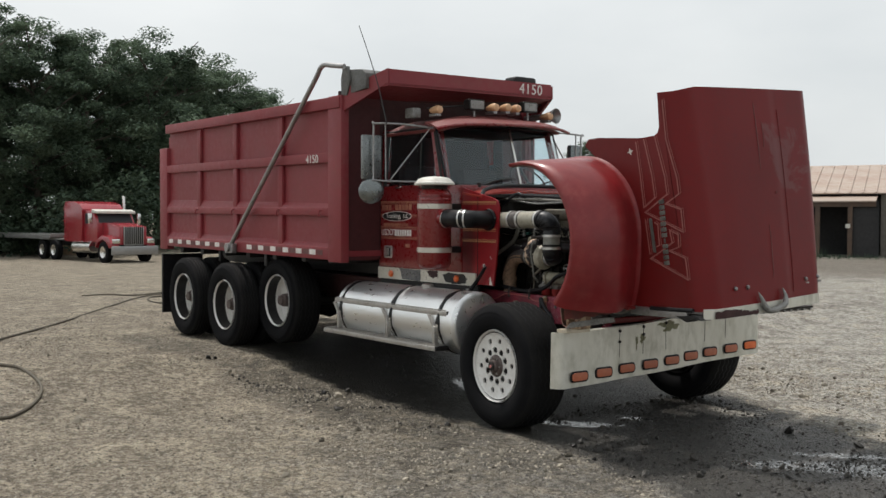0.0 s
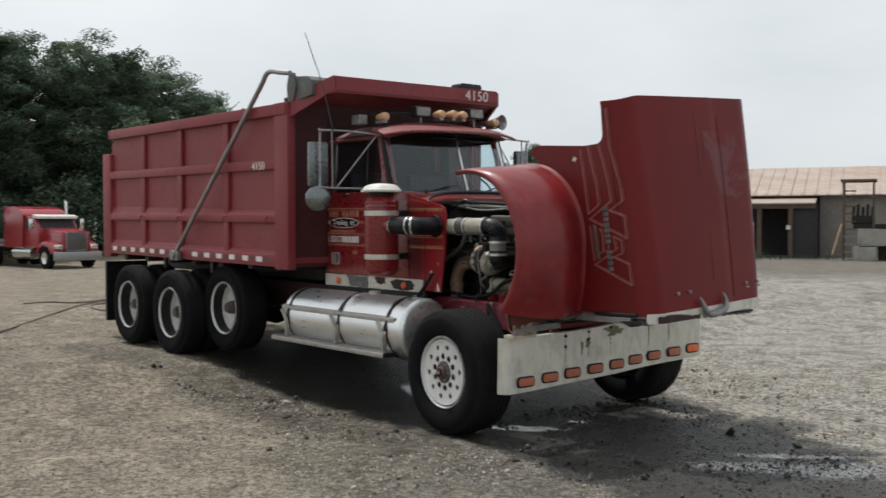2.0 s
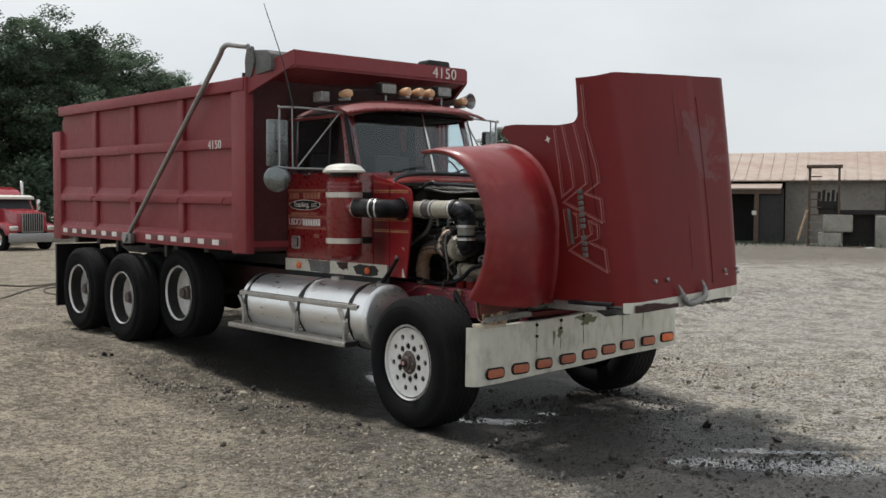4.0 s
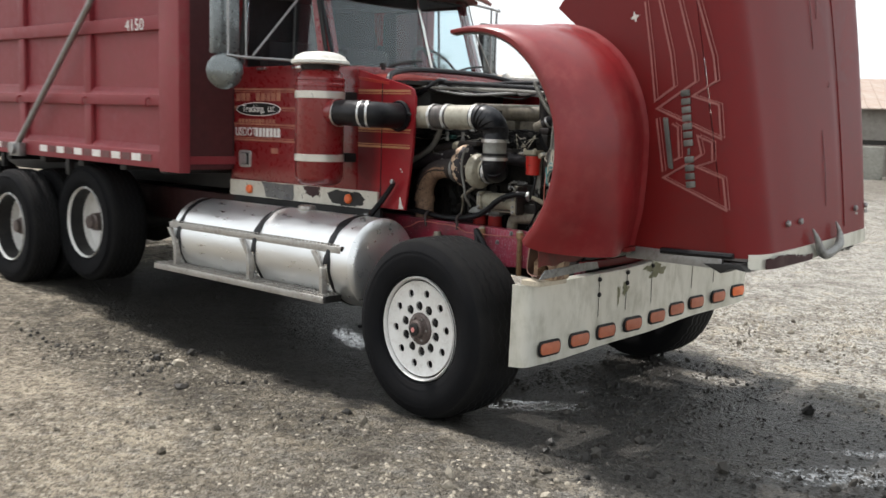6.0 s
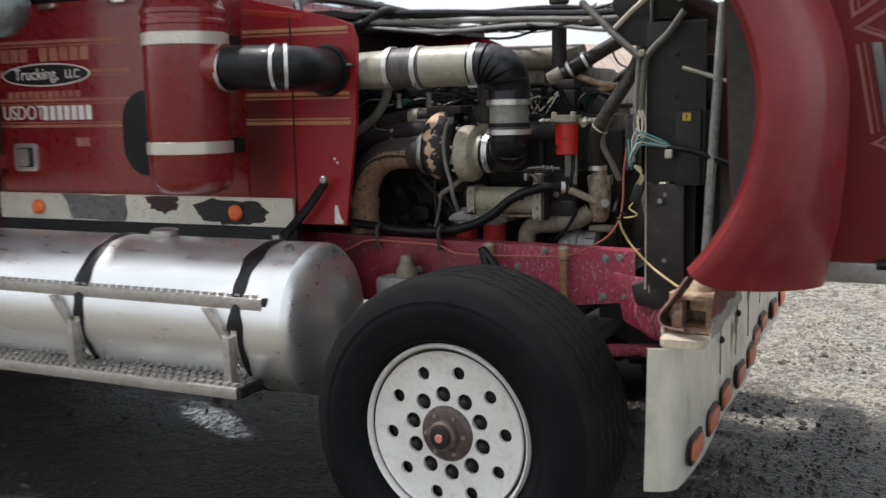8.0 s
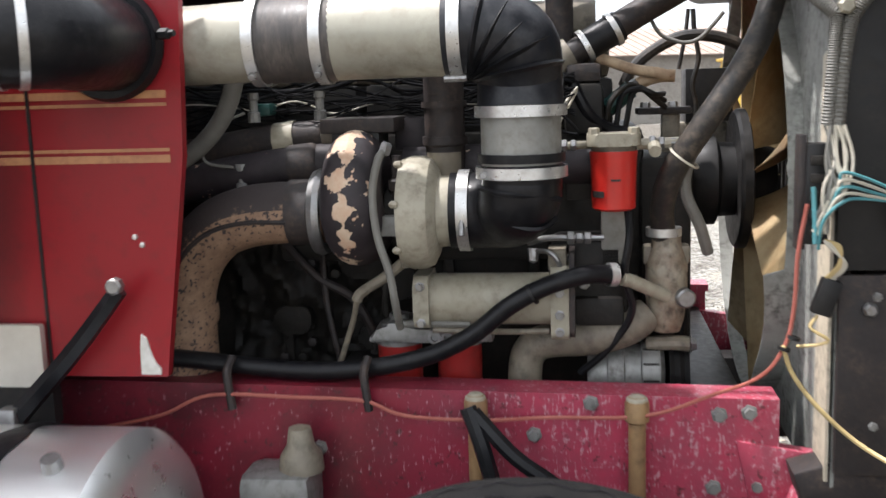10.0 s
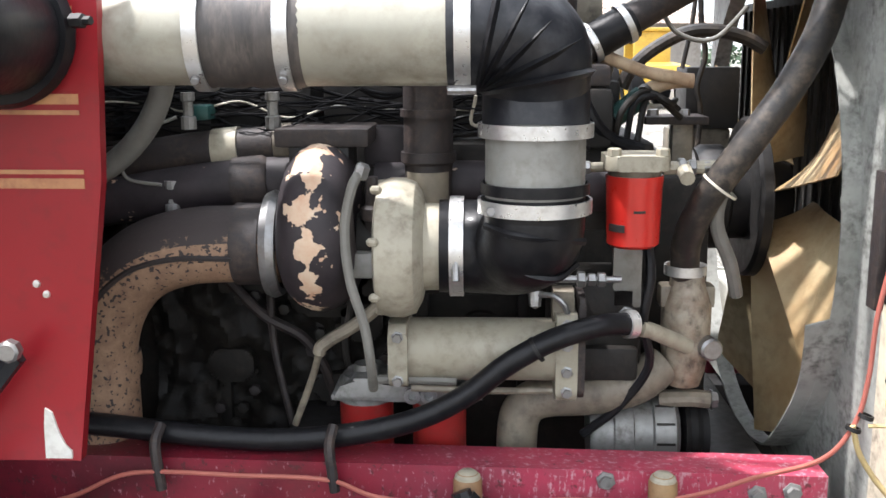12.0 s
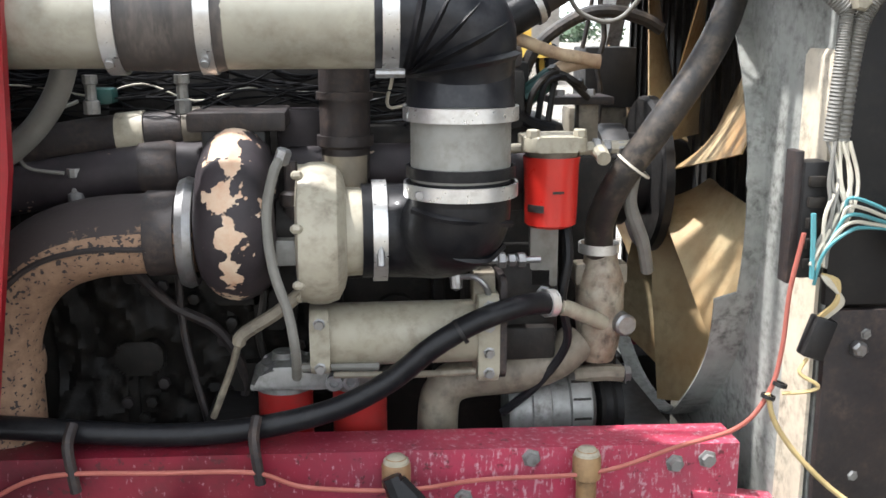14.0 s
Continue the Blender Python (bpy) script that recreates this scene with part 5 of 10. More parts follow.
def build_air_cleaner():
    for cy, yb, s in ((-0.985, CAB_L, -1), (1.145, CAB_R, 1)):
        cx, r = -1.205, 0.160
        can = part("air_cleaner", lathe([(1.285, 0.0), (1.285, 0.11), (1.30, 0.140), (1.325, 0.154), (1.335, r), (1.925, r), (1.93, r + 0.004), (1.945, r + 0.004), (1.95, r), (1.965, r), (1.97, r + 0.004), (1.985, r + 0.004), (1.99, r - 0.002), (2.02, r - 0.016), (2.04, 0.115), (2.04, 0)], (cx, cy, 0), "z", 40), RED, truck, "tall red cylindrical air cleaner")
        part("rain_cap_neck", lathe([(2.03, 0.118), (2.075, 0.128), (2.075, 0)], (cx, cy, 0), "z", 28), BLACK_PAINT, can)
        part("rain_cap", lathe([(2.072, 0.0), (2.072, 0.182), (2.078, 0.192), (2.096, 0.191), (2.104, 0.176), (2.112, 0.170), (2.128, 0.160), (2.146, 0.12), (2.155, 0.07), (2.158, 0)], (cx, cy, 0), "z", 40), WHITE_DIRTY, can, "white ribbed rain cap")
        for z in (1.875, 1.465):
            part("mount_band", lathe([(z - 0.024, r + 0.002), (z - 0.022, r + 0.006), (z + 0.022, r + 0.006), (z + 0.024, r + 0.002)], (cx, cy, 0), "z", 40, True), TRIM_WORN, can)
            part("band_bracket", box(cx - 0.05, cx + 0.05, *sorted((cy - s * 0.15, yb)), z - 0.03, z + 0.03, bevel=0.006), BLACK_PAINT, can)
        part("outlet_neck", tube([(cx + 0.05, cy, 1.765), (cx + 0.20, cy, 1.765)], 0.088, 22, 1), RED, can)
        if s < 0:
            hose = part("intake_hose", tube([(-1.01, cy, 1.765), (-0.93, cy, 1.763), (-0.85, cy, 1.760), (-0.80, cy + 0.006, 1.758), (-0.760, cy + 0.030, 1.756), (-0.734, cy + 0.070, 1.755), (-0.730, cy + 0.125, 1.753), (-0.740, cy + 0.25, 1.752), (-0.748, cy + 0.36, 1.752)], 0.082, 26, 7), BLACK, truck, "fat black rubber intake hose")
            for x, dy, way, w in ((-1.005, 0.0, (1, 0, 0), 0.018), (-0.792, 0.010, (0.95, 0.31, 0), 0.014), (-0.763, 0.028, (0.83, 0.56, 0), 0.014)):
                part("hose_clamp", lathe([(-w / 2, 0.0835), (-w / 2, 0.0865), (w / 2, 0.0865), (w / 2, 0.0835)], (x, cy + dy, 1.758), way, 28, True), CLAMP, hose)
            part("boot_lip", lathe([(-0.03, 0.083), (-0.03, 0.096), (-0.012, 0.102), (0.0, 0.098), (0.0, 0.083)], (-0.748, CAB_L + 0.012, 1.752), (0, 1, 0), 32, True), BLACK, hose, "thick rubber lip where the hose enters the panel")
            part("boot_bolt", lathe([(0, 0.010), (0.018, 0.010), (0.02, 0.006), (0.03, 0.006), (0.03, 0)], (-0.645, CAB_L - 0.012, 1.765), (1, -0.3, 0), 6), BLACK_PAINT, hose)


build_air_cleaner()


# -- hood --
HOOD_Y0, HOOD_Y1 = -0.72, 0.88


def hood_edge(t, v):
    """The tilted hood's front skin: t from the bottom to the top edge, v across."""
    z = 1.08 + 1.672 * t + 0.078 * v
    x = 1.785 - (0.335 - 0.10 * v) * t + 0.015 * math.sin(math.pi * t)
    return x, z


def build_hood():
    def skin(u, v):
        # round corners at both sides, a raised centre panel and a slight crown
        x, z = hood_edge(u, v)
        r = 0.17
        right = HOOD_Y1 - 0.105 * (1 - u)
        y = HOOD_Y0 + (right - HOOD_Y0) * v
        d = min(y - HOOD_Y0, right - y)
        back = 0.0 if d >= r else r - math.sqrt(max(0.0, r * r - (r - d) ** 2))
        ridge = 0.007 * ease(0.66, 0.64, v) * ease(0.10, 0.30, v)
        crown = 0.018 * (1 - (2 * v - 1) ** 2)
        return Vector((x - back + ridge + crown, y, z - (0.034 * ease(0.14, 0.0, v) + 0.03 * ease(0.07, 0.0, 1 - v) ** 2) * ease(0.7, 1.0, u)))
    vs = 64

    def warp(i):
        return 0.5 - 0.5 * math.cos(math.pi * i)
    hood = part("hood", sheet(lambda u, v: skin(u, warp(v)), 26, vs, -0.012), HOOD_SKIN, truck, "red tilted hood with worn gold outlines")
    for s, yp in ((-1, HOOD_Y0), (1, HOOD_Y1)):
        v = 0.0 if s < 0 else 1.0
        lift = 0.075 * v
        shift = 0.10 * v
        top_x, bot_x = hood_edge(1, v)[0] - 0.165, hood_edge(0, v)[0] - 0.165
        outline = [(bot_x, 1.08 + lift), (0.82, 1.07 + lift), (0.80, 1.4 + lift), (0.78, 1.9 + lift), (0.72, 2.2 + lift), (0.52, 2.36 + lift), (0.56, 2.41 + lift), (0.68, 2.415 + lift), (1.12 + shift * 0.6, 2.385 + lift), (1.22 + shift, 2.392 + lift)]
        outline += [(1.24 + shift + 0.065 * math.sin(a), 2.46 + lift - 0.068 * math.cos(a)) for a in (0.3, 0.7, 1.1, 1.5)]
        outline += [(1.296 + shift, 2.58 + lift), (1.286 + shift, 2.688 + lift), (top_x + 0.012, 2.713 + lift)]
        side = prism(outline, "y", *sorted((yp, yp - s * 0.012)))
        if s > 0:
            for q in side.verts:
                q.co.y -= 0.105 * (1 - (q.co.z - 1.155) / 1.64)
        part("hood_side", side, RED_HOOD, hood)

        def fender(u, w, s=s, yp=yp, lift=lift, inset=0.0):
            a = radians(96 - 139 * u)
            rows = ((-0.580, 0.312, 1.58, 0.660), (-0.605, 0.312, 1.58, 0.678), (-0.608, 0.318, 1.58, 0.704), (-0.565, 0.338, 1.58, 0.736), (-0.46, 0.362, 1.58, 0.762), (-0.34, 0.378, 1.582, 0.780),
                    (-0.25, 0.385, 1.585, 0.786), (-0.18, 0.382, 1.59, 0.780), (-0.10, 0.372, 1.60, 0.765), (-0.035, 0.362, 1.61, 0.760), (0.0, 0.360, 1.62, 0.778))
            p = w * (len(rows) - 1)
            i = min(int(p), len(rows) - 2)
            f = p - i
            dy, cx, cz, r = (rows[i][k] + (rows[i + 1][k] - rows[i][k]) * f for k in range(4))
            r = 0.66 + (r - 0.66) * (0.30 + 0.70 * ease(0.03, 0.50, u)) - inset
            dy += inset * 0.8 * (1 - w)
            end = ease(0.86, 1.0, u)
            pinch = 1 - 0.03 * end * w
            tip = ease(0.12, 0.0, u)
            dy *= 1 - 0.05 * tip
            y = yp + dy if s < 0 else yp - dy
            x, z = cx + r * math.cos(a) * pinch, cz + r * math.sin(a)
            if a < 0:
                # towards the hood the front stays upright instead of rolling under
                x += r * (1 - math.cos(a)) * 0.80 * ease(0.22, 0.62, w)
            # the arch ends in a foot that hangs below the rest
            z = max(0.985 + 0.10 * ease(0.50, 0.78, w), z)
            z -= (0.022 + 0.030 * ease(0.30, 0.0, u)) * ease(0.75, 0.45, u)
            return Vector((x, y, z + lift))
        part("fender", sheet(fender, 56, 28, -0.008 if s < 0 else 0.008), RED_FENDER, hood, "bulging red front fender with a round wheel arch")
        if s < 0:
            for k, (u0, u1) in enumerate(((0.02, 0.05), (0.085, 0.10), (0.13, 0.18), (0.24, 0.25), (0.33, 0.345), (0.44, 0.47), (0.60, 0.615), (0.72, 0.80), (0.88, 0.93))):
                edge = [tuple(fender(u0 + (u1 - u0) * j / 3, 0.012) + Vector((0.002, -0.004, 0.001))) for j in range(4)]
                part("lip_chip", tube(edge, lambda u: 0.0015 + 0.004 * math.sin(math.pi * u), 6, 2), LENS_DIM if k % 3 == 1 else WHITE_DIRTY, hood)
            part("worn_lip", tube([tuple(fender(0.42 + 0.575 * j / 24, 0.004) + Vector((0, -0.002, 0))) for j in range(25)], lambda u: 0.0022 + 0.001 * math.sin(40 * u), 6, 1), WORN_EDGE, hood, "paint worn pale along the arch edge")
            for pts, rr in (((( 0.865, 0.02), (0.90, 0.045), (0.94, 0.085), (0.985, 0.12)), 0.0022), (((0.79, 0.235), (0.82, 0.23), (0.845, 0.225)), 0.0055)):
                part("paint_scratch", tube([tuple(fender(u, w) + Vector((0.0, -0.001, 0))) for u, w in pts], rr, 6, 3), WORN_EDGE, hood)
            part("fender_skirt", sheet(lambda u, v: Vector((0.856 + 0.020 * v + 0.010 * math.sin(math.pi * u), -1.252 - 0.03 * v + (0.62 + 0.04 * v) * u, 0.985 + 0.03 * u + (0.125 - 0.03 * u) * v + 0.006 * math.sin(23 * u) * (1 - v))), 24, 4, 0.006), RUSTED_FOOT, hood, "rust-eaten lower edge of the fender")
        part("splash_panel", prism([(0.825, 1.10 + lift), (1.02, 1.10 + lift), (1.055, 1.5 + lift), (1.03, 1.86 + lift), (0.90, 2.12 + lift), (0.73, 2.19 + lift), (0.785, 1.9 + lift), (0.805, 1.4 + lift)], "y", *sorted((yp + s * 0.002, yp + s * 0.008))), LINER, hood, "dark grimy splash panel inside the wheel arch")
        part("wheel_well", sheet(lambda u, w: fender(0.01 + 0.985 * u, 0.10 + 0.89 * w, inset=0.022), 48, 20, 0.004), LINER, hood, "grimy grey inner side of the fender")
        part("fender_apron", box(0.86, 1.10, *sorted((yp - s * 0.04, yp + s * 0.10)), 1.06 + lift, 1.085 + lift, bevel=0.004), RED_HOOD, hood)
        # inner lining
        part("hood_lining", prism([(0.62, 2.34 + lift), (1.26, 2.34 + lift), (1.55, 1.12 + lift), (1.04, 1.10 + lift), (0.98, 1.9 + lift)], "y", *sorted((yp - s * 0.016, yp - s * 0.026))), LINER, hood)
    part("hood_lining", sheet(lambda u, v: skin(0.02 + 0.94 * u, 0.06 + 0.88 * v) + Vector((-0.030, 0, 0)), 20, 20, 0.006), LINER, hood, "grey fibrous underside of the hood")
    for v in (0.33, 0.66):
        part("hood_stiffener", tube([tuple(skin(t, v) + Vector((-0.05, 0, 0))) for t in (0.03, 0.3, 0.6, 0.95)], 0.025, 8, 3), LINER, hood)
    # the grille, lying flat beneath the tilted hood
    grille = part("grille", box(0.98, 1.70, -0.66, 0.72, 1.045, 1.06), DARK, hood, "dark grille panel under the hood")
    for k in range(16):
        part("grille_bar", box(1.0, 1.69, -0.63 + k * 0.088, -0.605 + k * 0.088, 1.025, 1.047, bevel=0.003), STEEL, grille)
    # bright lower edge and rubber buffers
    part("lower_trim", sheet(lambda u, v: skin(0.0, 0.02 + 0.96 * warp(v)) + Vector((0.006, 0, -0.055 + 0.075 * u)), 3, 40, -0.012), BUMPER, hood, "bright lower trim of the grille surround")
    part("side_skirt", box(1.04, 1.60, HOOD_Y0 - 0.014, HOOD_Y0 + 0.012, 1.02, 1.085, bevel=0.006), STEEL, hood)
    part("rubber_strip", tube([(1.26, HOOD_Y0 - 0.02, 1.082), (1.45, HOOD_Y0 - 0.02, 1.085), (1.66, HOOD_Y0 - 0.015, 1.09)], 0.016, 8, 3), BLACK, hood)
    part("broken_edge", prism([(1.50, 1.04), (1.70, 1.055), (1.74, 1.02), (1.66, 1.035), (1.60, 1.0)], "y", HOOD_Y0 - 0.02, HOOD_Y0 + 0.10, 0.004), BLACK_PAINT, hood)
    # torn stretch of the lower trim, a horned pull bar, bolts
    tear = random.Random(12)
    jag = [tear.uniform(-0.006, 0.006) for _ in range(41)]
    part("torn_trim", sheet(lambda u, v: skin(0.0, 0.055 + 0.30 * v) + Vector((0.0205, 0, -0.052 + (0.030 + 0.028 * math.sin(math.pi * min(1.0, 0.25 + v)) + jag[round(v * 40)]) * u)), 3, 40, 0.004), SHADE_WEAR_RED, hood, "torn dark stretch of the lower trim")
    p, q = skin(0.03, 0.365), skin(0.03, 0.565)
    pull = [p + Vector((0.015, 0.0, 0.055)), p + Vector((0.035, 0.020, 0.0)), p + Vector((0.045, 0.055, -0.065)), p + Vector((0.048, 0.12, -0.088)), q + Vector((0.048, -0.09, -0.086)), q + Vector((0.045, -0.01, -0.062)), q + Vector((0.035, 0.012, 0.0)), q + Vector((0.015, 0.0, 0.062))]
    part("pull_bar", tube([tuple(c) for c in pull], lambda u: 0.004 + 0.020 * min(1.0, 4.0 * min(u, 1 - u)), 10, 6), GREY_ALU, hood, "grey horned pull bar at the hood's foot")
    for v in (0.21, 0.30, 0.80, 0.92):
        p = skin(0.09, v)
        part("hood_bolt", lathe([(0, 0.016), (0.014, 0.016), (0.02, 0.008), (0.02, 0)], tuple(p), "x", 8), STEEL, hood)
        part("paint_chip", box(p.x, p.x + 0.004, p.y + 0.01, p.y + 0.05, p.z - 0.045, p.z - 0.025), STEEL, hood)
    # raised bead down the centre panel's edge
    part("hood_bead", tube([tuple(skin(t, 0.69) + Vector((0.002, 0, 0))) for t in (0.04, 0.3, 0.6, 0.9)], 0.0035, 6, 4), RED_HOOD, hood)
    # painted outlines on the hood's side
    y = HOOD_Y0 - 0.002
    lines = [[(1.075, 2.36), (1.126, 2.094), (1.165, 1.85), (1.273, 1.924), (1.244, 2.086), (1.155, 2.375)],
             [(1.265, 2.385), (1.369, 2.078), (1.392, 1.947), (1.178, 1.811), (1.55, 1.665), (1.527, 1.833), (1.379, 1.875), (1.505, 1.948), (1.483, 2.07), (1.375, 2.36), (1.335, 2.66)],
             [(1.18, 1.761), (1.232, 1.488)], [(1.273, 1.735), (1.306, 1.718), (1.323, 1.562), (1.292, 1.548)],
             [(1.238, 1.458), (1.36, 1.528), (1.448, 1.585), (1.42, 1.677), (1.502, 1.646), (1.51, 1.552), (1.42, 1.522), (1.573, 1.472), (1.601, 1.313), (1.238, 1.458)]]
    for pts in lines:
        part("hood_outline", ribbon(pts, 0.010, y), HOOD_LINE, hood)
        part("hood_outline", ribbon([(x + 0.019, z + 0.006) for x, z in pts], 0.004, y), HOOD_LINE, hood)
    # the maker's name as plain bars, and a long plate beside it
    lean = Matrix.Translation((1.338, 0, 1.906)) @ Matrix.Rotation(radians(-7.3), 4, "Y")
    for k in range(12):
        z0 = -0.0421 * k
        if k != 7:
            part("name_bar", box(-0.026, 0.026, y - 0.006, y, z0 - 0.032, z0, bevel=0.003, turn=lean), NAME_GREY, hood)
        else:
            part("name_bar", box(-0.006, 0.006, y - 0.006, y, z0 - 0.034, z0, turn=lean), NAME_GREY, hood)
    part("emblem_plate", prism([(1.22, 1.765), (1.249, 1.764), (1.296, 1.503), (1.267, 1.509)], "y", y - 0.008, y, 0.003), NAME_GREY, hood, "long dull maker's plate")
    for v, t0, t1 in ((0.505, 0.62, 0.93), (0.52, 0.12, 0.36), (0.55, 0.72, 0.84), (0.60, 0.50, 0.515)):
        a, c = skin(t0, v), skin(t1, v)
        part("hood_scratch", tube([(a.x + 0.001, a.y, a.z), ((a.x + c.x) / 2 + 0.007, (a.y + c.y) / 2 + 0.004, (a.z + c.z) / 2), (c.x + 0.001, c.y + 0.008, c.z)], 0.0022, 5, 5), RED_FADED, hood)
    star = [(1.02 + (0.030 if k % 2 == 0 else 0.012) * math.cos(k * TAU / 8 + 0.3), 2.285 + (0.030 if k % 2 == 0 else 0.012) * math.sin(k * TAU / 8 + 0.3)) for k in range(8)]
    part("paint_chip", prism(star, "y", y - 0.002, y), WHITE_DIRTY, hood)
    return hood


build_hood()


# -- bumper --
def build_bumper():
    def face(u, v):
        y = -1.212 + 2.59 * v
        e = min(v, 1 - v) * 2.59
        back = 0.085 * (1 - math.sqrt(max(0.0, 1 - max(0.0, 1 - e / 0.07) ** 2)))
        z = 0.425 + 0.445 * u + 0.040 * (y + 1.2)
        bend = 0.012 * math.sin(7 * v) + 0.01 * math.sin(16 * v + u)
        return Vector((0.735 + 0.022 * math.sin(math.pi * v) + bend - back, y, z - 0.02 * u * math.sin(5 * v)))
    bumper = part("bumper", sheet(face, 10, 150, -0.012), BUMPER, truck, "dented weathered silver front bumper with amber lamps")
    part("bumper_top", sheet(lambda u, v: face(1.0, 0.03 + 0.94 * v) + Vector((-0.07 * u, 0, 0.002)), 3, 50, -0.010), BUMPER, bumper)
    for k in range(9):
        v = (-0.992 + 0.272 * k + 1.20) / 2.58
        p = face(0.19, v)
        bz = part("lamp_bezel", prism(rounded(p.y - 0.098, p.y + 0.098, p.z - 0.044, p.z + 0.044, 0.032), "x", p.x + 0.002, p.x + 0.010, 0.003), BLACK, bumper)
        part("bumper_lamp", prism(rounded(p.y - 0.083, p.y + 0.083, p.z - 0.031, p.z + 0.031, 0.020), "x", p.x + 0.008, p.x + 0.018, 0.005), LENS_DIM if k < 8 else ORANGE, bz)
    for y0 in (-0.53, -0.26, 0.02, 0.57, 0.84):
        v = (y0 + 1.20) / 2.58
        a, b = face(0.42, v), face(1.0, v)
        part("bumper_seam", tube([tuple(a + Vector((0.002, 0, 0))), tuple(b + Vector((0.002, 0, 0)))], 0.0017, 5, 1), STAIN_SEAM, bumper)
    for y0, u in ((-0.53, 0.93), (-0.53, 0.72), (-0.26, 0.95), (-0.26, 0.80), (0.02, 0.95), (0.27, 0.95), (0.57, 0.95), (0.84, 0.95)):
        p = face(u, (y0 + 1.20) / 2.58)
        part("bumper_bolt", lathe([(0, 0.013), (0.010, 0.013), (0.016, 0.006), (0.016, 0)], tuple(p), "x", 8), BLACK_PAINT, bumper)
    rng = random.Random(4)
    for v0, u0, rv, ru in ((0.36, 0.72, 0.014, 0.10), (0.50, 0.86, 0.045, 0.12), (0.335, 0.66, 0.006, 0.16), (0.46, 0.93, 0.03, 0.06)):
        ph = [rng.uniform(0, TAU) for _ in range(2)]

        def smear(a, b, v0=v0, u0=u0, rv=rv, ru=ru, ph=ph):
            t = b * TAU
            k = a * (0.8 + 0.25 * math.sin(3 * t + ph[0]) + 0.15 * math.sin(7 * t + ph[1]))
            return face(min(0.99, u0 + ru * k * math.sin(t)), v0 + rv * k * math.cos(t)) + Vector((0.0026, 0, 0))
        part("grime_smear", sheet(smear, 4, 30), STAIN, bumper)
    for y in (-0.42, 0.55):
        part("bumper_mount", box(0.40, 0.68, y - 0.05, y + 0.05, 0.62, 0.86, bevel=0.01), BLACK_PAINT, bumper)
    part("valance", prism([(-1.232, 0.917), (-0.690, 0.934), (-0.705, 0.972), (-0.78, 0.976), (-1.180, 0.962)], "x", 0.840, 0.847, 0.002), GREY_ALU, bumper, "dull steel plate above the bumper end")
    part("valance", box(0.66, 0.69, -0.62, 0.9, 0.90, 0.945, bevel=0.006), RED_HOOD, bumper)


STAIN_SEAM = surface("grimy_seam", (0.05, 0.048, 0.038), (0.10, 0.095, 0.07), 0.7, big=14, small=60, bump=0.0)
STAIN = surface("green_grime", (0.17, 0.17, 0.09), (0.28, 0.27, 0.18), 0.6, 0.2, big=14, small=60, bump=0.05)
build_bumper()


# -- wheels --
HUB = surface("oily_brown_hub", (0.16, 0.125, 0.115), (0.09, 0.07, 0.065), 0.45, 0.5, big=14, small=60, dirt=(0.03, 0.025, 0.022), dirt_amount=0.7, bump=0.15)

def tyre_profile(w, r, bead):
    """Half widths and radii of a truck tyre, from bead to bead."""
    h = w / 2
    out = [(-h * 0.72, bead), (-h * 0.90, bead + 0.02), (-h * 0.985, bead + (r - bead) * 0.35), (-h, bead + (r - bead) * 0.52), (-h * 0.985, bead + (r - bead) * 0.70),
           (-h * 0.945, r - 0.060), (-h * 0.90, r - 0.030)]
    grooves = [-0.60, -0.20, 0.20, 0.60]
    for g in grooves:
        c = g * h
        out += [(c - 0.009, r - 0.004 * abs(g)), (c - 0.005, r - 0.006), (c + 0.005, r - 0.006), (c + 0.009, r - 0.004 * abs(g))]
    out += [(-a, b) for a, b in reversed(out[:7])]
    return out


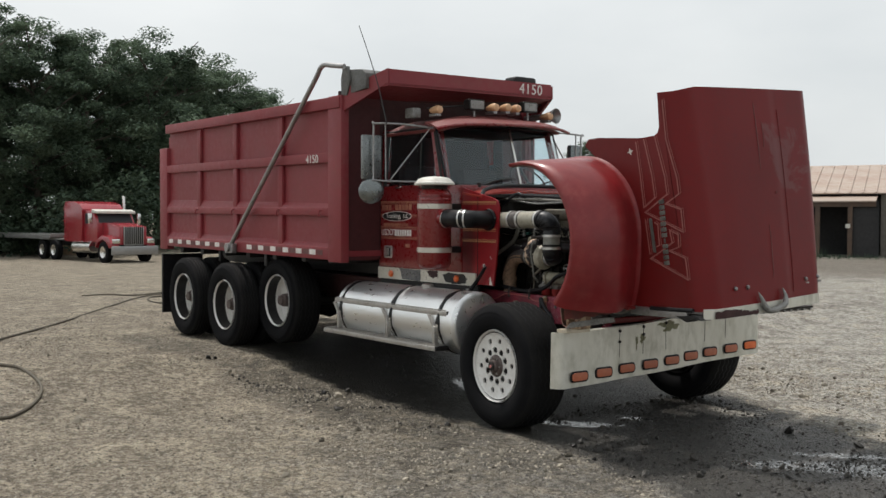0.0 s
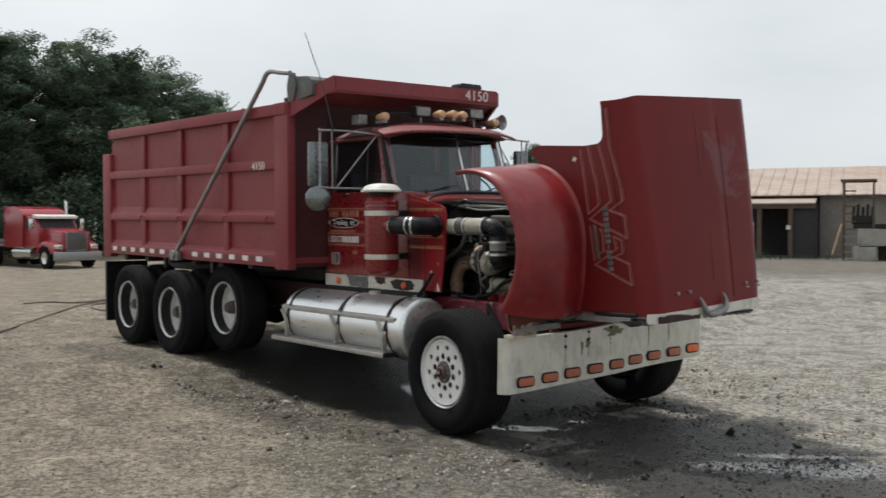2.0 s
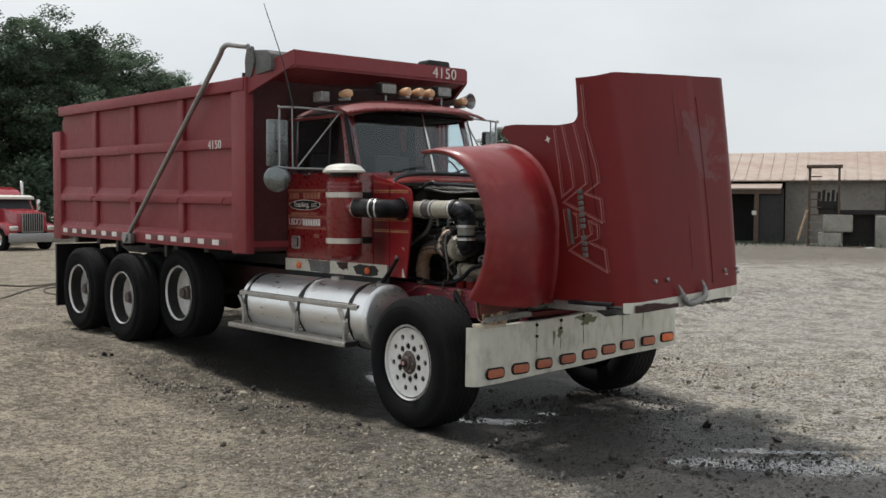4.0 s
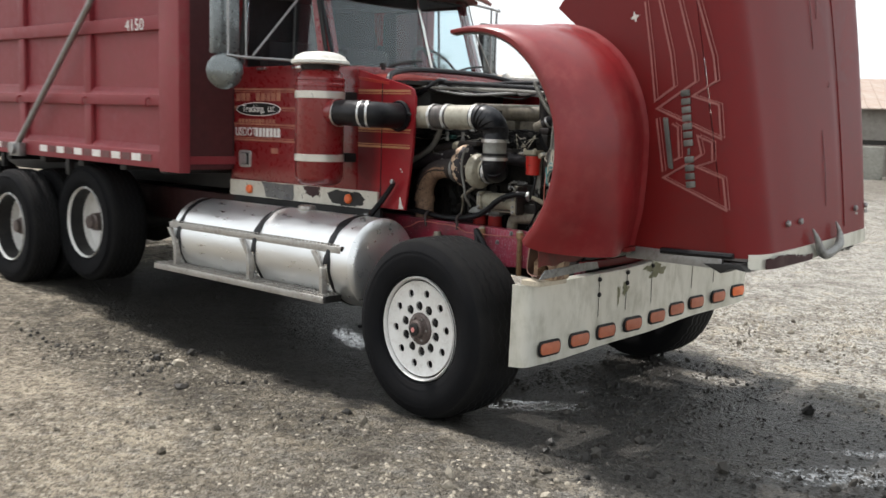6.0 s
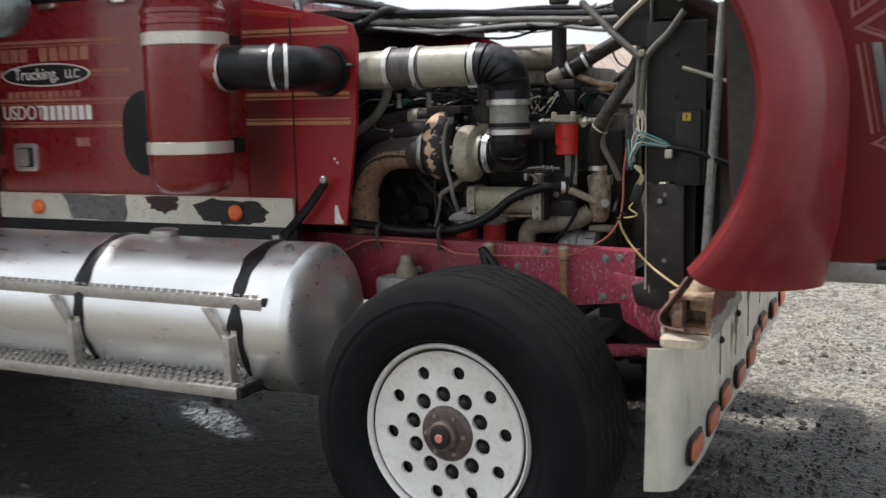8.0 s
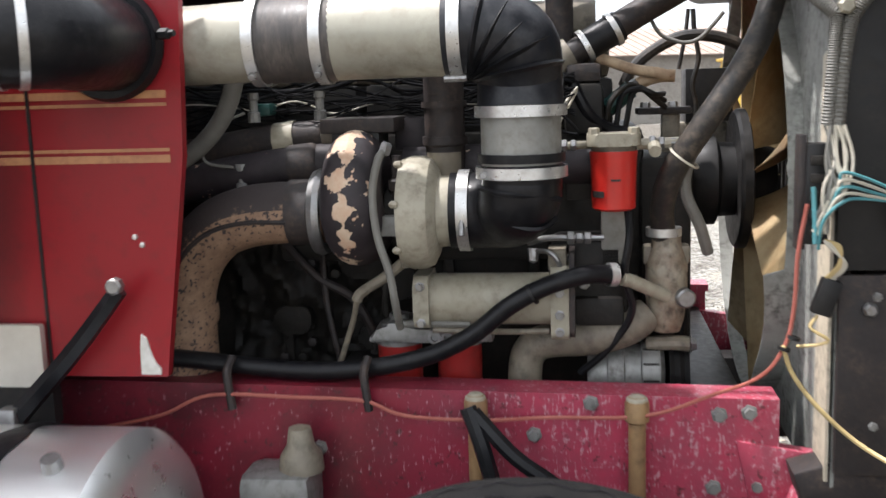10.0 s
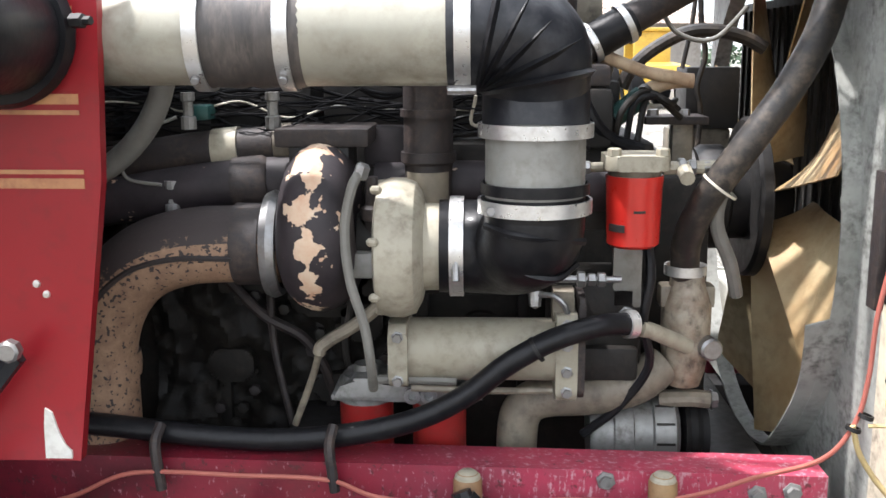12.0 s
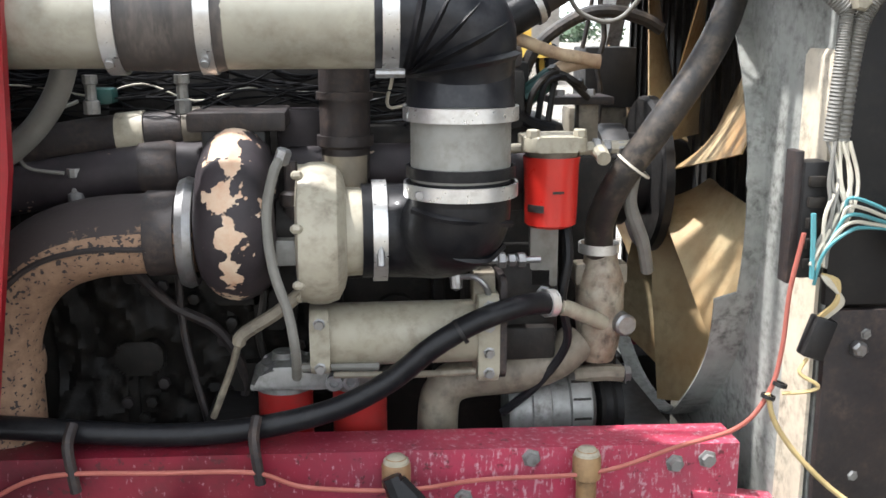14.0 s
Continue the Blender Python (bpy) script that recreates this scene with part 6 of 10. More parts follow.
def build_wheel(x, y, z, w, r, side, dish, hand_holes, name_label, nuts=True, turn=0.0):
    """A wheel whose outer face looks towards side (-1: -y)."""
    bead = 0.300
    s = side
    tyre_bm = lathe([(a, b) for a, b in tyre_profile(w, r, bead)], (0, 0, 0), "y", 72, True)
    # flat where the tyre stands
    for v in tyre_bm.verts:
        if v.co.z < -r + 0.03:
            v.co.z = max(v.co.z, -r + 0.004)
    whole = part("wheel", box(-0.01, 0.01, -0.01, 0.01, -0.01, 0.01), BLACK_PAINT, truck, name_label)
    tyre = part("tyre", tyre_bm, RUBBER, whole, "worn black truck tyre", 50)
    part("tread_band", lathe([(-w * 0.448, r - 0.034), (-w * 0.438, r - 0.020), (-w * 0.36, r - 0.004), (-w * 0.2, r + 0.0012), (w * 0.2, r + 0.0012), (w * 0.36, r - 0.004), (w * 0.438, r - 0.020), (w * 0.448, r - 0.034)], (0, 0, 0), "y", 96), TREAD, tyre, "dusty worn tread", 50)
    zig = bmesh.new()
    steps = 168
    for g in (-0.39, -0.27, -0.13, 0.0, 0.13, 0.27, 0.39):
        loop = []
        wide = 0.0048 if abs(g) < 0.3 else 0.003
        lift = 0.0024 - 0.030 * max(0.0, abs(g) - 0.2) ** 2 / 0.0567 * 1.0
        for k in range(steps):
            a = k * TAU / steps
            c = g * w + 0.011 * math.sin(k * TAU / 4)
            loop.append([zig.verts.new(((r + lift) * math.sin(a), c + d, (r + lift) * math.cos(a))) for d in (-wide, wide)])
        for k in range(steps):
            p, q = loop[k], loop[(k + 1) % steps]
            zig.faces.new((p[0], q[0], q[1], p[1]))
    for v in zig.verts:
        if v.co.z < -r + 0.03:
            v.co.z = max(v.co.z, -r + 0.006)
    tagged(part("tread_pattern", zig, BLACK, tyre), kind="stuff")
    for rr in (0.322, 0.425, 0.434, 0.443, 0.452):
        part("sidewall_rib", lathe([(0, rr - 0.0025), (s * 0.003, rr - 0.001), (s * 0.003, rr + 0.001), (0, rr + 0.0025)], (0, s * w / 2 * (0.955 if rr < 0.36 else 0.978), 0), "y", 72, True), RUBBER, tyre)
    face_y = s * (w / 2 - dish)
    lip_y = s * (w / 2 * 0.80)
    rim = lathe([(lip_y + s * 0.012, 0.303), (lip_y + s * 0.020, 0.299), (lip_y + s * 0.012, 0.292), (lip_y - s * 0.02, 0.286), (face_y + s * 0.01, 0.276), (face_y, 0.264), (face_y, 0.09), (face_y - s * 0.014, 0.09), (face_y - s * 0.014, 0.282), (lip_y - s * 0.03, 0.294), (lip_y + s * 0.002, 0.307)], (0, 0, 0), "y", 80, True)
    cutter = bmesh.new()
    for k in range(10):
        a = k * TAU / 10 + 0.1
        if hand_holes:
            add_lathe(cutter, [(-0.08, 0), (-0.08, 0.023), (0.08, 0.023), (0.08, 0)], (0.213 * math.cos(a), face_y, 0.213 * math.sin(a)), "y", 16)
        b = a + TAU / 20
        if nuts:
            add_lathe(cutter, [(-0.08, 0), (-0.08, 0.028), (0.08, 0.028), (0.08, 0)], (0.132 * math.cos(b), face_y, 0.132 * math.sin(b)), "y", 16)
    if hand_holes:
        rim = carve(rim, cutter)
    else:
        cutter.free()
    part("rim", rim, WHEEL, whole, "white-painted wheel disc", 40)
    part("brake_drum", drum(0, 0.2, 0.235, (0, -s, 0), (0, face_y - s * 0.03, 0), 36), BLACK_PAINT, whole)
    part("rim_barrel", lathe([(s * w * 0.40, 0.285), (-s * w * 0.42, 0.285), (-s * w * 0.42, 0.28), (s * w * 0.40, 0.28)], (0, 0, 0), "y", 48, True), BLACK_PAINT, whole)
    if nuts:
        for k in range(10):
            b = k * TAU / 10 + 0.1 + TAU / 20
            part("wheel_nut", lathe([(-0.012, 0.016), (s * 0.012, 0.015), (s * 0.016, 0.008), (s * 0.016, 0)], (0.132 * math.cos(b), face_y - s * 0.006, 0.132 * math.sin(b)), "y", 6), BLACK_PAINT, whole)
    if hand_holes:
        hub = part("hub", lathe([(0, 0.098), (s * 0.012, 0.090), (s * 0.020, 0.082), (s * 0.024, 0.055), (s * 0.045, 0.050), (s * 0.050, 0.044), (s * 0.050, 0)], (0, face_y - s * 0.004, 0), "y", 32), HUB, whole, "brown-grey oil-stained hub")
        part("hub_window", lathe([(0, 0.036), (s * 0.012, 0.036), (s * 0.014, 0.024), (s * 0.014, 0)], (0, face_y + s * 0.044, 0), "y", 24), BLACK_PAINT, hub)
        part("hub_plug", drum(0, 0.006, 0.014, (0, s, 0), (0, face_y + s * 0.057, 0), 16, 0.001), PINK_CAP, hub)
        for k in range(6):
            a = k * TAU / 6
            part("hub_bolt", lathe([(0, 0.008), (s * 0.008, 0.007), (s * 0.008, 0)], (0.070 * math.cos(a), face_y + s * 0.016, 0.070 * math.sin(a)), "y", 6), STEEL, hub)
    else:
        hub = part("hub", lathe([(0, 0.105), (s * 0.02, 0.100), (s * 0.03, 0.082), (s * 0.12, 0.074), (s * 0.13, 0.060), (s * 0.16, 0.055), (s * 0.165, 0.0)], (0, face_y, 0), "y", 24), HUB, whole)
    whole.matrix_basis = pose(x, y, z, 0, 0, turn)
    return whole


FRONT_Y = -1.25
build_wheel(0.0, FRONT_Y + 0.195, 0.526, 0.41, 0.527, -1, 0.045, True, "wide front wheel with a white ten-hole disc", turn=-3.0)
build_wheel(-0.02, 1.245, 0.545, 0.41, 0.527, 1, 0.045, True, "wide front wheel on the far side", turn=-3.0)
for x, z, label in ((-6.25, 0.72, "rear drive wheel with a deep white rim"), (-4.97, 0.70, "rear drive wheel with a deep white rim")):
    build_wheel(x, -1.42 + 0.12, z, 0.28, 0.515, -1, 0.235, False, label, nuts=False)
    build_wheel(x, -1.42 + 0.12 + 0.33, z, 0.28, 0.515, -1, 0.235, False, "inner drive wheel", nuts=False)
    build_wheel(x, 1.40, z, 0.28, 0.515, 1, 0.235, False, "far rear drive wheel", nuts=False)
build_wheel(-4.07, -1.17 + 0.16, 0.80, 0.36, 0.50, -1, 0.22, False, "raised pusher axle wheel with a white rim", nuts=True)
build_wheel(-4.07, 1.17, 0.80, 0.36, 0.50, 1, 0.22, False, "raised pusher axle wheel on the far side", nuts=False)
for x, z in ((-6.25, 0.72), (-4.97, 0.70), (-4.07, 0.80), (0.0, 0.54)):
    part("axle", tube([(x, -1.0, z), (x, 1.1, z)], 0.075, 14, 1), BLACK_PAINT, truck)
for x in (-6.25, -4.97):
    part("differential", lathe([(-0.3, 0.08), (-0.18, 0.19), (0, 0.24), (0.18, 0.19), (0.3, 0.08)], (x, 0.05, 0.71), "y", 20), DARK, truck)
for y in (-1.0, 1.05):
    part("mud_flap", box(-7.35, -7.3, y - 0.3, y + 0.3, 0.42, 1.25), BLACK, truck, "black rubber mud flap")


# -- chassis --
def build_chassis():
    for y, s in ((-0.53, 1), (0.67, -1)):
        outline = [(-1.6, 1.092), (-0.9, 1.085), (0.44, 1.060), (0.44, 0.96), (0.52, 0.88), (0.20, 0.845), (-0.6, 0.82), (-1.6, 0.825)]
        # rear stretch painted dark for the shade under the body
        part("rear_rail", prism([(-7.3, 1.12), (-1.602, 1.09), (-1.602, 0.825), (-7.3, 0.84)], "y", *sorted((y, y + s * 0.012)), 0.0), SHADE_WEAR_RED, truck, "rear stretch of the chassis rail, darkened for shade under the body")
        rail = part("chassis_rail", prism(outline, "y", *sorted((y, y + s * 0.012)), 0.0), RED_RAIL, truck, "scuffed dark red chassis rail")
        part("rail_flange", prism([(-7.3, 1.10), (-0.9, 1.065), (0.44, 1.04), (0.44, 1.060), (-0.9, 1.085), (-7.3, 1.12)], "y", *sorted((y + s * 0.012, y + s * 0.085))), RED_RAIL, rail)
        part("rail_flange", prism([(-7.3, 0.84), (-0.6, 0.82), (0.2, 0.845), (0.2, 0.86), (-0.6, 0.84), (-7.3, 0.86)], "y", *sorted((y + s * 0.012, y + s * 0.085))), RED_RAIL, rail)
        part("spring_hanger", lathe([(0, 0.0), (0, 0.10), (0.03, 0.105), (0.05, 0.09), (0.05, 0)], (0.55, y - s * 0.005, 0.845), (0, -s, 0), 20), RED_RAIL, rail)
        if s > 0:
            eye = part("spring_eye", lathe([(0, 0.0), (0, 0.082), (0.008, 0.086), (0.035, 0.082), (0.042, 0.070), (0.044, 0.0)], (0.60, y - 0.03, 0.815), (0, -1, 0), 28), RED_RAIL, rail, "round red spring hanger with a chipped rim")
            for k, (a0, sw) in enumerate(((10, 40), (70, 18), (110, 60), (190, 30), (240, 70), (325, 20))):
                part("rim_chip", lathe([(0.036, 0.079), (0.0385, 0.0825), (0.041, 0.079)], (0.60, y - 0.03, 0.815), (0, -1, 0), 8, True, start=radians(a0), sweep=radians(sw)), WHITE_DIRTY, eye)
        part("hanger_web", prism([(0.36, 0.98), (0.55, 0.95), (0.66, 0.85), (0.55, 0.72), (0.40, 0.80)], "y", *sorted((y - s * 0.005, y + s * 0.03)), 0.004), RED_RAIL, rail)
        for k in range(7):
            half = 0.72 - 0.075 * k
            sag = [(-0.02 - half, 0.66 + 0.02 - 0.016 * k + 0.08), (-0.02 - half * 0.5, 0.66 - 0.016 * k + 0.03), (-0.02, 0.66 - 0.016 * k), (-0.02 + half * 0.5, 0.66 - 0.016 * k + 0.02), (-0.02 + half, 0.66 - 0.016 * k + 0.055)]
            leaf = bmesh.new()
            pts = smooth_path([(x, 0, z) for x, z in sag], 5)
            for a, b in zip(pts, pts[1:]):
                add_prism(leaf, [(a.x, a.z), (b.x, b.z), (b.x, b.z + 0.013), (a.x, a.z + 0.013)], "y", *sorted((y - s * 0.02, y + s * 0.06)))
            part("spring_leaf", leaf, RED_RAIL if k < 3 else BLACK_PAINT, truck)
    for x in (-0.4, -1.4, -2.6, -3.6, -4.5, -5.6, -6.8):
        part("chassis_cross_member", box(x - 0.05, x + 0.05, -0.52, 0.66, 0.88, 1.07, bevel=0.005), BLACK_PAINT, truck)
    part("front_cross_member", box(0.30, 0.42, -0.52, 0.66, 0.80, 0.98, bevel=0.01), BLACK_PAINT, truck)
    # bolts along the visible rail web
    bolts = [(0.33, -0.531, 1.03), (0.385, -0.531, 1.035), (0.40, -0.531, 0.89), (0.32, -0.531, 0.885), (0.09, -0.531, 1.05), (-0.02, -0.531, 0.985), (-0.45, -0.531, 0.95)]
    for b in bolts:
        part("rail_bolt", lathe([(0, 0.016), (0.003, 0.016), (0.004, 0.0105), (0.013, 0.0105), (0.013, 0)], b, (0, -1, 0), 6), GREY_ALU, truck)
    for x in (-0.13, 0.176):
        post = part("spring_post", lathe([(-0.24, 0.0165), (-0.02, 0.0165), (-0.015, 0.023), (0.02, 0.023), (0.032, 0.016), (0.034, 0)], (x, -0.556, 1.04), "z", 18), YELLOW_POST, truck, "mustard threaded spring post")
        part("post_cap", lathe([(-0.008, 0.021), (0.016, 0.0225), (0.028, 0.020), (0.035, 0.012), (0.037, 0.0)], (x, -0.556, 1.04), "z", 18), CREAM, post)
    part("brake_hose", tube([(-0.14, -0.60, 1.06), (-0.11, -0.62, 0.98), (-0.08, -0.63, 0.86), (-0.07, -0.66, 0.74)], 0.016, 8, 5), BLACK, truck)
    part("brake_hose", tube([(-0.13, -0.60, 1.05), (-0.05, -0.62, 0.97), (0.05, -0.64, 0.90), (0.09, -0.66, 0.80)], 0.016, 8, 5), BLACK, truck)
    # steering box and fittings behind the wheel
    part("steering_gear", box(-0.585, -0.44, -0.66, -0.54, 0.81, 0.935, bevel=0.025), GREY_ALU, truck, "grimy cast steering gear")
    part("steering_cap", lathe([(0, 0.045), (0.03, 0.042), (0.05, 0.028), (0.085, 0.022), (0.085, 0)], (-0.47, -0.60, 0.93), "z", 14), CREAM_DARK, truck)
    part("pitman_arm", tube([(-0.52, -0.68, 0.83), (-0.60, -0.70, 0.70), (-0.70, -0.70, 0.62)], 0.028, 8, 3), DARK, truck)
    # bumper end bracket: rusty casting with a square socket
    br = carve(box(0.700, 0.842, -1.10, -0.95, 0.896, 1.020, bevel=0.022), box(0.735, 0.806, -1.2, -0.97, 0.918, 1.003))
    bracket = part("bumper_bracket", br, BRACKET_CAST, truck, "rusty cream hinge casting behind the bumper")
    part("bracket_plate", prism(rounded(0.685, 0.815, -1.185, -0.93, 0.02), "z", 0.872, 0.897, 0.004), CREAM_AND_SUN, bracket, "flaking cream base plate")
    part("bracket_lug", lathe([(-0.06, 0.042), (0.0, 0.040), (0.035, 0.034), (0.05, 0.020), (0.052, 0)], (0.778, -1.01, 1.022), "z", 16), RUST_CREAM, bracket)
    part("bracket_lug", lathe([(-0.04, 0.022), (0.03, 0.022), (0.04, 0.0)], (0.705, -1.04, 0.985), "z", 12), RUST_CREAM, bracket)
    bend = smooth_path([(0.775, -1.225, 1.095), (0.715, -1.16, 1.015), (0.668, -1.105, 0.955), (0.668, -1.095, 0.925), (0.70, -1.105, 0.915), (0.745, -1.12, 0.915)], 5)
    strap = part("bracket_strap", sheet(lambda u, v: bend[min(len(bend) - 1, round(u * (len(bend) - 1)))] + Vector((0.02 * v, 0.06 * v, 0)), len(bend) - 1, 2, 0.005), BRACKET, bracket, "bent rusty strap")
    part("strap_edge", tube([tuple(p) for p in bend], 0.0035, 6, 1), WORN_EDGE, strap)
    part("bracket_arm", tube([(0.70, -0.96, 0.90), (0.62, -0.75, 0.875), (0.58, -0.55, 0.865)], 0.030, 10, 3), BLACK_PAINT, bracket)


build_chassis()


# -- fuel tank and steps --
def build_tank(cy, s, full=True):
    cz, r, x0, x1 = 0.80, 0.295, -2.72, -0.655
    tank = part("fuel_tank", lathe([(x0, 0), (x0, r - 0.05), (x0 + 0.012, r - 0.02), (x0 + 0.035, r), (x1 - 0.035, r), (x1 - 0.012, r - 0.02), (x1, r - 0.05), (x1 + 0.018, r * 0.5), (x1 + 0.02, 0)], (0, cy, cz), "x", 64), ALU_TANK, truck, "round brushed aluminium fuel tank")
    for x in (-2.60, -1.66, -0.885):
        def backing(u, v, x=x):
            t = TAU * u
            half = 0.030 + 0.007 * math.sin(5 * t + x * 3) + 0.005 * math.sin(13 * t + x)
            rr = r + 0.002 + 0.004 * math.sin(math.pi * v)
            return Vector((x + half * (2 * v - 1), cy + rr * math.cos(t), cz + rr * math.sin(t)))
        part("tank_strap", sheet(backing, 90, 4), BLACK, tank, "black rubber-backed strap")
        part("strap_plate", lathe([(x - 0.014, r + 0.006), (x - 0.014, r + 0.009), (x + 0.014, r + 0.009), (x + 0.014, r + 0.006)], (0, cy, cz), "x", 24, True, start=radians(180), sweep=radians(70)), CHROME, tank)
    part("filler_cap", lathe([(0, 0.060), (0.012, 0.062), (0.03, 0.058), (0.036, 0.045), (0.040, 0)], (-1.45, cy - s * -0.0, cz + r - 0.005), "z", 28), ALU_STEP, tank)
    for x, a in ((-0.76, 70),):
        part("tank_plug", lathe([(0, 0.018), (0.02, 0.016), (0.02, 0)], (x, cy + s * r * math.cos(radians(a)), cz + r * math.sin(radians(a))), (0, s * math.cos(radians(a)), math.sin(radians(a))), 10), STEEL, tank)
    # upper and lower tread boards on brackets
    for name, x0s, x1s, ya, yb, z0, z1 in (("upper_step", -2.74, -0.77, -1.17, -1.05, 0.875, 0.932), ("lower_step", -2.83, -0.84, -1.25, -1.10, 0.558, 0.612)):
        if s > 0:
            ya, yb = 0.16 - ya, 0.16 - yb
            ya, yb = min(ya, yb), max(ya, yb)
        step = part(name, box(x0s, x1s, ya, yb, z0, z1 - 0.012, bevel=0.004), ALU_STEP, tank, "serrated aluminium tread")
        teeth = bmesh.new()
        x = x0s + 0.02
        while x < x1s - 0.03:
            for k in range(3):
                y = ya + 0.012 + (yb - ya - 0.05) * k / 2
                add_box(teeth, x, x + 0.022, y, y + 0.026, z1 - 0.012, z1)
            x += 0.038
        tagged(part("tread_teeth", teeth, ALU_STEP, step), kind="stuff")
        part("step_end", box(x1s, x1s + 0.018, ya + 0.005, yb - 0.005, z0 + 0.004, z1 - 0.008, bevel=0.003), BLACK_PAINT, step)
    # flat hangers from the straps to the lower board, with a brace up to the upper one
    for x in (-2.60, -1.68, -0.905):
        ya, yb = (-1.215, -1.170) if s < 0 else (1.330, 1.375)
        part("step_hanger", prism([(x - 0.014, 0.60), (x + 0.020, 0.60), (x + 0.014, 0.775), (x - 0.016, 0.785)], "y", ya, yb, 0.003), ALU_STEP, tank)
        part("step_brace", prism([(x - 0.112, 0.880), (x - 0.080, 0.880), (x + 0.012, 0.768), (x - 0.012, 0.750)], "y", ya + 0.008, yb - 0.012, 0.003), ALU_STEP, tank)


build_tank(-0.885, -1)
build_tank(1.045, 1)
part("hold_down_strap", tube([(-0.99, -0.748, 1.055), (-0.93, -0.742, 1.115), (-0.84, -0.735, 1.21), (-0.752, -0.731, 1.315)], lambda u: 0.021 - 0.005 * u, 6, 4), BLACK, truck, "black rubber hold-down strap")
part("strap_hook", box(-0.99, -0.955, -0.775, -0.74, 1.045, 1.10, bevel=0.006), STEEL, truck)
part("strap_bolt", drum(0, 0.022, 0.016, (0, -1, 0), (-0.752, -0.735, 1.325), 8), STEEL, truck)


# ---- engine ----
def bolt_row(parent, spots, axis=(0, -1, 0), r=0.009, h=0.010, mat_=None):
    for p in spots:
        part("bolt", lathe([(0, r * 1.3), (0.002, r * 1.3), (0.003, r), (h, r * 0.92), (h, 0)], p, axis, 6), mat_ or STEEL, parent)


def band(parent, a, b, r, axis, origin, mat_=None, lug=None):
    """A clamp band round a pipe, with its screw housing."""
    ring = part("clamp_band", lathe([(a, r), (a, r + 0.004), (b, r + 0.004), (b, r)], origin, axis, 36, True), mat_ or CLAMP, parent)
    if lug:
        part("clamp_screw", drum(-0.02, 0.02, 0.0065, lug[1], lug[0], 10, 0.001), STEEL, ring)
    return ring


def build_block():
    engine = part("engine_block", box(-1.02, 0.20, -0.20, 0.38, 0.93, 1.56, bevel=0.02), DARK, truck, "oily black inline diesel engine")
    for x in (-0.80, -0.61, -0.42, -0.23, -0.04):
        part("block_rib", box(x - 0.012, x + 0.012, -0.225, -0.19, 1.0, 1.50, bevel=0.006), DARK, engine)
    part("block_flange", box(-0.98, 0.16, -0.235, -0.19, 1.28, 1.33, bevel=0.008), DARK, engine)
    part("oil_pan", box(-1.0, 0.10, -0.16, 0.34, 0.72, 0.94, bevel=0.04), DARK, engine)
    for k in range(6):
        x = -0.90 + 0.19 * k
        part("cylinder_head", box(x - 0.085, x + 0.085, -0.17, 0.34, 1.555, 1.67, bevel=0.012), DARK, engine)
        part("rocker_cover", box(x - 0.080, x + 0.080, -0.12, 0.30, 1.67, 1.755, bevel=0.02), CREAM_DARK, engine)
        part("water_cover", lathe([(0, 0.045), (0.012, 0.042), (0.016, 0.03), (0.016, 0)], (x + 0.02, -0.20, 1.20 + 0.02 * (k % 2)), (0, -1, 0), 14), DARK, engine)
    part("rocker_gallery", tube([(-0.62, -0.10, 1.80), (0.0, -0.10, 1.79), (0.10, -0.10, 1.79)], 0.055, 18, 1), CREAM_DARK, engine, "pale tube along the rocker covers")
    part("timing_case", box(0.19, 0.30, -0.22, 0.40, 0.95, 1.50, bevel=0.02), DARK, engine)
    part("flywheel_housing", lathe([(-1.12, 0.30), (-1.02, 0.33), (-1.0, 0.33)], (0, 0.08, 1.15), "x", 30), DARK, engine)
    # injection pump and fuel block near the front
    pump = part("fuel_pump", box(0.00, 0.16, -0.36, -0.20, 1.14, 1.34, bevel=0.02), DARK, engine)
    bolt_row(pump, [(0.03, -0.361, 1.19), (0.08, -0.361, 1.17), (0.12, -0.361, 1.20), (0.07, -0.361, 1.25), (0.13, -0.361, 1.28), (0.04, -0.361, 1.30)], r=0.010)
    part("pump_cover", box(0.05, 0.15, -0.385, -0.355, 1.165, 1.225, bevel=0.01), DARK, pump)
    return engine


earlier = set(truck.children)
engine = build_block()


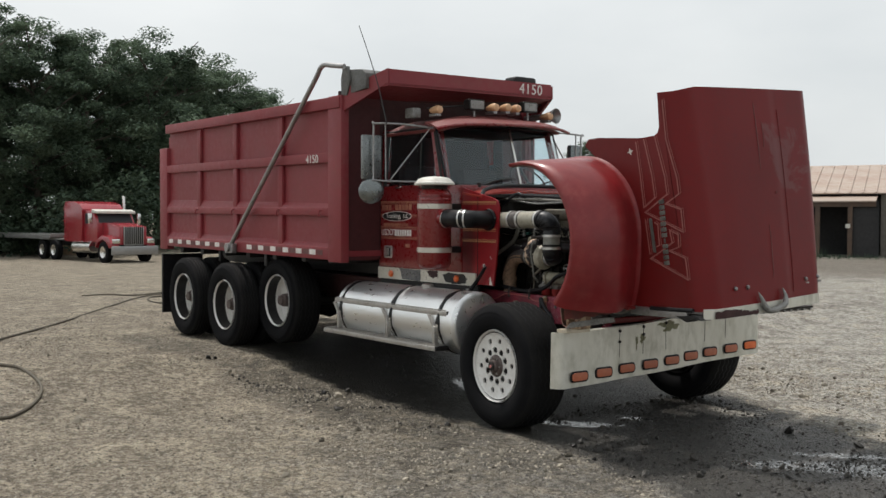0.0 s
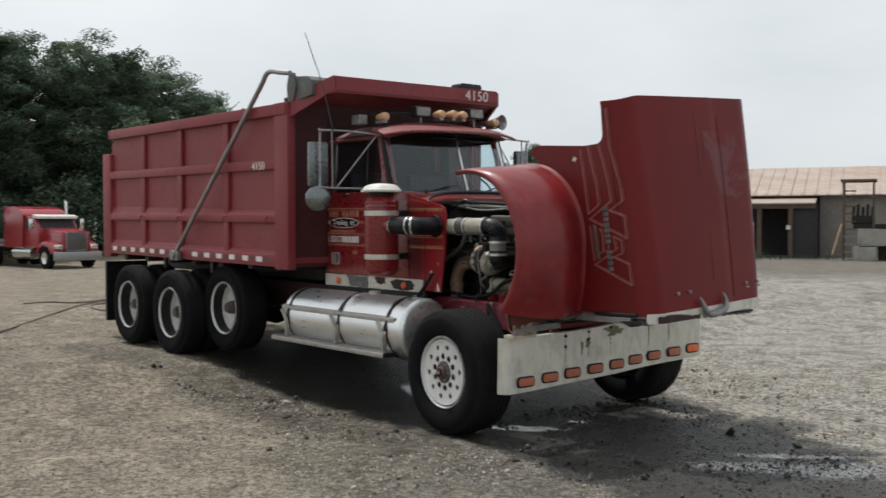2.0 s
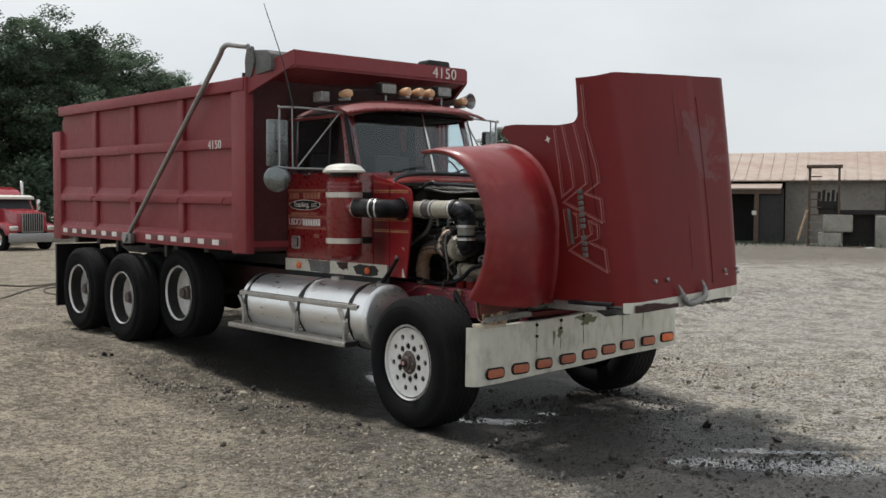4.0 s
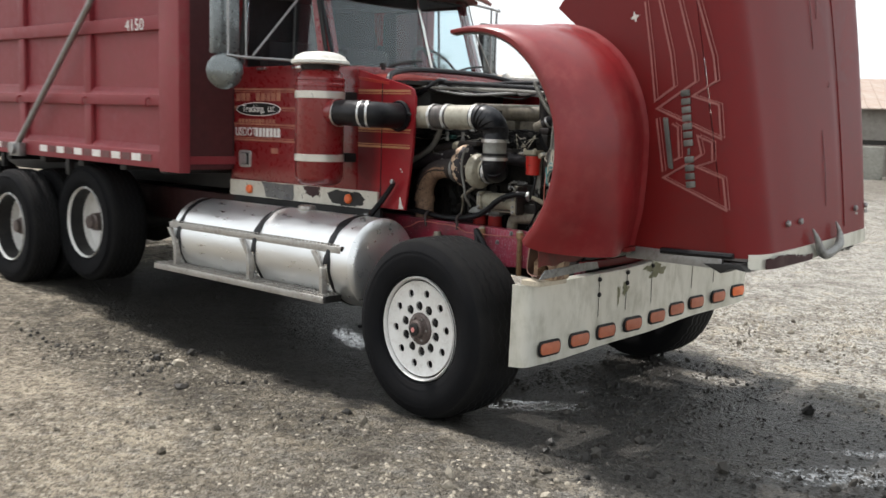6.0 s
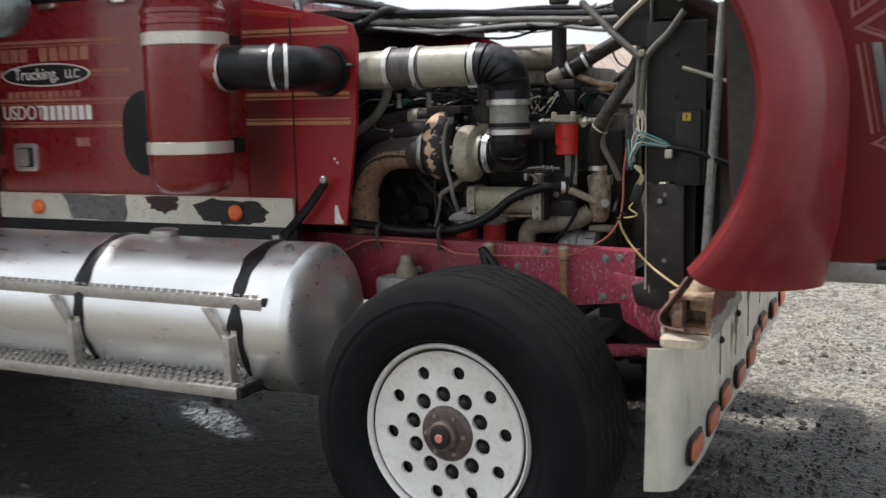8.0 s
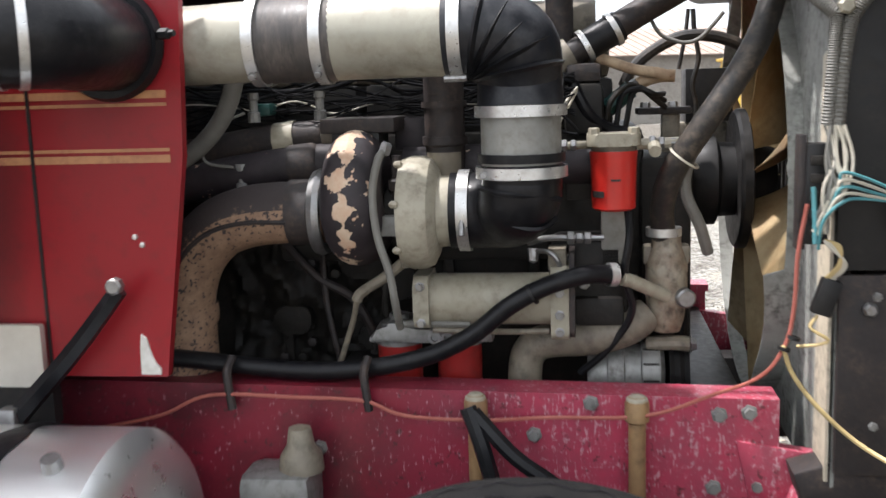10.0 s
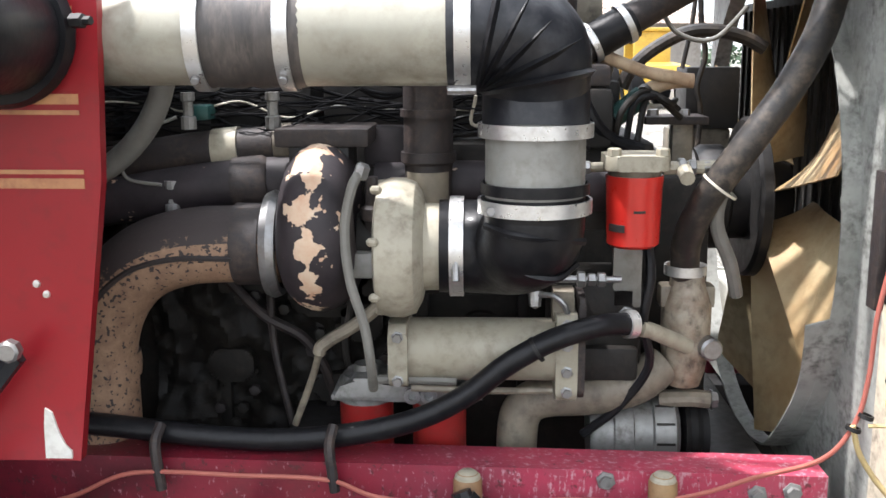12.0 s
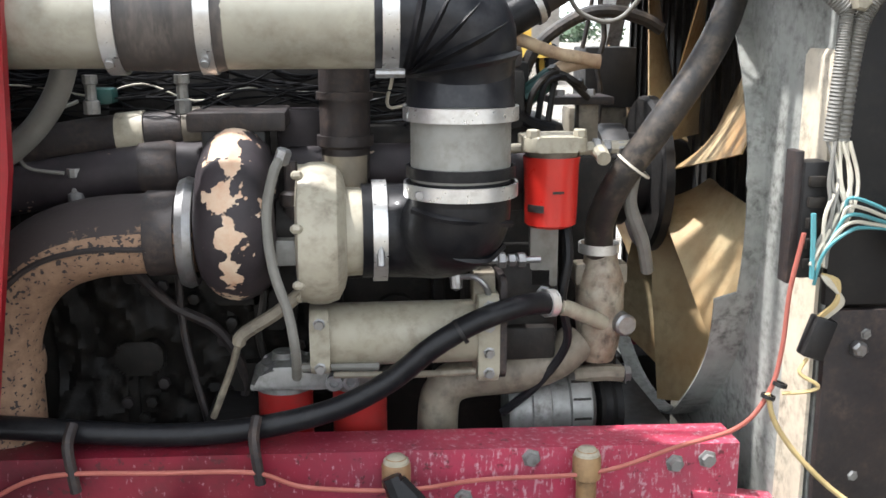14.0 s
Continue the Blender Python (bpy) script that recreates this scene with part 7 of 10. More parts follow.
def build_low_clutter():
    """Lines, bosses and covers low on the block, all under a coat of oil."""
    part("oil_line", tube([(-0.60, -0.24, 1.32), (-0.52, -0.27, 1.25), (-0.44, -0.27, 1.20), (-0.40, -0.25, 1.10), (-0.42, -0.25, 1.00)], 0.010, 8, 6), RUST_DARK, engine)
    part("oil_line", tube([(-0.42, -0.24, 1.35), (-0.36, -0.26, 1.28), (-0.37, -0.26, 1.18), (-0.34, -0.26, 1.08)], 0.008, 8, 6), DARK, engine)
    part("dip_tube", tube([(-0.51, -0.25, 1.36), (-0.50, -0.28, 1.20), (-0.46, -0.30, 1.02)], 0.007, 8, 5), RUST_DARK, engine)
    # side cover of the block, caked in lumps of oily dirt
    def caked(u, v):
        x, z = -0.74 + 0.50 * u, 1.00 + 0.40 * v
        p = Vector((x * 9, 0.3, z * 9))
        d = 0.030 * noise.fractal(p, 0.8, 2.1, 5) + 0.020 * abs(noise.noise(p * 0.6))
        rib = 0.018 * max(0.0, math.cos((x + 0.02 * math.sin(z * 20)) * 62)) ** 3
        return Vector((x, -0.222 - d - rib * (0.4 + 0.6 * v), z))
    part("block_side", sheet(caked, 70, 56, 0.01), SLUDGE, engine, "block side caked in oily dirt")
    rng = random.Random(31)
    for k in range(14):
        p = (rng.uniform(-0.62, -0.28), -0.235, rng.uniform(1.02, 1.36))
        part("block_bolt", lathe([(0, 0.012), (0.01, 0.011), (0.013, 0)], p, (0, -1, 0), 6), DARK if k % 3 else RUST_DARK, engine)
    for k in range(6):
        x, z = rng.uniform(-0.60, -0.30), rng.uniform(1.05, 1.34)
        w, h = rng.uniform(0.03, 0.07), rng.uniform(0.02, 0.05)
        part("casting_boss", prism(rounded(x - w, x + w, z - h, z + h, min(w, h) * 0.7), "y", -0.258, -0.215, 0.008), SLUDGE, engine)


build_low_clutter()


def build_manifold():
    z0 = 1.56
    up = part("exhaust_runner", tube([(-0.98, -0.30, 1.50), (-0.80, -0.33, 1.525), (-0.62, -0.34, 1.555), (-0.47, -0.34, 1.568)], 0.034, 18, 5), RUST_DARK, engine, "scorched exhaust runner")
    part("runner_sleeve", lathe([(-0.045, 0.031), (-0.045, 0.037), (0.0, 0.038), (0.0, 0.031)], (-0.53, -0.34, 1.563), (1, 0, 0.08), 22, True), CREAM, up)
    part("runner_sleeve", lathe([(0.0, 0.031), (0.0, 0.037), (0.03, 0.037), (0.03, 0.031)], (-0.468, -0.34, 1.568), (1, 0, 0.08), 22, True), CREAM_DARK, up)
    part("exhaust_runner", tube([(-0.98, -0.32, 1.43), (-0.80, -0.36, 1.465), (-0.65, -0.37, 1.492), (-0.53, -0.37, 1.508), (-0.43, -0.36, 1.515)], 0.040, 18, 5), PEEL, engine, "flaking exhaust runner")
    part("runner_joint", lathe([(0, 0.044), (0.05, 0.046), (0.06, 0.040), (0.06, 0)], (-0.535, -0.37, 1.507), (1, 0, 0.05), 20), RUST_DARK, engine)
    part("exhaust_runner", tube([(-0.30, -0.33, 1.50), (-0.10, -0.33, 1.50), (0.10, -0.32, 1.49)], 0.040, 16, 4), PEEL, engine)
    part("exhaust_flange", box(-0.450, -0.298, -0.45, -0.30, 1.574, 1.604, bevel=0.006), RUST_DARK, engine)
    part("heat_shield", box(-0.32, -0.245, -0.34, -0.30, 1.53, 1.60, bevel=0.01), PEEL, engine)
    for x, z in ((-0.635, 1.455), (-0.46, 1.60), (-0.60, 1.60)):
        part("sensor", lathe([(0, 0.013), (0.02, 0.013), (0.022, 0.009), (0.045, 0.009), (0.047, 0.012), (0.06, 0.012), (0.06, 0)], (x, -0.40, z), "z", 10), GREY_ALU, engine)
    part("green_sensor", box(-0.612, -0.572, -0.38, -0.33, 1.612, 1.638, bevel=0.008), GREEN_PLUG, engine)


build_manifold()


def build_turbo():
    ty, tz = -0.44, 1.45
    def scroll(u, v):
        a = TAU * u
        ring, tubr = 0.073, 0.058 + 0.012 * math.sin(a * 0.5)
        b = TAU * v
        rr = ring + tubr * math.cos(b)
        return Vector((-0.377 + 0.92 * tubr * math.sin(b), ty - rr * math.sin(a), tz + rr * math.cos(a)))
    turbine = part("turbine_housing", sheet(scroll, 48, 24), PEEL, truck, "turbine housing with flaking dark paint")
    part("turbine_core", drum(-0.04, 0.045, 0.085, "x", (-0.377, ty, tz), 28), RUST_DARK, turbine)
    part("turbine_foot", box(-0.43, -0.33, ty, ty + 0.10, tz + 0.07, tz + 0.135, bevel=0.01), BLACK_PAINT, turbine)
    part("v_band", lathe([(-0.012, 0.072), (-0.012, 0.083), (0.0, 0.088), (0.012, 0.083), (0.012, 0.072)], (-0.452, ty - 0.01, 1.418), "x", 36, True), STEEL, turbine, "dull V-band clamp")
    down = part("exhaust_pipe", tube([(-0.44, ty - 0.01, 1.418), (-0.52, ty - 0.01, 1.418), (-0.60, ty - 0.01, 1.412), (-0.67, ty - 0.01, 1.388), (-0.725, ty - 0.005, 1.335), (-0.757, ty, 1.26), (-0.766, ty + 0.01, 1.18), (-0.768, ty + 0.02, 1.0), (-0.768, ty + 0.03, 0.85)], 0.063, 26, 7), RUST, truck, "rusted exhaust elbow")
    part("pipe_sleeve", lathe([(0, 0.061), (0, 0.067), (0.045, 0.067), (0.045, 0.061)], (-0.515, ty - 0.01, 1.418), "x", 30, True), RUST_DARK, down)
    part("pipe_collar", lathe([(0, 0.061), (0.0, 0.069), (0.02, 0.071), (0.04, 0.069), (0.04, 0.061)], (-0.768, ty + 0.012, 1.185), "z", 30, True), RUST, down)
    part("pipe_seam", tube([(-0.51, ty - 0.073, 1.405), (-0.60, ty - 0.074, 1.405), (-0.675, ty - 0.073, 1.385), (-0.735, ty - 0.069, 1.335), (-0.775, ty - 0.062, 1.26)], 0.005, 6, 5), RUST_DARK, down)
    part("turbo_core", drum(-0.32, -0.27, 0.050, "x", (0, ty, 1.42), 22), DARK, truck)
    part("core_block", box(-0.322, -0.285, ty - 0.075, ty - 0.02, 1.375, 1.415, bevel=0.004), GREY_ALU, truck)
    part("oil_fitting", lathe([(0, 0.016), (0.03, 0.014), (0.032, 0.019), (0.05, 0.019), (0.055, 0.011), (0.10, 0.010), (0.10, 0)], (-0.292, ty - 0.03, 1.43), "z", 8), RUST_DARK, truck)
    comp = part("compressor_housing", lathe([(-0.285, 0.0), (-0.285, 0.085), (-0.280, 0.106), (-0.262, 0.112), (-0.240, 0.112), (-0.222, 0.105), (-0.212, 0.088), (-0.208, 0.070), (-0.160, 0.068), (-0.155, 0.0)], (0, ty - 0.03, 1.418), "x", 44), CREAM, truck, "cream compressor housing")
    for v in comp.data.vertices:
        if v.co.x < -0.22:
            a = math.atan2(v.co.z - 1.418, v.co.y - ty + 0.03)
            k = 1 + 0.035 * math.cos(a + 0.6)
            v.co.y, v.co.z = ty - 0.03 + (v.co.y - ty + 0.03) * k, 1.418 + (v.co.z - 1.418) * k
    for k in range(7):
        a = k * TAU / 7 + 0.2
        part("housing_lug", drum(-0.004, 0.014, 0.007, "x", (-0.286, ty - 0.03 + 0.106 * math.cos(a), 1.418 + 0.106 * math.sin(a)), 8), CREAM, comp)
    # discharge stack up to the intake crossover
    stack = part("discharge_pipe", lathe([(1.49, 0.038), (1.54, 0.040), (1.545, 0.046), (1.555, 0.046), (1.56, 0.041), (1.66, 0.041), (1.80, 0.043)], (-0.207, -0.38, 0), "z", 26), RUST_DARK, truck, "stained pipe from the compressor")
    for z in (1.555, 1.625):
        band(stack, z - 0.006, z + 0.006, 0.042, "z", (-0.207, -0.38, 0), RUST_DARK)
    part("stack_base", lathe([(1.46, 0.034), (1.53, 0.036)], (-0.207, -0.39, 0), "z", 22), CREAM_DARK, stack)
    # oil feed line
    part("oil_line", tube([(-0.300, ty - 0.10, 1.545), (-0.312, ty - 0.115, 1.525), (-0.325, ty - 0.115, 1.46), (-0.318, ty - 0.115, 1.38), (-0.298, ty - 0.115, 1.31), (-0.290, ty - 0.11, 1.25), (-0.292, ty - 0.06, 1.19)], 0.0078, 10, 7), LOOM, truck, "braided grey oil line")
    part("line_fitting", drum(0, 0.025, 0.012, (0.35, 0, 1), (-0.303, ty - 0.10, 1.535), 6), STEEL, truck)
    part("drain_tube", tube([(-0.27, -0.46, 1.33), (-0.32, -0.47, 1.29), (-0.375, -0.47, 1.255), (-0.385, -0.47, 1.235), (-0.40, -0.45, 1.19), (-0.435, -0.43, 1.10)], lambda u: 0.011 if u < 0.6 else 0.006, 10, 6), CREAM_DARK, truck)


build_turbo()


def build_intake():
    y, z, r = -0.62, 1.752, 0.076
    pipe = part("intake_pipe", tube([(-0.73, y + 0.038, z - 0.003), (-0.62, y + 0.022, z - 0.003), (-0.55, y + 0.004, z - 0.002), (-0.50, y, z - 0.002)], r - 0.004, 36, 4), TUBE, truck, "cream intake pipe stub")
    part("pipe_coupler", lathe([(-0.515, r), (-0.50, r + 0.003), (-0.49, r), (-0.455, r + 0.002), (-0.44, r - 0.001), (-0.425, r + 0.002), (-0.40, r), (-0.375, r + 0.003), (-0.36, r)], (0, y, z - 0.001), "x", 36), WORN_SLEEVE, pipe, "scuffed grey-black rubber coupler")
    for x in (-0.505, -0.385):
        band(pipe, x - 0.009, x + 0.011, r + 0.003, "x", (0, y, z), lug=((x, y - r * 0.6, z - r * 0.75), (0, 1, 0.6)))
    part("intake_pipe", tube([(-0.375, y, z), (-0.13, y, z)], r, 36, 1), TUBE, truck, "cream intake pipe")
    band(pipe, -0.155, -0.133, r + 0.003, "x", (0, y, z), lug=((-0.145, y - 0.045, z - r - 0.004), (1, 0, 0)))
    # ribbed rubber elbow turning down
    vy = -0.575
    elbow = part("rubber_elbow", tube([(-0.165, y, z), (-0.13, y, z), (-0.08, y + 0.005, z - 0.004), (-0.045, y + 0.02, z - 0.03), (-0.040, vy + 0.005, z - 0.08), (-0.040, vy, 1.615)], r + 0.002, 36, 8), WORN_ELBOW, truck, "black ribbed rubber elbow")
    for k in range(5):
        a = radians(12 + 17 * k)
        c = Vector((-0.125, y + 0.022 * k / 4, z - 0.085))
        d = Vector((math.sin(a), 0, math.cos(a)))
        p = c + d * 0.085
        part("elbow_rib", lathe([(-0.006, r + 0.001), (0.0, r + 0.009), (0.006, r + 0.001)], tuple(p), (math.cos(a), 0, -math.sin(a)), 36, True), BLACK, elbow)
    vert = part("intake_pipe", lathe([(1.49, r - 0.003), (1.64, r - 0.003)], (-0.040, vy, 0), "z", 36), TUBE_GREY, truck, "short grey vertical pipe")
    band(vert, 1.602, 1.622, r + 0.004, "z", (-0.040, vy, 0), lug=((-0.115, vy - 0.01, 1.61), (0, 1, 0)))
    band(vert, 1.520, 1.536, r + 0.000, "z", (-0.040, vy, 0), BLACK)
    band(vert, 1.492, 1.512, r + 0.004, "z", (-0.040, vy, 0), lug=((-0.105, vy - 0.04, 1.50), (0, 1, 0)))
    low = part("rubber_elbow", tube([(-0.040, vy, 1.515), (-0.040, vy, 1.485), (-0.044, vy + 0.005, 1.452), (-0.065, -0.52, 1.428), (-0.10, -0.49, 1.422), (-0.15, -0.475, 1.42), (-0.185, -0.475, 1.42)], 0.074, 36, 8), BLACK, truck, "scuffed black rubber elbow to the compressor")
    part("elbow_rib", tube([(-0.112, vy - 0.03, 1.475), (-0.075, vy - 0.068, 1.468), (-0.02, vy - 0.066, 1.462), (0.03, vy - 0.03, 1.452)], 0.006, 6, 5), BLACK, low)
    part("elbow_rib", tube([(-0.10, vy - 0.0, 1.44), (-0.06, vy - 0.045, 1.41), (-0.01, vy - 0.04, 1.40), (0.022, vy - 0.01, 1.415)], 0.006, 6, 5), BLACK, low)
    band(low, -0.168, -0.146, 0.076, "x", (0, -0.475, 1.42), lug=((-0.157, -0.55, 1.40), (0, 0.2, 1)))


build_intake()


def build_cooler_and_filters():
    y = -0.40
    cooler = part("oil_cooler", lathe([(-0.255, 0.0), (-0.255, 0.050), (-0.24, 0.053), (0.01, 0.053), (0.01, 0)], (0, y, 1.228), "x", 36), CREAM, truck, "cream cylindrical oil cooler")
    part("cooler_flange", prism(rounded(y - 0.062, y + 0.062, 1.175, 1.285, 0.02), "x", -0.272, -0.240, 0.005), CREAM, cooler)
    part("cooler_flange", prism(rounded(y - 0.055, y + 0.055, 1.152, 1.30, 0.015), "x", 0.004, 0.040, 0.005), CREAM, cooler)
    part("flange_gasket", prism(rounded(y - 0.052, y + 0.05, 1.156, 1.33, 0.015), "x", 0.041, 0.052, 0.003), RUST_DARK, cooler)
    part("cooler_bracket", prism(rounded(y - 0.03, y + 0.03, 1.28, 1.335, 0.012), "x", 0.0, 0.035, 0.004), CREAM_DARK, cooler)
    bolt_row(cooler, [(0.022, y - 0.056, z) for z in (1.17, 1.205, 1.25, 1.285)] + [(-0.256, y - 0.063, z) for z in (1.19, 1.265)], r=0.008)
    part("cooler_line", tube([(-0.235, y - 0.045, 1.172), (-0.10, y - 0.05, 1.170), (0.0, y - 0.05, 1.172)], 0.006, 8, 3), CREAM_DARK, cooler)
    head = part("filter_head", prism([(-0.375, 1.138), (-0.375, 1.15), (-0.355, 1.16), (-0.335, 1.18), (-0.30, 1.18), (-0.285, 1.162), (-0.12, 1.165), (-0.115, 1.14), (-0.26, 1.138)], "y", -0.42, -0.31, 0.006), GREY_ALU, truck, "grey cast filter head")
    part("head_elbow", tube([(-0.30, -0.42, 1.178), (-0.24, -0.43, 1.182), (-0.16, -0.43, 1.18)], 0.008, 8, 4), LOOM, head)
    for x in (-0.235, -0.207):
        part("head_port", lathe([(0, 0.014), (0.012, 0.014), (0.012, 0.008), (0.004, 0.007), (0.004, 0)], (x, -0.42, 1.152), (0, -1, 0), 16), STEEL, head)
    for x in (-0.32, -0.192):
        can = part("spin_on_filter", lathe([(0.92, 0), (0.92, 0.040), (0.925, 0.047), (1.125, 0.047), (1.132, 0.050), (1.142, 0.050), (1.142, 0)], (x, -0.365, 0), "z", 30), RED_OLD_FILTER, truck, "red spin-on oil filter")
        part("filter_cap", lathe([(1.146, 0.050), (1.158, 0.049), (1.172, 0.040), (1.176, 0.022), (1.19, 0.020), (1.19, 0)], (x, -0.365, 0), "z", 26), GREY_ALU, can)
        part("filter_ring", lathe([(1.128, 0.051), (1.146, 0.052), (1.150, 0.046)], (x, -0.365, 0), "z", 30), GREY_ALU, can)
    # coolant filter high on the front
    fx, fy = 0.130, -0.405
    hd = part("coolant_filter_head", prism(rounded(fx - 0.052, fx + 0.052, fy - 0.05, fy + 0.05, 0.022), "z", 1.535, 1.560, 0.005), CREAM, truck, "cream coolant filter head")
    part("head_neck", lathe([(1.52, 0.042), (1.538, 0.045)], (fx, fy, 0), "z", 24), CREAM_DARK, hd)
    for dx, dy in ((-0.038, -0.036), (0.038, -0.036)):
        part("head_bolt", drum(1.558, 1.572, 0.011, "z", (fx + dx, fy + dy, 0), 6, 0.002), CREAM, hd)
    can = part("coolant_filter", lathe([(1.408, 0.0), (1.408, 0.036), (1.413, 0.043), (1.51, 0.0455), (1.518, 0.047), (1.525, 0.047), (1.525, 0)], (fx, fy, 0), "z", 34), RED_FILTER, truck, "bright red spin-on coolant filter")
    part("filter_print", lathe([(1.436, 0.0435), (1.436, 0.0462), (1.448, 0.0464), (1.448, 0.0437)], (fx, fy, 0), "z", 8, True, start=radians(205), sweep=radians(40)), RUST_DARK, can)
    part("filter_print", lathe([(1.468, 0.044), (1.468, 0.0466), (1.472, 0.0466), (1.472, 0.044)], (fx, fy, 0), "z", 6, True, start=radians(262), sweep=radians(24)), RUST_DARK, can)
    for x0, x1, r in ((0.020, 0.085, 0.008), (0.175, 0.262, 0.011)):
        part("filter_line", tube([(x0, fy, 1.536), (x1, fy, 1.538)], r, 10, 1), CREAM, hd)
    for x, r in ((0.034, 0.013), (0.052, 0.012), (0.205, 0.017), (0.222, 0.014), (0.245, 0.012)):
        part("line_nut", drum(x - 0.006, x + 0.006, r, "x", (0, fy, 1.537), 6, 0.002), STEEL, hd)
    part("drain_cock", lathe([(0, 0.013), (0.03, 0.012), (0.03, 0)], (0.208, fy - 0.01, 1.532), (0, -1, -0.3), 10), CREAM, hd)
    part("filter_bracket", box(0.105, 0.155, -0.36, -0.345, 1.29, 1.55, bevel=0.004), TUBE_GREY, hd)
    part("bracket_hose", tube([(0.155, -0.40, 1.43), (0.160, -0.42, 1.36), (0.150, -0.42, 1.28), (0.165, -0.40, 1.20), (0.12, -0.38, 1.12), (0.06, -0.36, 1.06)], 0.008, 8, 6), BLACK, truck)
    part("rear_plate", box(0.035, 0.10, -0.33, -0.32, 1.42, 1.52, bevel=0.004), DARK, truck)
    # little valve below the elbow
    part("valve_line", tube([(-0.04, -0.42, 1.345), (0.0, -0.43, 1.356), (0.06, -0.43, 1.356), (0.11, -0.43, 1.356)], 0.006, 8, 4), STEEL, truck)
    for x, r in ((0.045, 0.014), (0.062, 0.011), (0.078, 0.013)):
        part("valve_nut", drum(x - 0.007, x + 0.007, r, "x", (0, -0.43, 1.356), 6, 0.002), STEEL, truck)
    part("valve_tee", lathe([(0, 0.012), (0.025, 0.010), (0.03, 0)], (-0.03, -0.425, 1.335), (0, -0.2, -1), 10), STEEL, truck)
    part("valve_tube", tube([(-0.03, -0.43, 1.33), (0.0, -0.44, 1.33), (0.02, -0.44, 1.31), (0.024, -0.43, 1.28)], 0.005, 8, 5), STEEL, truck)


build_cooler_and_filters()


def build_front_end():
    # water pump, radiator hose, alternator, lower pipes
    wp = part("water_outlet", lathe([(1.14, 0.0), (1.145, 0.028), (1.17, 0.036), (1.22, 0.043), (1.29, 0.043), (1.315, 0.036), (1.33, 0.030), (1.36, 0.030)], (0.238, -0.33, 0), "z", 26), CREAM_STAINED, truck, "corroded cream thermostat housing")
    part("outlet_boss", drum(0, 0.035, 0.020, (0.2, -1, 0), (0.268, -0.35, 1.222), 14), STEEL, wp)
    part("outlet_flange", box(0.19, 0.285, -0.345, -0.30, 1.285, 1.325, bevel=0.008), CREAM_DARK, wp)
    part("outlet_nipple", tube([(0.235, -0.37, 1.225), (0.17, -0.41, 1.262), (0.145, -0.425, 1.272)], 0.014, 12, 3), CREAM, wp)
    hose = part("radiator_hose", tube([(0.232, -0.335, 1.345), (0.226, -0.37, 1.41), (0.246, -0.41, 1.485), (0.295, -0.43, 1.565), (0.360, -0.43, 1.66), (0.406, -0.42, 1.745), (0.436, -0.40, 1.83), (0.48, -0.36, 1.90)], 0.0248, 22, 7), DUSTY_HOSE, truck, "thick dusty black radiator hose")
    band(hose, 1.345, 1.362, 0.032, "z", (0.232, -0.337, 0))
    part("cable_tie", lathe([(-0.002, 0.031), (-0.002, 0.0335), (0.002, 0.0335), (0.002, 0.031)], (0.265, -0.418, 1.508), (0.58, -0.15, 0.8), 22, True), PALE_WIRE, hose)
    part("bypass_hose", tube([(0.300, -0.40, 1.55), (0.275, -0.40, 1.50), (0.27, -0.39, 1.44), (0.30, -0.37, 1.37), (0.32, -0.34, 1.31)], 0.012, 10, 6), LOOM, truck)
    alt = bmesh.new()
    add_lathe(alt, [(0.075, 0.0), (0.075, 0.055), (0.085, 0.062), (0.115, 0.062), (0.118, 0.066), (0.15, 0.066), (0.153, 0.060), (0.185, 0.060), (0.188, 0.067), (0.225, 0.067), (0.235, 0.05), (0.24, 0)], (0, -0.30, 1.045), "x", 28)
    alternator = part("alternator", alt, GREY_ALU, truck, "dirty grey alternator")
    for k in range(12):
        a = k * TAU / 12
        part("cooling_slot", box(0.19, 0.222, -0.302, -0.298, 1.045 + 0.058, 1.045 + 0.069, turn=Matrix.Translation((0, -0.30, 1.045)) @ Matrix.Rotation(a, 4, "X") @ Matrix.Translation((0, 0.30, -1.045))), DARK, alternator)
    part("alternator_pulley", lathe([(0.245, 0), (0.245, 0.055), (0.255, 0.048), (0.265, 0.058), (0.275, 0.048), (0.285, 0.058), (0.29, 0.0)], (0, -0.30, 1.045), "x", 28), BLACK_PAINT, alternator)
    part("alternator_bracket", tube([(0.20, -0.32, 1.112), (0.25, -0.33, 1.118), (0.285, -0.33, 1.115)], 0.016, 10, 3), CREAM_DARK, alternator)
    bolt_row(alternator, [(0.287, -0.33, 1.115)], axis=(1, 0, 0), r=0.016, h=0.012)
    part("water_pipe", tube([(-0.055, -0.36, 0.96), (-0.055, -0.36, 1.06), (-0.045, -0.36, 1.105), (-0.01, -0.36, 1.128), (0.08, -0.36, 1.135), (0.15, -0.35, 1.15), (0.20, -0.33, 1.18)], 0.036, 20, 7), CREAM_DARK, truck, "grimy water pipe with an elbow")
    part("belt", tube([(0.27, -0.30, 1.11), (0.285, -0.2, 1.25), (0.30, 0.0, 1.47)], 0.012, 6, 3), BLACK, truck)
    part("belt", tube([(0.27, -0.26, 0.99), (0.29, -0.1, 0.98), (0.30, 0.1, 1.02)], 0.012, 6, 3), BLACK, truck)
    part("crank_pulley", lathe([(0.27, 0), (0.27, 0.13), (0.285, 0.12), (0.30, 0.13), (0.31, 0.0)], (0, 0.08, 1.05), "x", 30), BLACK_PAINT, truck)
    # fan with its clutch hub
    fc = Vector((0.50, 0.08, 1.42))
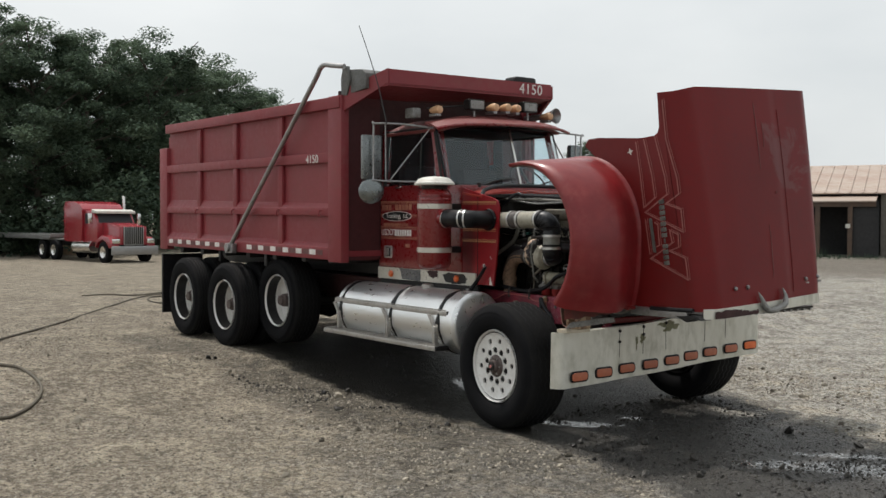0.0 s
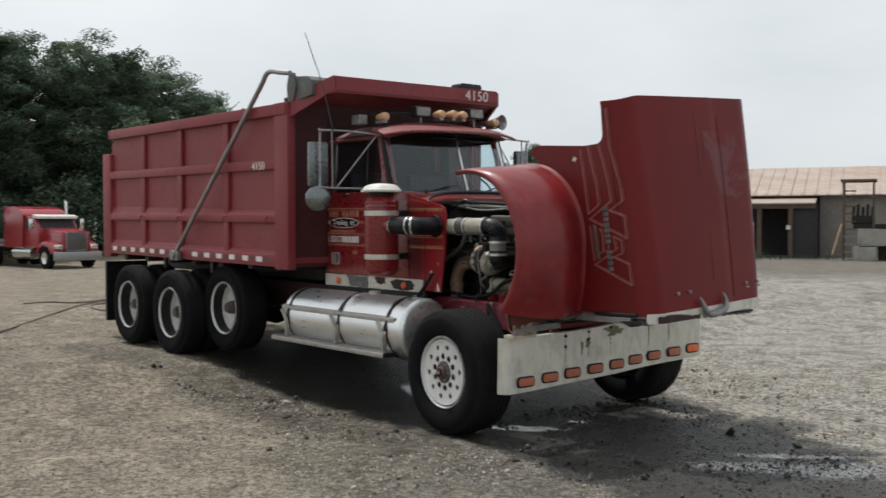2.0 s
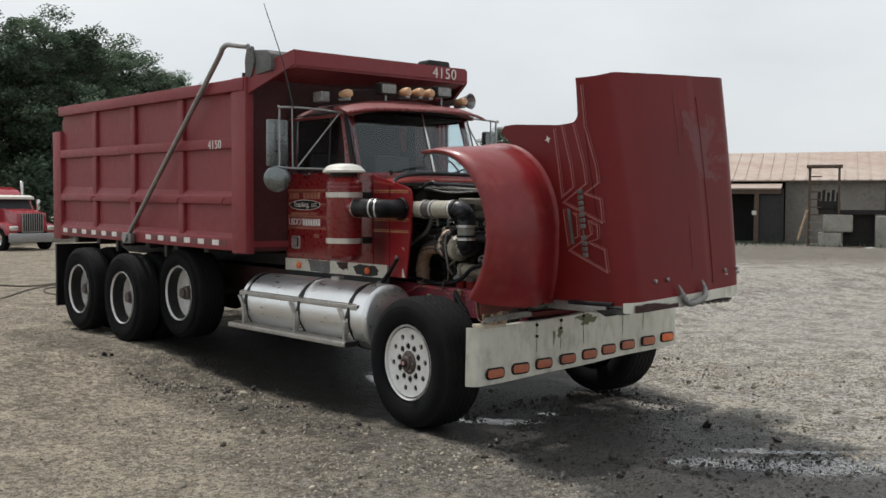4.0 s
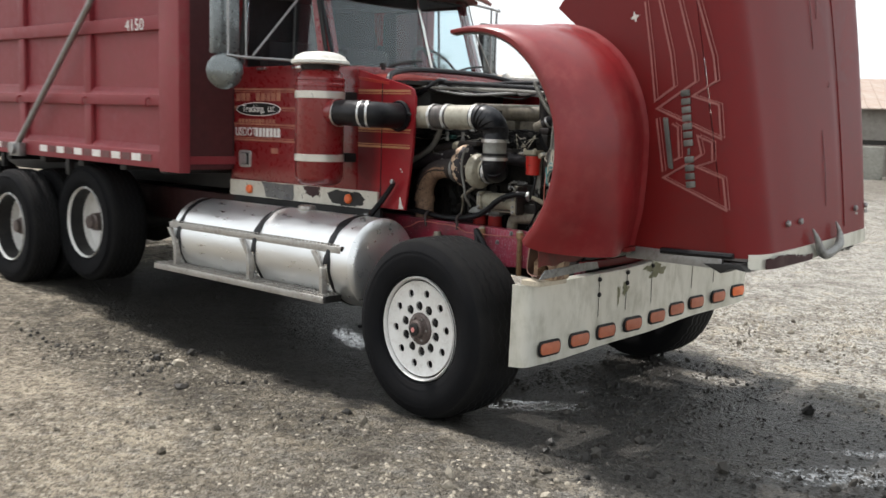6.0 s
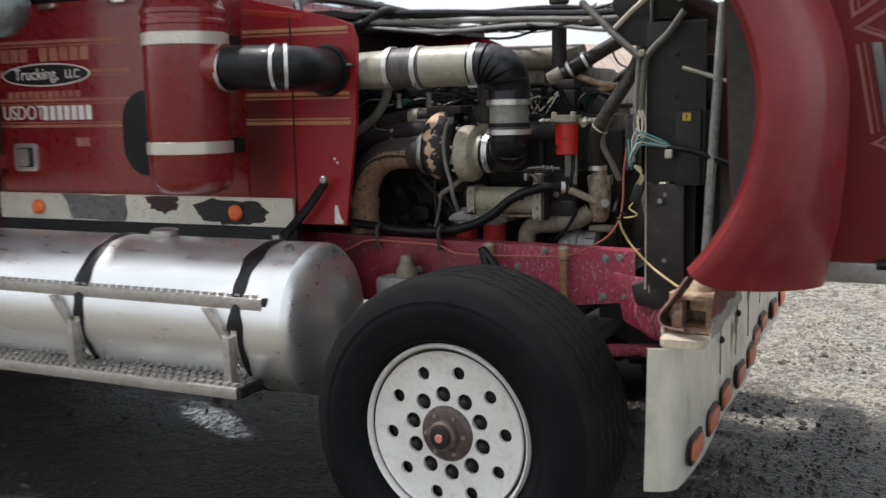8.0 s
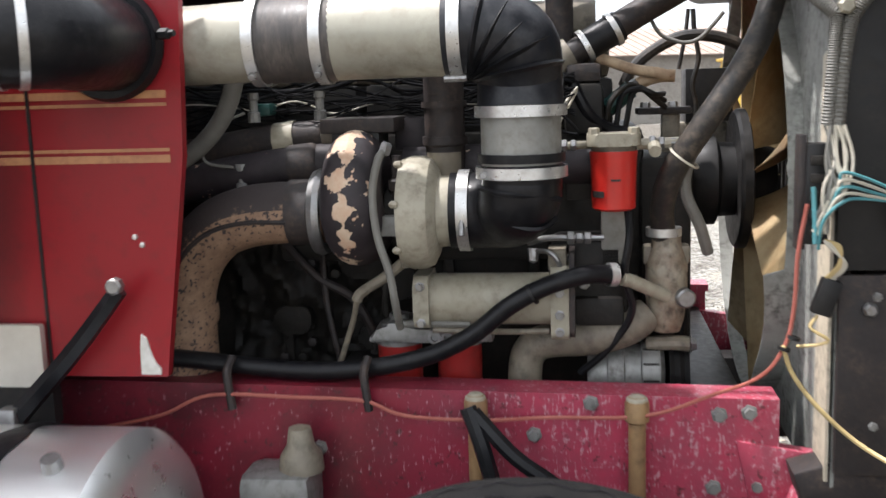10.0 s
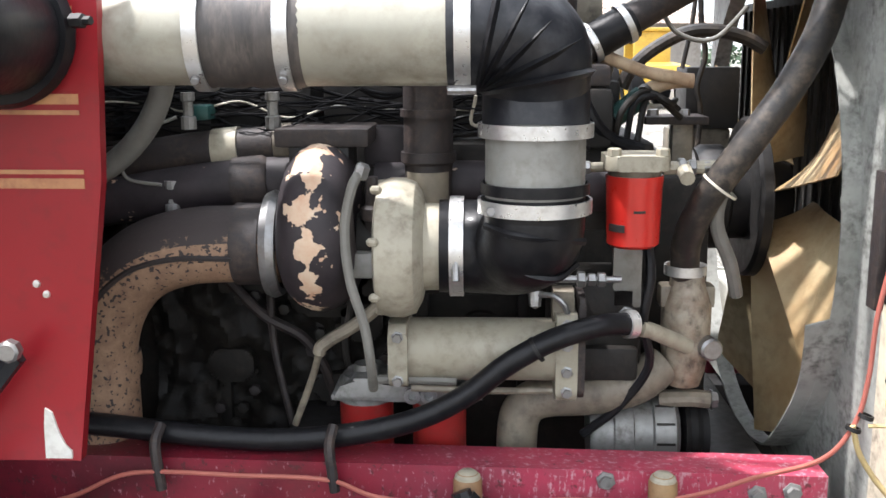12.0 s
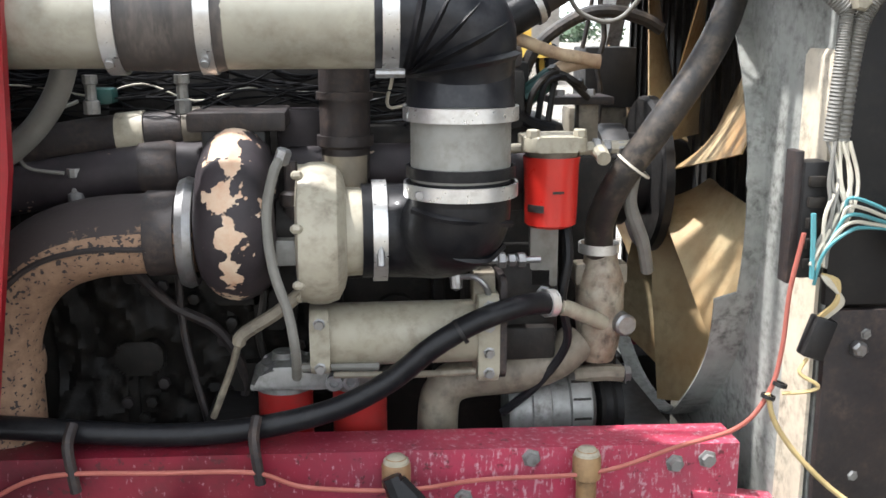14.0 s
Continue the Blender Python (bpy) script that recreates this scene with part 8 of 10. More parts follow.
    fan = part("fan_clutch", lathe([(-0.20, 0), (-0.20, 0.105), (-0.185, 0.11), (-0.175, 0.10), (-0.16, 0.11), (-0.12, 0.11), (-0.11, 0.09), (-0.02, 0.085), (0.02, 0.07), (0.02, 0)], tuple(fc), "x", 36), BLACK_PAINT, truck, "black fan hub and pulley")
    part("fan_disc", lathe([(-0.075, 0), (-0.075, 0.160), (-0.068, 0.168), (-0.050, 0.168), (-0.045, 0.155), (-0.045, 0)], tuple(fc), "x", 44), BLACK_PAINT, fan)
    for k in range(8):
        a0 = k * TAU / 8 + 0.32

        def blade(u, v, a0=a0):
            rr = 0.085 + 0.405 * u
            half = 0.44 - 0.03 * u
            a = a0 + (v - 0.5) * half * (1.15 if u < 0.15 else 1.0) * 1.25
            tilt = (0.5 - v) * (0.105 - 0.02 * u)
            return fc + Vector((tilt + 0.012 * math.sin(math.pi * v), rr * math.cos(a), rr * math.sin(a)))
        part("fan_blade", sheet(blade, 12, 12, 0.003), FAN_MAT, fan, "brown-stained cream fan blade")
    # shroud face with its round opening, ring lip and the radiator behind
    n = 48
    ring_r, sy0, sy1, sz0, sz1 = 0.512, -0.626, 0.76, 0.885, 1.97
    face = bmesh.new()
    inner, outer = [], []
    for k in range(n):
        a = k * TAU / n
        c, s_ = math.cos(a), math.sin(a)
        inner.append(face.verts.new((0.495, 0.08 + ring_r * c, 1.42 + ring_r * s_)))
        t = min((abs((sy1 if c > 0 else sy0) - 0.08) / max(1e-6, abs(c))), (abs((sz1 if s_ > 0 else sz0) - 1.42) / max(1e-6, abs(s_))))
        outer.append(face.verts.new((0.512, 0.08 + t * c, 1.42 + t * s_)))
    for k in range(n):
        face.faces.new((inner[k], inner[(k + 1) % n], outer[(k + 1) % n], outer[k]))
    face.normal_update()
    bmesh.ops.solidify(face, geom=face.faces[:], thickness=0.006)
    shroud = part("fan_shroud", face, SHROUD, truck, "grey metal fan shroud")
    # the ring's lip is broken off above and stands out further below
    def lip_ring(u, v):
        a = radians(150 + 96 * u)
        out = 0.428 + 0.030 * (u - 0.48) + 0.004 * math.sin(9 * a) if u > 0.48 else 0.472 + 0.006 * math.sin(14 * a) + 0.004 * math.sin(37 * a)
        return Vector((0.497 + (out - 0.497) * v, 0.08 + ring_r * math.cos(a), 1.42 + ring_r * math.sin(a)))
    part("shroud_lip", sheet(lip_ring, 60, 3, 0.004), SHROUD, shroud, "bent grey lip of the shroud with a broken edge")
    part("shroud_ring", lathe([(0.465, ring_r), (0.465, ring_r + 0.005), (0.50, ring_r + 0.004), (0.50, ring_r)], (0, 0.08, 1.42), "x", 64, True), SHROUD, shroud)
    # sunlight on the grey flange is painted as a cream strip
    part("shroud_flange", prism([(0.500, 0.94), (0.506, 0.94), (0.506, 1.70), (0.500, 1.69)], "y", -0.626, -0.535), CREAM_AND_SUN, shroud, "shroud edge with sunlight painted on in cream")
    core = part("radiator_core", box(0.58, 0.66, -0.55, 0.71, 0.95, 1.84), BLACK_PAINT, truck, "black finned radiator core")
    for k in range(24):
        y = -0.52 + k * 0.052
        part("core_tube", box(0.574, 0.580, y - 0.004, y + 0.004, 0.97, 1.82), DARK, core)
    part("top_tank", prism(rounded(0.37, 0.63, 1.885, 2.005, 0.055, 6), "y", -0.59, 0.74, 0.012), BLACK_PAINT, core, "black rounded header tank")
    part("tank_bracket", prism([(0.335, 1.885), (0.43, 1.80), (0.512, 1.79), (0.512, 1.885)], "y", -0.615, -0.60), BLACK_PAINT, core)
    part("top_tank_cap", lathe([(0, 0.045), (0.03, 0.045), (0.035, 0.03), (0.035, 0)], (0.50, -0.2, 2.0), "z", 16), STEEL, core)
    part("charge_cooler", box(0.68, 0.74, -0.52, 0.66, 1.02, 1.76, bevel=0.01), BLACK_PAINT, truck, "black charge air cooler")
    # side channel and plates of the radiator support
    part("support_plate", box(0.507, 0.71, -0.642, -0.628, 1.325, 1.87, bevel=0.003), BLACK_PAINT, truck, "black radiator support plate")
    part("support_plate", box(0.512, 0.64, -0.646, -0.630, 0.96, 1.318, bevel=0.003), RUST_DARK, truck, "grimy lower support plate")
    for z in (1.76, 1.62, 1.48, 1.28, 1.05):
        bolt_row(truck, [(0.566 if z < 1.4 else 0.60, -0.644, z)], r=0.007, h=0.006, mat_=BLACK_PAINT if z > 1.4 else GREY_ALU)
    part("plate_bolt", drum(0, 0.02, 0.013, (0, -1, 0), (0.552, -0.644, 1.26), 6), STEEL, truck)
    part("cooler_plate", box(0.66, 0.71, -0.60, -0.585, 1.31, 1.57, bevel=0.004), BLACK_PAINT, truck)
    part("cooler_bracket", box(0.63, 0.72, -0.60, -0.52, 1.60, 1.68, bevel=0.01), BLACK_PAINT, truck)
    part("grille_post", tube([(0.72, -0.665, 1.05), (0.74, -0.665, 1.45), (0.765, -0.66, 1.92)], 0.016, 10, 3), SHROUD, truck, "grey grille support bar")
    part("lower_bracket", prism([(0.44, 0.95), (0.60, 1.0), (0.64, 0.93), (0.60, 0.86), (0.46, 0.88)], "y", -0.62, -0.54, 0.006), RUST_DARK, truck)
    part("stay_rod", tube([(0.62, -0.64, 1.715), (0.80, -0.66, 1.655), (0.95, -0.66, 1.60)], 0.006, 8, 2), PALE_WIRE, truck)
part("breather_pipe", lathe([(1.60, 0.030), (1.95, 0.030), (1.955, 0.036), (1.97, 0.036), (1.975, 0.031), (2.00, 0.031), (2.005, 0.040), (2.03, 0.040), (2.035, 0.022), (2.06, 0.022), (2.06, 0)], (0.022, -0.174, 0), "z", 20), RUST_DARK, truck, "brown upright breather pipe above the engine")


build_front_end()


def build_pipes_and_wires():
    # crossover pipe with rubber sleeve and clamps, smaller pipes behind
    p0, p1 = Vector((0.02, -0.20, 1.705)), Vector((0.30, -0.16, 1.862))
    d = (p1 - p0).normalized()
    cross = part("crossover_pipe", tube([tuple(p0), tuple(p1), tuple(p1 + Vector((0.15, 0.05, 0.05)))], 0.029, 18, 3), RUST_DARK, truck, "brown coolant crossover pipe")
    part("pipe_sleeve", lathe([(0.06, 0.029), (0.06, 0.034), (0.15, 0.034), (0.15, 0.029)], tuple(p0), d, 22, True), BLACK, cross)
    for a in (0.065, 0.135):
        band(cross, a - 0.006, a + 0.006, 0.034, d, tuple(p0))
    part("pipe_flange", lathe([(-0.03, 0.04), (0.03, 0.04)], tuple(p0), d, 18), CREAM_DARK, cross)
    part("small_pipe", tube([(0.083, -0.18, 1.719), (0.119, -0.18, 1.707), (0.178, -0.18, 1.685), (0.228, -0.18, 1.676), (0.255, -0.18, 1.669)], 0.012, 12, 4), RUST_CREAM, truck)
    part("small_pipe", tube([(0.182, -0.16, 1.649), (0.209, -0.16, 1.662), (0.241, -0.16, 1.669), (0.268, -0.16, 1.668)], 0.014, 12, 4), RUST_CREAM, truck)
    plug = part("green_connector", tube([(0.123, -0.18, 1.603), (0.174, -0.18, 1.643)], 0.020, 10, 1), GREEN_PLUG, truck, "green plug connector")
    part("plug_collar", tube([(0.174, -0.18, 1.643), (0.182, -0.16, 1.649)], 0.016, 10, 1), DUSTY_HOSE, plug)
    part("coolant_hose", tube([(0.166, 0.05, 1.648), (0.183, 0.05, 1.683), (0.223, 0.05, 1.722), (0.288, 0.05, 1.757), (0.349, 0.05, 1.762), (0.41, 0.05, 1.748), (0.452, 0.05, 1.726)], 0.014, 10, 6), DUSTY_HOSE, truck)
    part("coolant_hose", tube([(0.05, -0.25, 1.66), (0.08, -0.25, 1.60), (0.12, -0.23, 1.565), (0.17, -0.22, 1.55)], 0.012, 10, 5), BLACK, truck)
    part("rear_bracket", box(0.323, 0.439, 0.18, 0.30, 1.555, 1.687, bevel=0.004), BLACK_PAINT, truck)
    part("bracket_base", box(0.293, 0.429, 0.20, 0.28, 1.44, 1.555, bevel=0.01), CREAM_DARK, truck)
    part("compressor_block", box(0.03, 0.115, -0.25, -0.13, 1.55, 1.66, bevel=0.02), DARK, truck, "oily air compressor")
    part("compressor_head", box(0.035, 0.11, -0.24, -0.14, 1.66, 1.70, bevel=0.012), RUST_DARK, truck)
    for k in range(3):
        part("small_hose", tube([(0.12 + 0.02 * k, -0.22, 1.56), (0.13 + 0.025 * k, -0.24 + 0.02 * k, 1.62 + 0.012 * k), (0.18 + 0.02 * k, -0.20, 1.65 - 0.01 * k), (0.25, -0.15 + 0.03 * k, 1.60 + 0.015 * k)], 0.006, 8, 6), BLACK if k % 2 else DARK, truck)
    part("bracket_shelf", box(0.19, 0.31, -0.12, -0.02, 1.585, 1.60, bevel=0.003), RUST_DARK, truck)
    part("shelf_post", box(0.245, 0.285, -0.10, -0.06, 1.45, 1.585, bevel=0.004), CREAM_DARK, truck)
    for x in (0.21, 0.27):
        part("shelf_bolt", lathe([(0, 0.012), (0.012, 0.011), (0.012, 0)], (x, -0.08, 1.60), "z", 6), STEEL, truck)
    part("vent_line", tube([(0.217, -0.08, 1.814), (0.225, -0.08, 1.789), (0.244, -0.08, 1.761), (0.273, -0.08, 1.746), (0.302, -0.08, 1.741), (0.33, -0.08, 1.75), (0.357, -0.08, 1.777), (0.38, -0.08, 1.804)], 0.0045, 8, 6), LOOM, truck)
    part("vent_line", tube([(0.323, 0.12, 1.828), (0.317, 0.12, 1.772), (0.308, 0.12, 1.722), (0.301, 0.12, 1.686)], 0.005, 8, 5), DUSTY_HOSE, truck)
    part("vent_line", tube([(0.334, 0.12, 1.828), (0.338, 0.12, 1.772), (0.348, 0.12, 1.711), (0.334, 0.12, 1.649), (0.343, 0.12, 1.597), (0.34, 0.12, 1.513)], 0.006, 8, 6), DUSTY_HOSE, truck)
    part("lower_black_hose", tube([(-1.0, -0.50, 1.14), (-0.76, -0.50, 1.125), (-0.52, -0.50, 1.102), (-0.37, -0.50, 1.106), (-0.24, -0.50, 1.132), (-0.148, -0.50, 1.176), (-0.075, -0.50, 1.233), (-0.004, -0.49, 1.270), (0.07, -0.47, 1.288), (0.125, -0.44, 1.284)], 0.0185, 16, 7), BLACK, truck, "long black rubber hose above the rail")
    band(truck, -0.012, 0.004, 0.0195, (1, 0.5, -0.1), (0.128, -0.438, 1.283))
    part("hose_tie", lathe([(-0.003, 0.019), (-0.003, 0.022), (0.003, 0.022), (0.003, 0.019)], (-0.03, -0.495, 1.256), (0.85, 0, 0.5), 16, True), BLACK_PAINT, truck)
    for x in (-0.635, -0.355):
        part("hose_clip", tube([(x, -0.525, 1.135), (x - 0.004, -0.548, 1.11), (x, -0.552, 1.07), (x + 0.004, -0.552, 1.035)], 0.009, 8, 5), RUST_DARK, truck)
    part("grey_hose", tube([(-0.98, -0.42, 1.42), (-0.80, -0.43, 1.50), (-0.70, -0.44, 1.56), (-0.64, -0.45, 1.63), (-0.61, -0.45, 1.72)], 0.019, 14, 6), LOOM, truck)
    # wiring harness behind the intake pipe
    rng = random.Random(12)
    for k in range(24):
        z = 1.60 + rng.uniform(0, 0.075)
        y = -0.30 + rng.uniform(-0.06, 0.06)
        pts = [(-1.05 + 0.085 * i, y + rng.uniform(-0.03, 0.03), z + rng.uniform(-0.022, 0.022)) for i in range(14)]
        part("harness_wire", tube(pts, rng.choice((0.0014, 0.0018, 0.0022, 0.0034)), 6, 6), rng.choice((RUBBER, RUBBER, RUBBER, RUBBER, RUBBER, RUBBER, RUBBER, BLACK_PAINT, RUBBER, PALE_WIRE)), truck)
    for k in range(7):
        x = rng.uniform(-0.18, -0.02)
        pts = [(x + rng.uniform(-0.10, 0.10), -0.34 + rng.uniform(-0.05, 0.05), 1.60 + rng.uniform(-0.05, 0.06)) for _ in range(5)]
        part("loose_wire", tube(pts, 0.003, 6, 6), rng.choice((BLACK, PALE_WIRE)), truck)
    part("thin_wire", tube([(-0.62, -0.40, 1.62), (-0.66, -0.42, 1.60), (-0.705, -0.42, 1.55), (-0.70, -0.42, 1.52), (-0.645, -0.42, 1.51)], 0.003, 6, 6), LOOM, truck)
    # hoses and lines from the cowl to the radiator top
    for y0, z0, z1, r, m in ((-0.45, 1.97, 1.93, 0.014, BLACK), (-0.35, 1.955, 1.90, 0.009, BLACK), (-0.50, 1.935, 1.905, 0.010, LOOM), (-0.25, 1.98, 1.96, 0.012, BLACK), (-0.40, 1.92, 1.87, 0.008, STEEL), (-0.15, 1.94, 1.93, 0.014, LOOM)):
        pts = [(-1.0, y0 + 0.02, z0), (-0.75, y0, z0 + 0.012), (-0.40, y0 + rng.uniform(-0.04, 0.04), (z0 + z1) / 2 + rng.uniform(-0.02, 0.02)), (0.0, y0 + rng.uniform(-0.05, 0.05), (z0 + z1) / 2 + rng.uniform(-0.03, 0.02)), (0.30, y0, z1), (0.56, y0, z1 + 0.01)]
        part("overhead_line", tube(pts, r, 8, 7), m, truck)
    part("overhead_hose", tube([(-0.92, -0.48, 1.98), (-0.80, -0.50, 1.90), (-0.72, -0.50, 1.93), (-0.60, -0.48, 1.99), (-0.52, -0.46, 1.96)], 0.017, 10, 6), BLACK, truck)
    part("overhead_hose", tube([(-0.98, -0.58, 1.97), (-0.86, -0.60, 1.93), (-0.78, -0.60, 1.86), (-0.76, -0.56, 1.78), (-0.80, -0.48, 1.70)], 0.020, 10, 6), BLACK, truck)
    part("throttle_bracket", box(-0.92, -0.80, -0.50, -0.36, 1.80, 1.93, bevel=0.015), DARK, truck)
    # thin wires and tubing slung over the engine towards the radiator
    rng = random.Random(77)
    for k in range(13):
        y0, y1 = rng.uniform(-0.45, 0.05), rng.uniform(-0.50, -0.15)
        z0, z1 = rng.uniform(1.93, 1.98), rng.uniform(1.90, 1.99)
        x0, x1 = rng.uniform(-0.95, -0.55), rng.uniform(0.20, 0.46)
        pts = []
        for j in range(7):
            f = j / 6
            pts.append((x0 + (x1 - x0) * f, y0 + (y1 - y0) * f + rng.uniform(-0.04, 0.04), z0 + (z1 - z0) * f - rng.uniform(0.01, 0.05) * math.sin(math.pi * f) + rng.uniform(-0.012, 0.012)))
        part("slung_wire", tube(pts, rng.choice((0.003, 0.004, 0.0055)), 6, 5), rng.choice((RUBBER, RUBBER, BLACK_PAINT, DUSTY_HOSE, LOOM)), truck)
    for k in range(7):
        x = rng.uniform(0.22, 0.42)
        y = rng.uniform(-0.42, -0.15)
        pts = [(x, y, 1.97), (x + rng.uniform(-0.04, 0.04), y + rng.uniform(-0.04, 0.04), 1.93), (x + rng.uniform(-0.06, 0.06), y - 0.02, 1.89), (x + rng.uniform(-0.09, 0.09), y + 0.04, 1.86)]
        part("slung_wire", tube(pts, rng.choice((0.0025, 0.0035)), 6, 5), rng.choice((RUBBER, RUBBER, LOOM, PALE_WIRE)), truck)
    # corrugated looms meeting at the radiator corner
    part("corrugated_loom", tube([(0.24, -0.56, 1.96), (0.33, -0.62, 1.885), (0.41, -0.66, 1.815), (0.478, -0.672, 1.755)], 0.012, 12, 60, wave=0.10, waves=60), LOOM, truck, "grey corrugated cable loom")
    part("corrugated_loom", tube([(0.63, -0.67, 1.90), (0.58, -0.675, 1.83), (0.515, -0.675, 1.765), (0.495, -0.672, 1.70), (0.486, -0.672, 1.57)], 0.012, 12, 60, wave=0.10, waves=72), LOOM, truck)
    part("corrugated_loom", tube([(0.480, -0.672, 1.755), (0.476, -0.675, 1.68), (0.470, -0.675, 1.575)], 0.010, 12, 60, wave=0.10, waves=40), LOOM, truck)
    part("loom_bolt", drum(0, 0.02, 0.014, (0, -1, 0), (0.492, -0.675, 1.765), 6), CREAM, truck)
    fuse = part("fuse_block", box(0.440, 0.478, -0.668, -0.628, 1.375, 1.545, bevel=0.004), BLACK_PAINT, truck, "black terminal block with loose wires")
    part("block_backing", box(0.428, 0.442, -0.66, -0.628, 1.365, 1.56, bevel=0.003), RUST_DARK, fuse)
    for k in range(5):
        part("block_terminal", box(0.446, 0.470, -0.676, -0.667, 1.39 + k * 0.03, 1.405 + k * 0.03, bevel=0.002), DARK, fuse)
    for k in range(9):
        x = 0.466 + 0.0035 * k
        pts = [(x, -0.676 - 0.004 * (k % 3), 1.575), (x + rng.uniform(-0.01, 0.015), -0.69, 1.52), (x + rng.uniform(-0.012, 0.02), -0.695, 1.47), (0.462 + rng.uniform(-0.015, 0.02), -0.69, 1.41 + rng.uniform(-0.02, 0.03))]
        part("loose_wire", tube(pts, 0.003, 6, 6), rng.choice((PALE_WIRE, PALE_WIRE, LOOM)), fuse)
    for k in range(5):
        zz = 1.44 + 0.012 * k
        pts = [(0.458, -0.685, zz - 0.07), (0.462 + 0.006 * k, -0.70, zz - 0.02), (0.49, -0.71, zz + 0.012), (0.525 + 0.01 * k, -0.70, 1.455 + 0.004 * k), (0.60, -0.685, 1.445)]
        part("loose_wire", tube(pts, 0.0028, 6, 6), TEAL if k % 2 == 0 else PALE_WIRE, fuse)
    part("loose_wire", tube([(0.452, -0.69, 1.38), (0.450, -0.69, 1.43), (0.447, -0.69, 1.475)], 0.004, 6, 5), TEAL, fuse)
    part("sheathed_cable", tube([(0.58, -0.685, 1.447), (0.66, -0.68, 1.435), (0.74, -0.67, 1.405), (0.79, -0.66, 1.385)], 0.009, 8, 5), BLACK, truck)
    part("white_plug", box(0.575, 0.60, -0.70, -0.67, 1.41, 1.44, bevel=0.005), PALE_WIRE, truck)
    plug = part("wire_connector", box(0.458, 0.492, -0.685, -0.66, 1.255, 1.318, bevel=0.004, turn=Matrix.Translation((0.475, 0, 1.285)) @ Matrix.Rotation(radians(18), 4, "Y") @ Matrix.Translation((-0.475, 0, -1.285))), BLACK_PAINT, truck)
    for k in range(4):
        part("loose_wire", tube([(0.470 + 0.005 * k, -0.675, 1.315), (0.490 + 0.004 * k, -0.69, 1.345), (0.492 - 0.006 * k, -0.69, 1.375), (0.468, -0.685, 1.385)], 0.0028, 6, 6), YELLOW_WIRE if k < 2 else PALE_WIRE, plug)
    part("loose_wire", tube([(0.462, -0.675, 1.255), (0.450, -0.68, 1.235), (0.478, -0.685, 1.215), (0.46, -0.68, 1.205), (0.43, -0.67, 1.20)], 0.003, 6, 6), YELLOW_WIRE, plug)
    part("red_cable", tube([(0.440, -0.68, 1.445), (0.428, -0.675, 1.36), (0.425, -0.67, 1.27), (0.412, -0.665, 1.20), (0.375, -0.65, 1.14), (0.30, -0.60, 1.090), (0.18, -0.57, 1.038), (0.0, -0.557, 1.028), (-0.13, -0.585, 1.030), (-0.28, -0.557, 1.028), (-0.36, -0.556, 1.056), (-0.50, -0.556, 1.062), (-0.675, -0.556, 1.064), (-0.785, -0.556, 1.020), (-0.95, -0.556, 0.985)], 0.0037, 8, 7), RED_WIRE, truck, "red cable running along the rail")
    part("yellow_cable", tube([(0.408, -0.67, 1.20), (0.425, -0.67, 1.15), (0.47, -0.68, 1.09), (0.54, -0.70, 1.03), (0.63, -0.80, 1.0), (0.70, -0.95, 1.005)], 0.0042, 8, 7), YELLOW_WIRE, truck, "thin yellow cable")
    for p in ((0.410, -0.668, 1.195), (0.425, -0.672, 1.215)):
        part("cable_tie", lathe([(-0.003, 0.008), (-0.003, 0.011), (0.003, 0.011), (0.003, 0.008)], p, (0.3, 0, 1), 12, True), BLACK_PAINT, truck)
    part("pale_cable", tube([(0.70, -1.02, 1.02), (0.66, -1.05, 0.92), (0.67, -1.06, 0.80), (0.69, -1.05, 0.70)], 0.006, 8, 5), PALE_WIRE, truck)
    part("pale_cable", tube([(0.80, -0.70, 1.13), (0.83, -0.74, 1.04), (0.95, -0.76, 1.02), (1.08, -0.76, 1.06)], 0.010, 8, 6), LOOM, truck)
    part("headlamp_loom", tube([(0.36, -0.62, 1.84), (0.46, -0.66, 1.92), (0.54, -0.66, 1.97), (0.62, -0.66, 1.94)], 0.009, 8, 6), PALE_WIRE, truck)


build_pipes_and_wires()

# the engine stands a little further forward in its bay than its drawing
for ob in truck.children:
    if ob not in earlier and ob.name.split(".")[0] not in ("fan_shroud", "radiator_core", "support_plate", "charge_cooler", "grille_post"):
        ob.location.x += 0.009
part("paint_scratch", prism([(-0.742, 1.145), (-0.703, 1.145), (-0.703, 1.156), (-0.712, 1.166), (-0.72, 1.185), (-0.728, 1.215), (-0.738, 1.222), (-0.741, 1.19)], "y", CAB_L + 0.011, CAB_L + 0.016), WHITE_DIRTY, cab, "bare white chip at the panel's corner")
for x, z in ((-0.735, 1.405), (-0.722, 1.39)):
    part("panel_rivet", lathe([(0, 0.006), (0.003, 0.005), (0.004, 0)], (x, CAB_L + 0.015, z), (0, -1, 0), 8), CLAMP, cab)
YELLOW_TAG = surface("yellow_tag", (0.62, 0.42, 0.05), (0.55, 0.36, 0.04), 0.5, big=20, small=90, bump=0.0)
relay = part("relay_box", box(0.612, 0.698, -0.662, -0.642, 1.315, 1.57, bevel=0.005), BLACK_PAINT, truck, "black relay box on the support plate")
part("warning_tag", prism(rounded(0.636, 0.664, 1.535, 1.562, 0.003), "y", -0.6645, -0.662), YELLOW_TAG, relay, "small yellow warning tag")
part("tag_mark", box(0.648, 0.652, -0.666, -0.6645, 1.542, 1.556), BLACK_PAINT, relay)


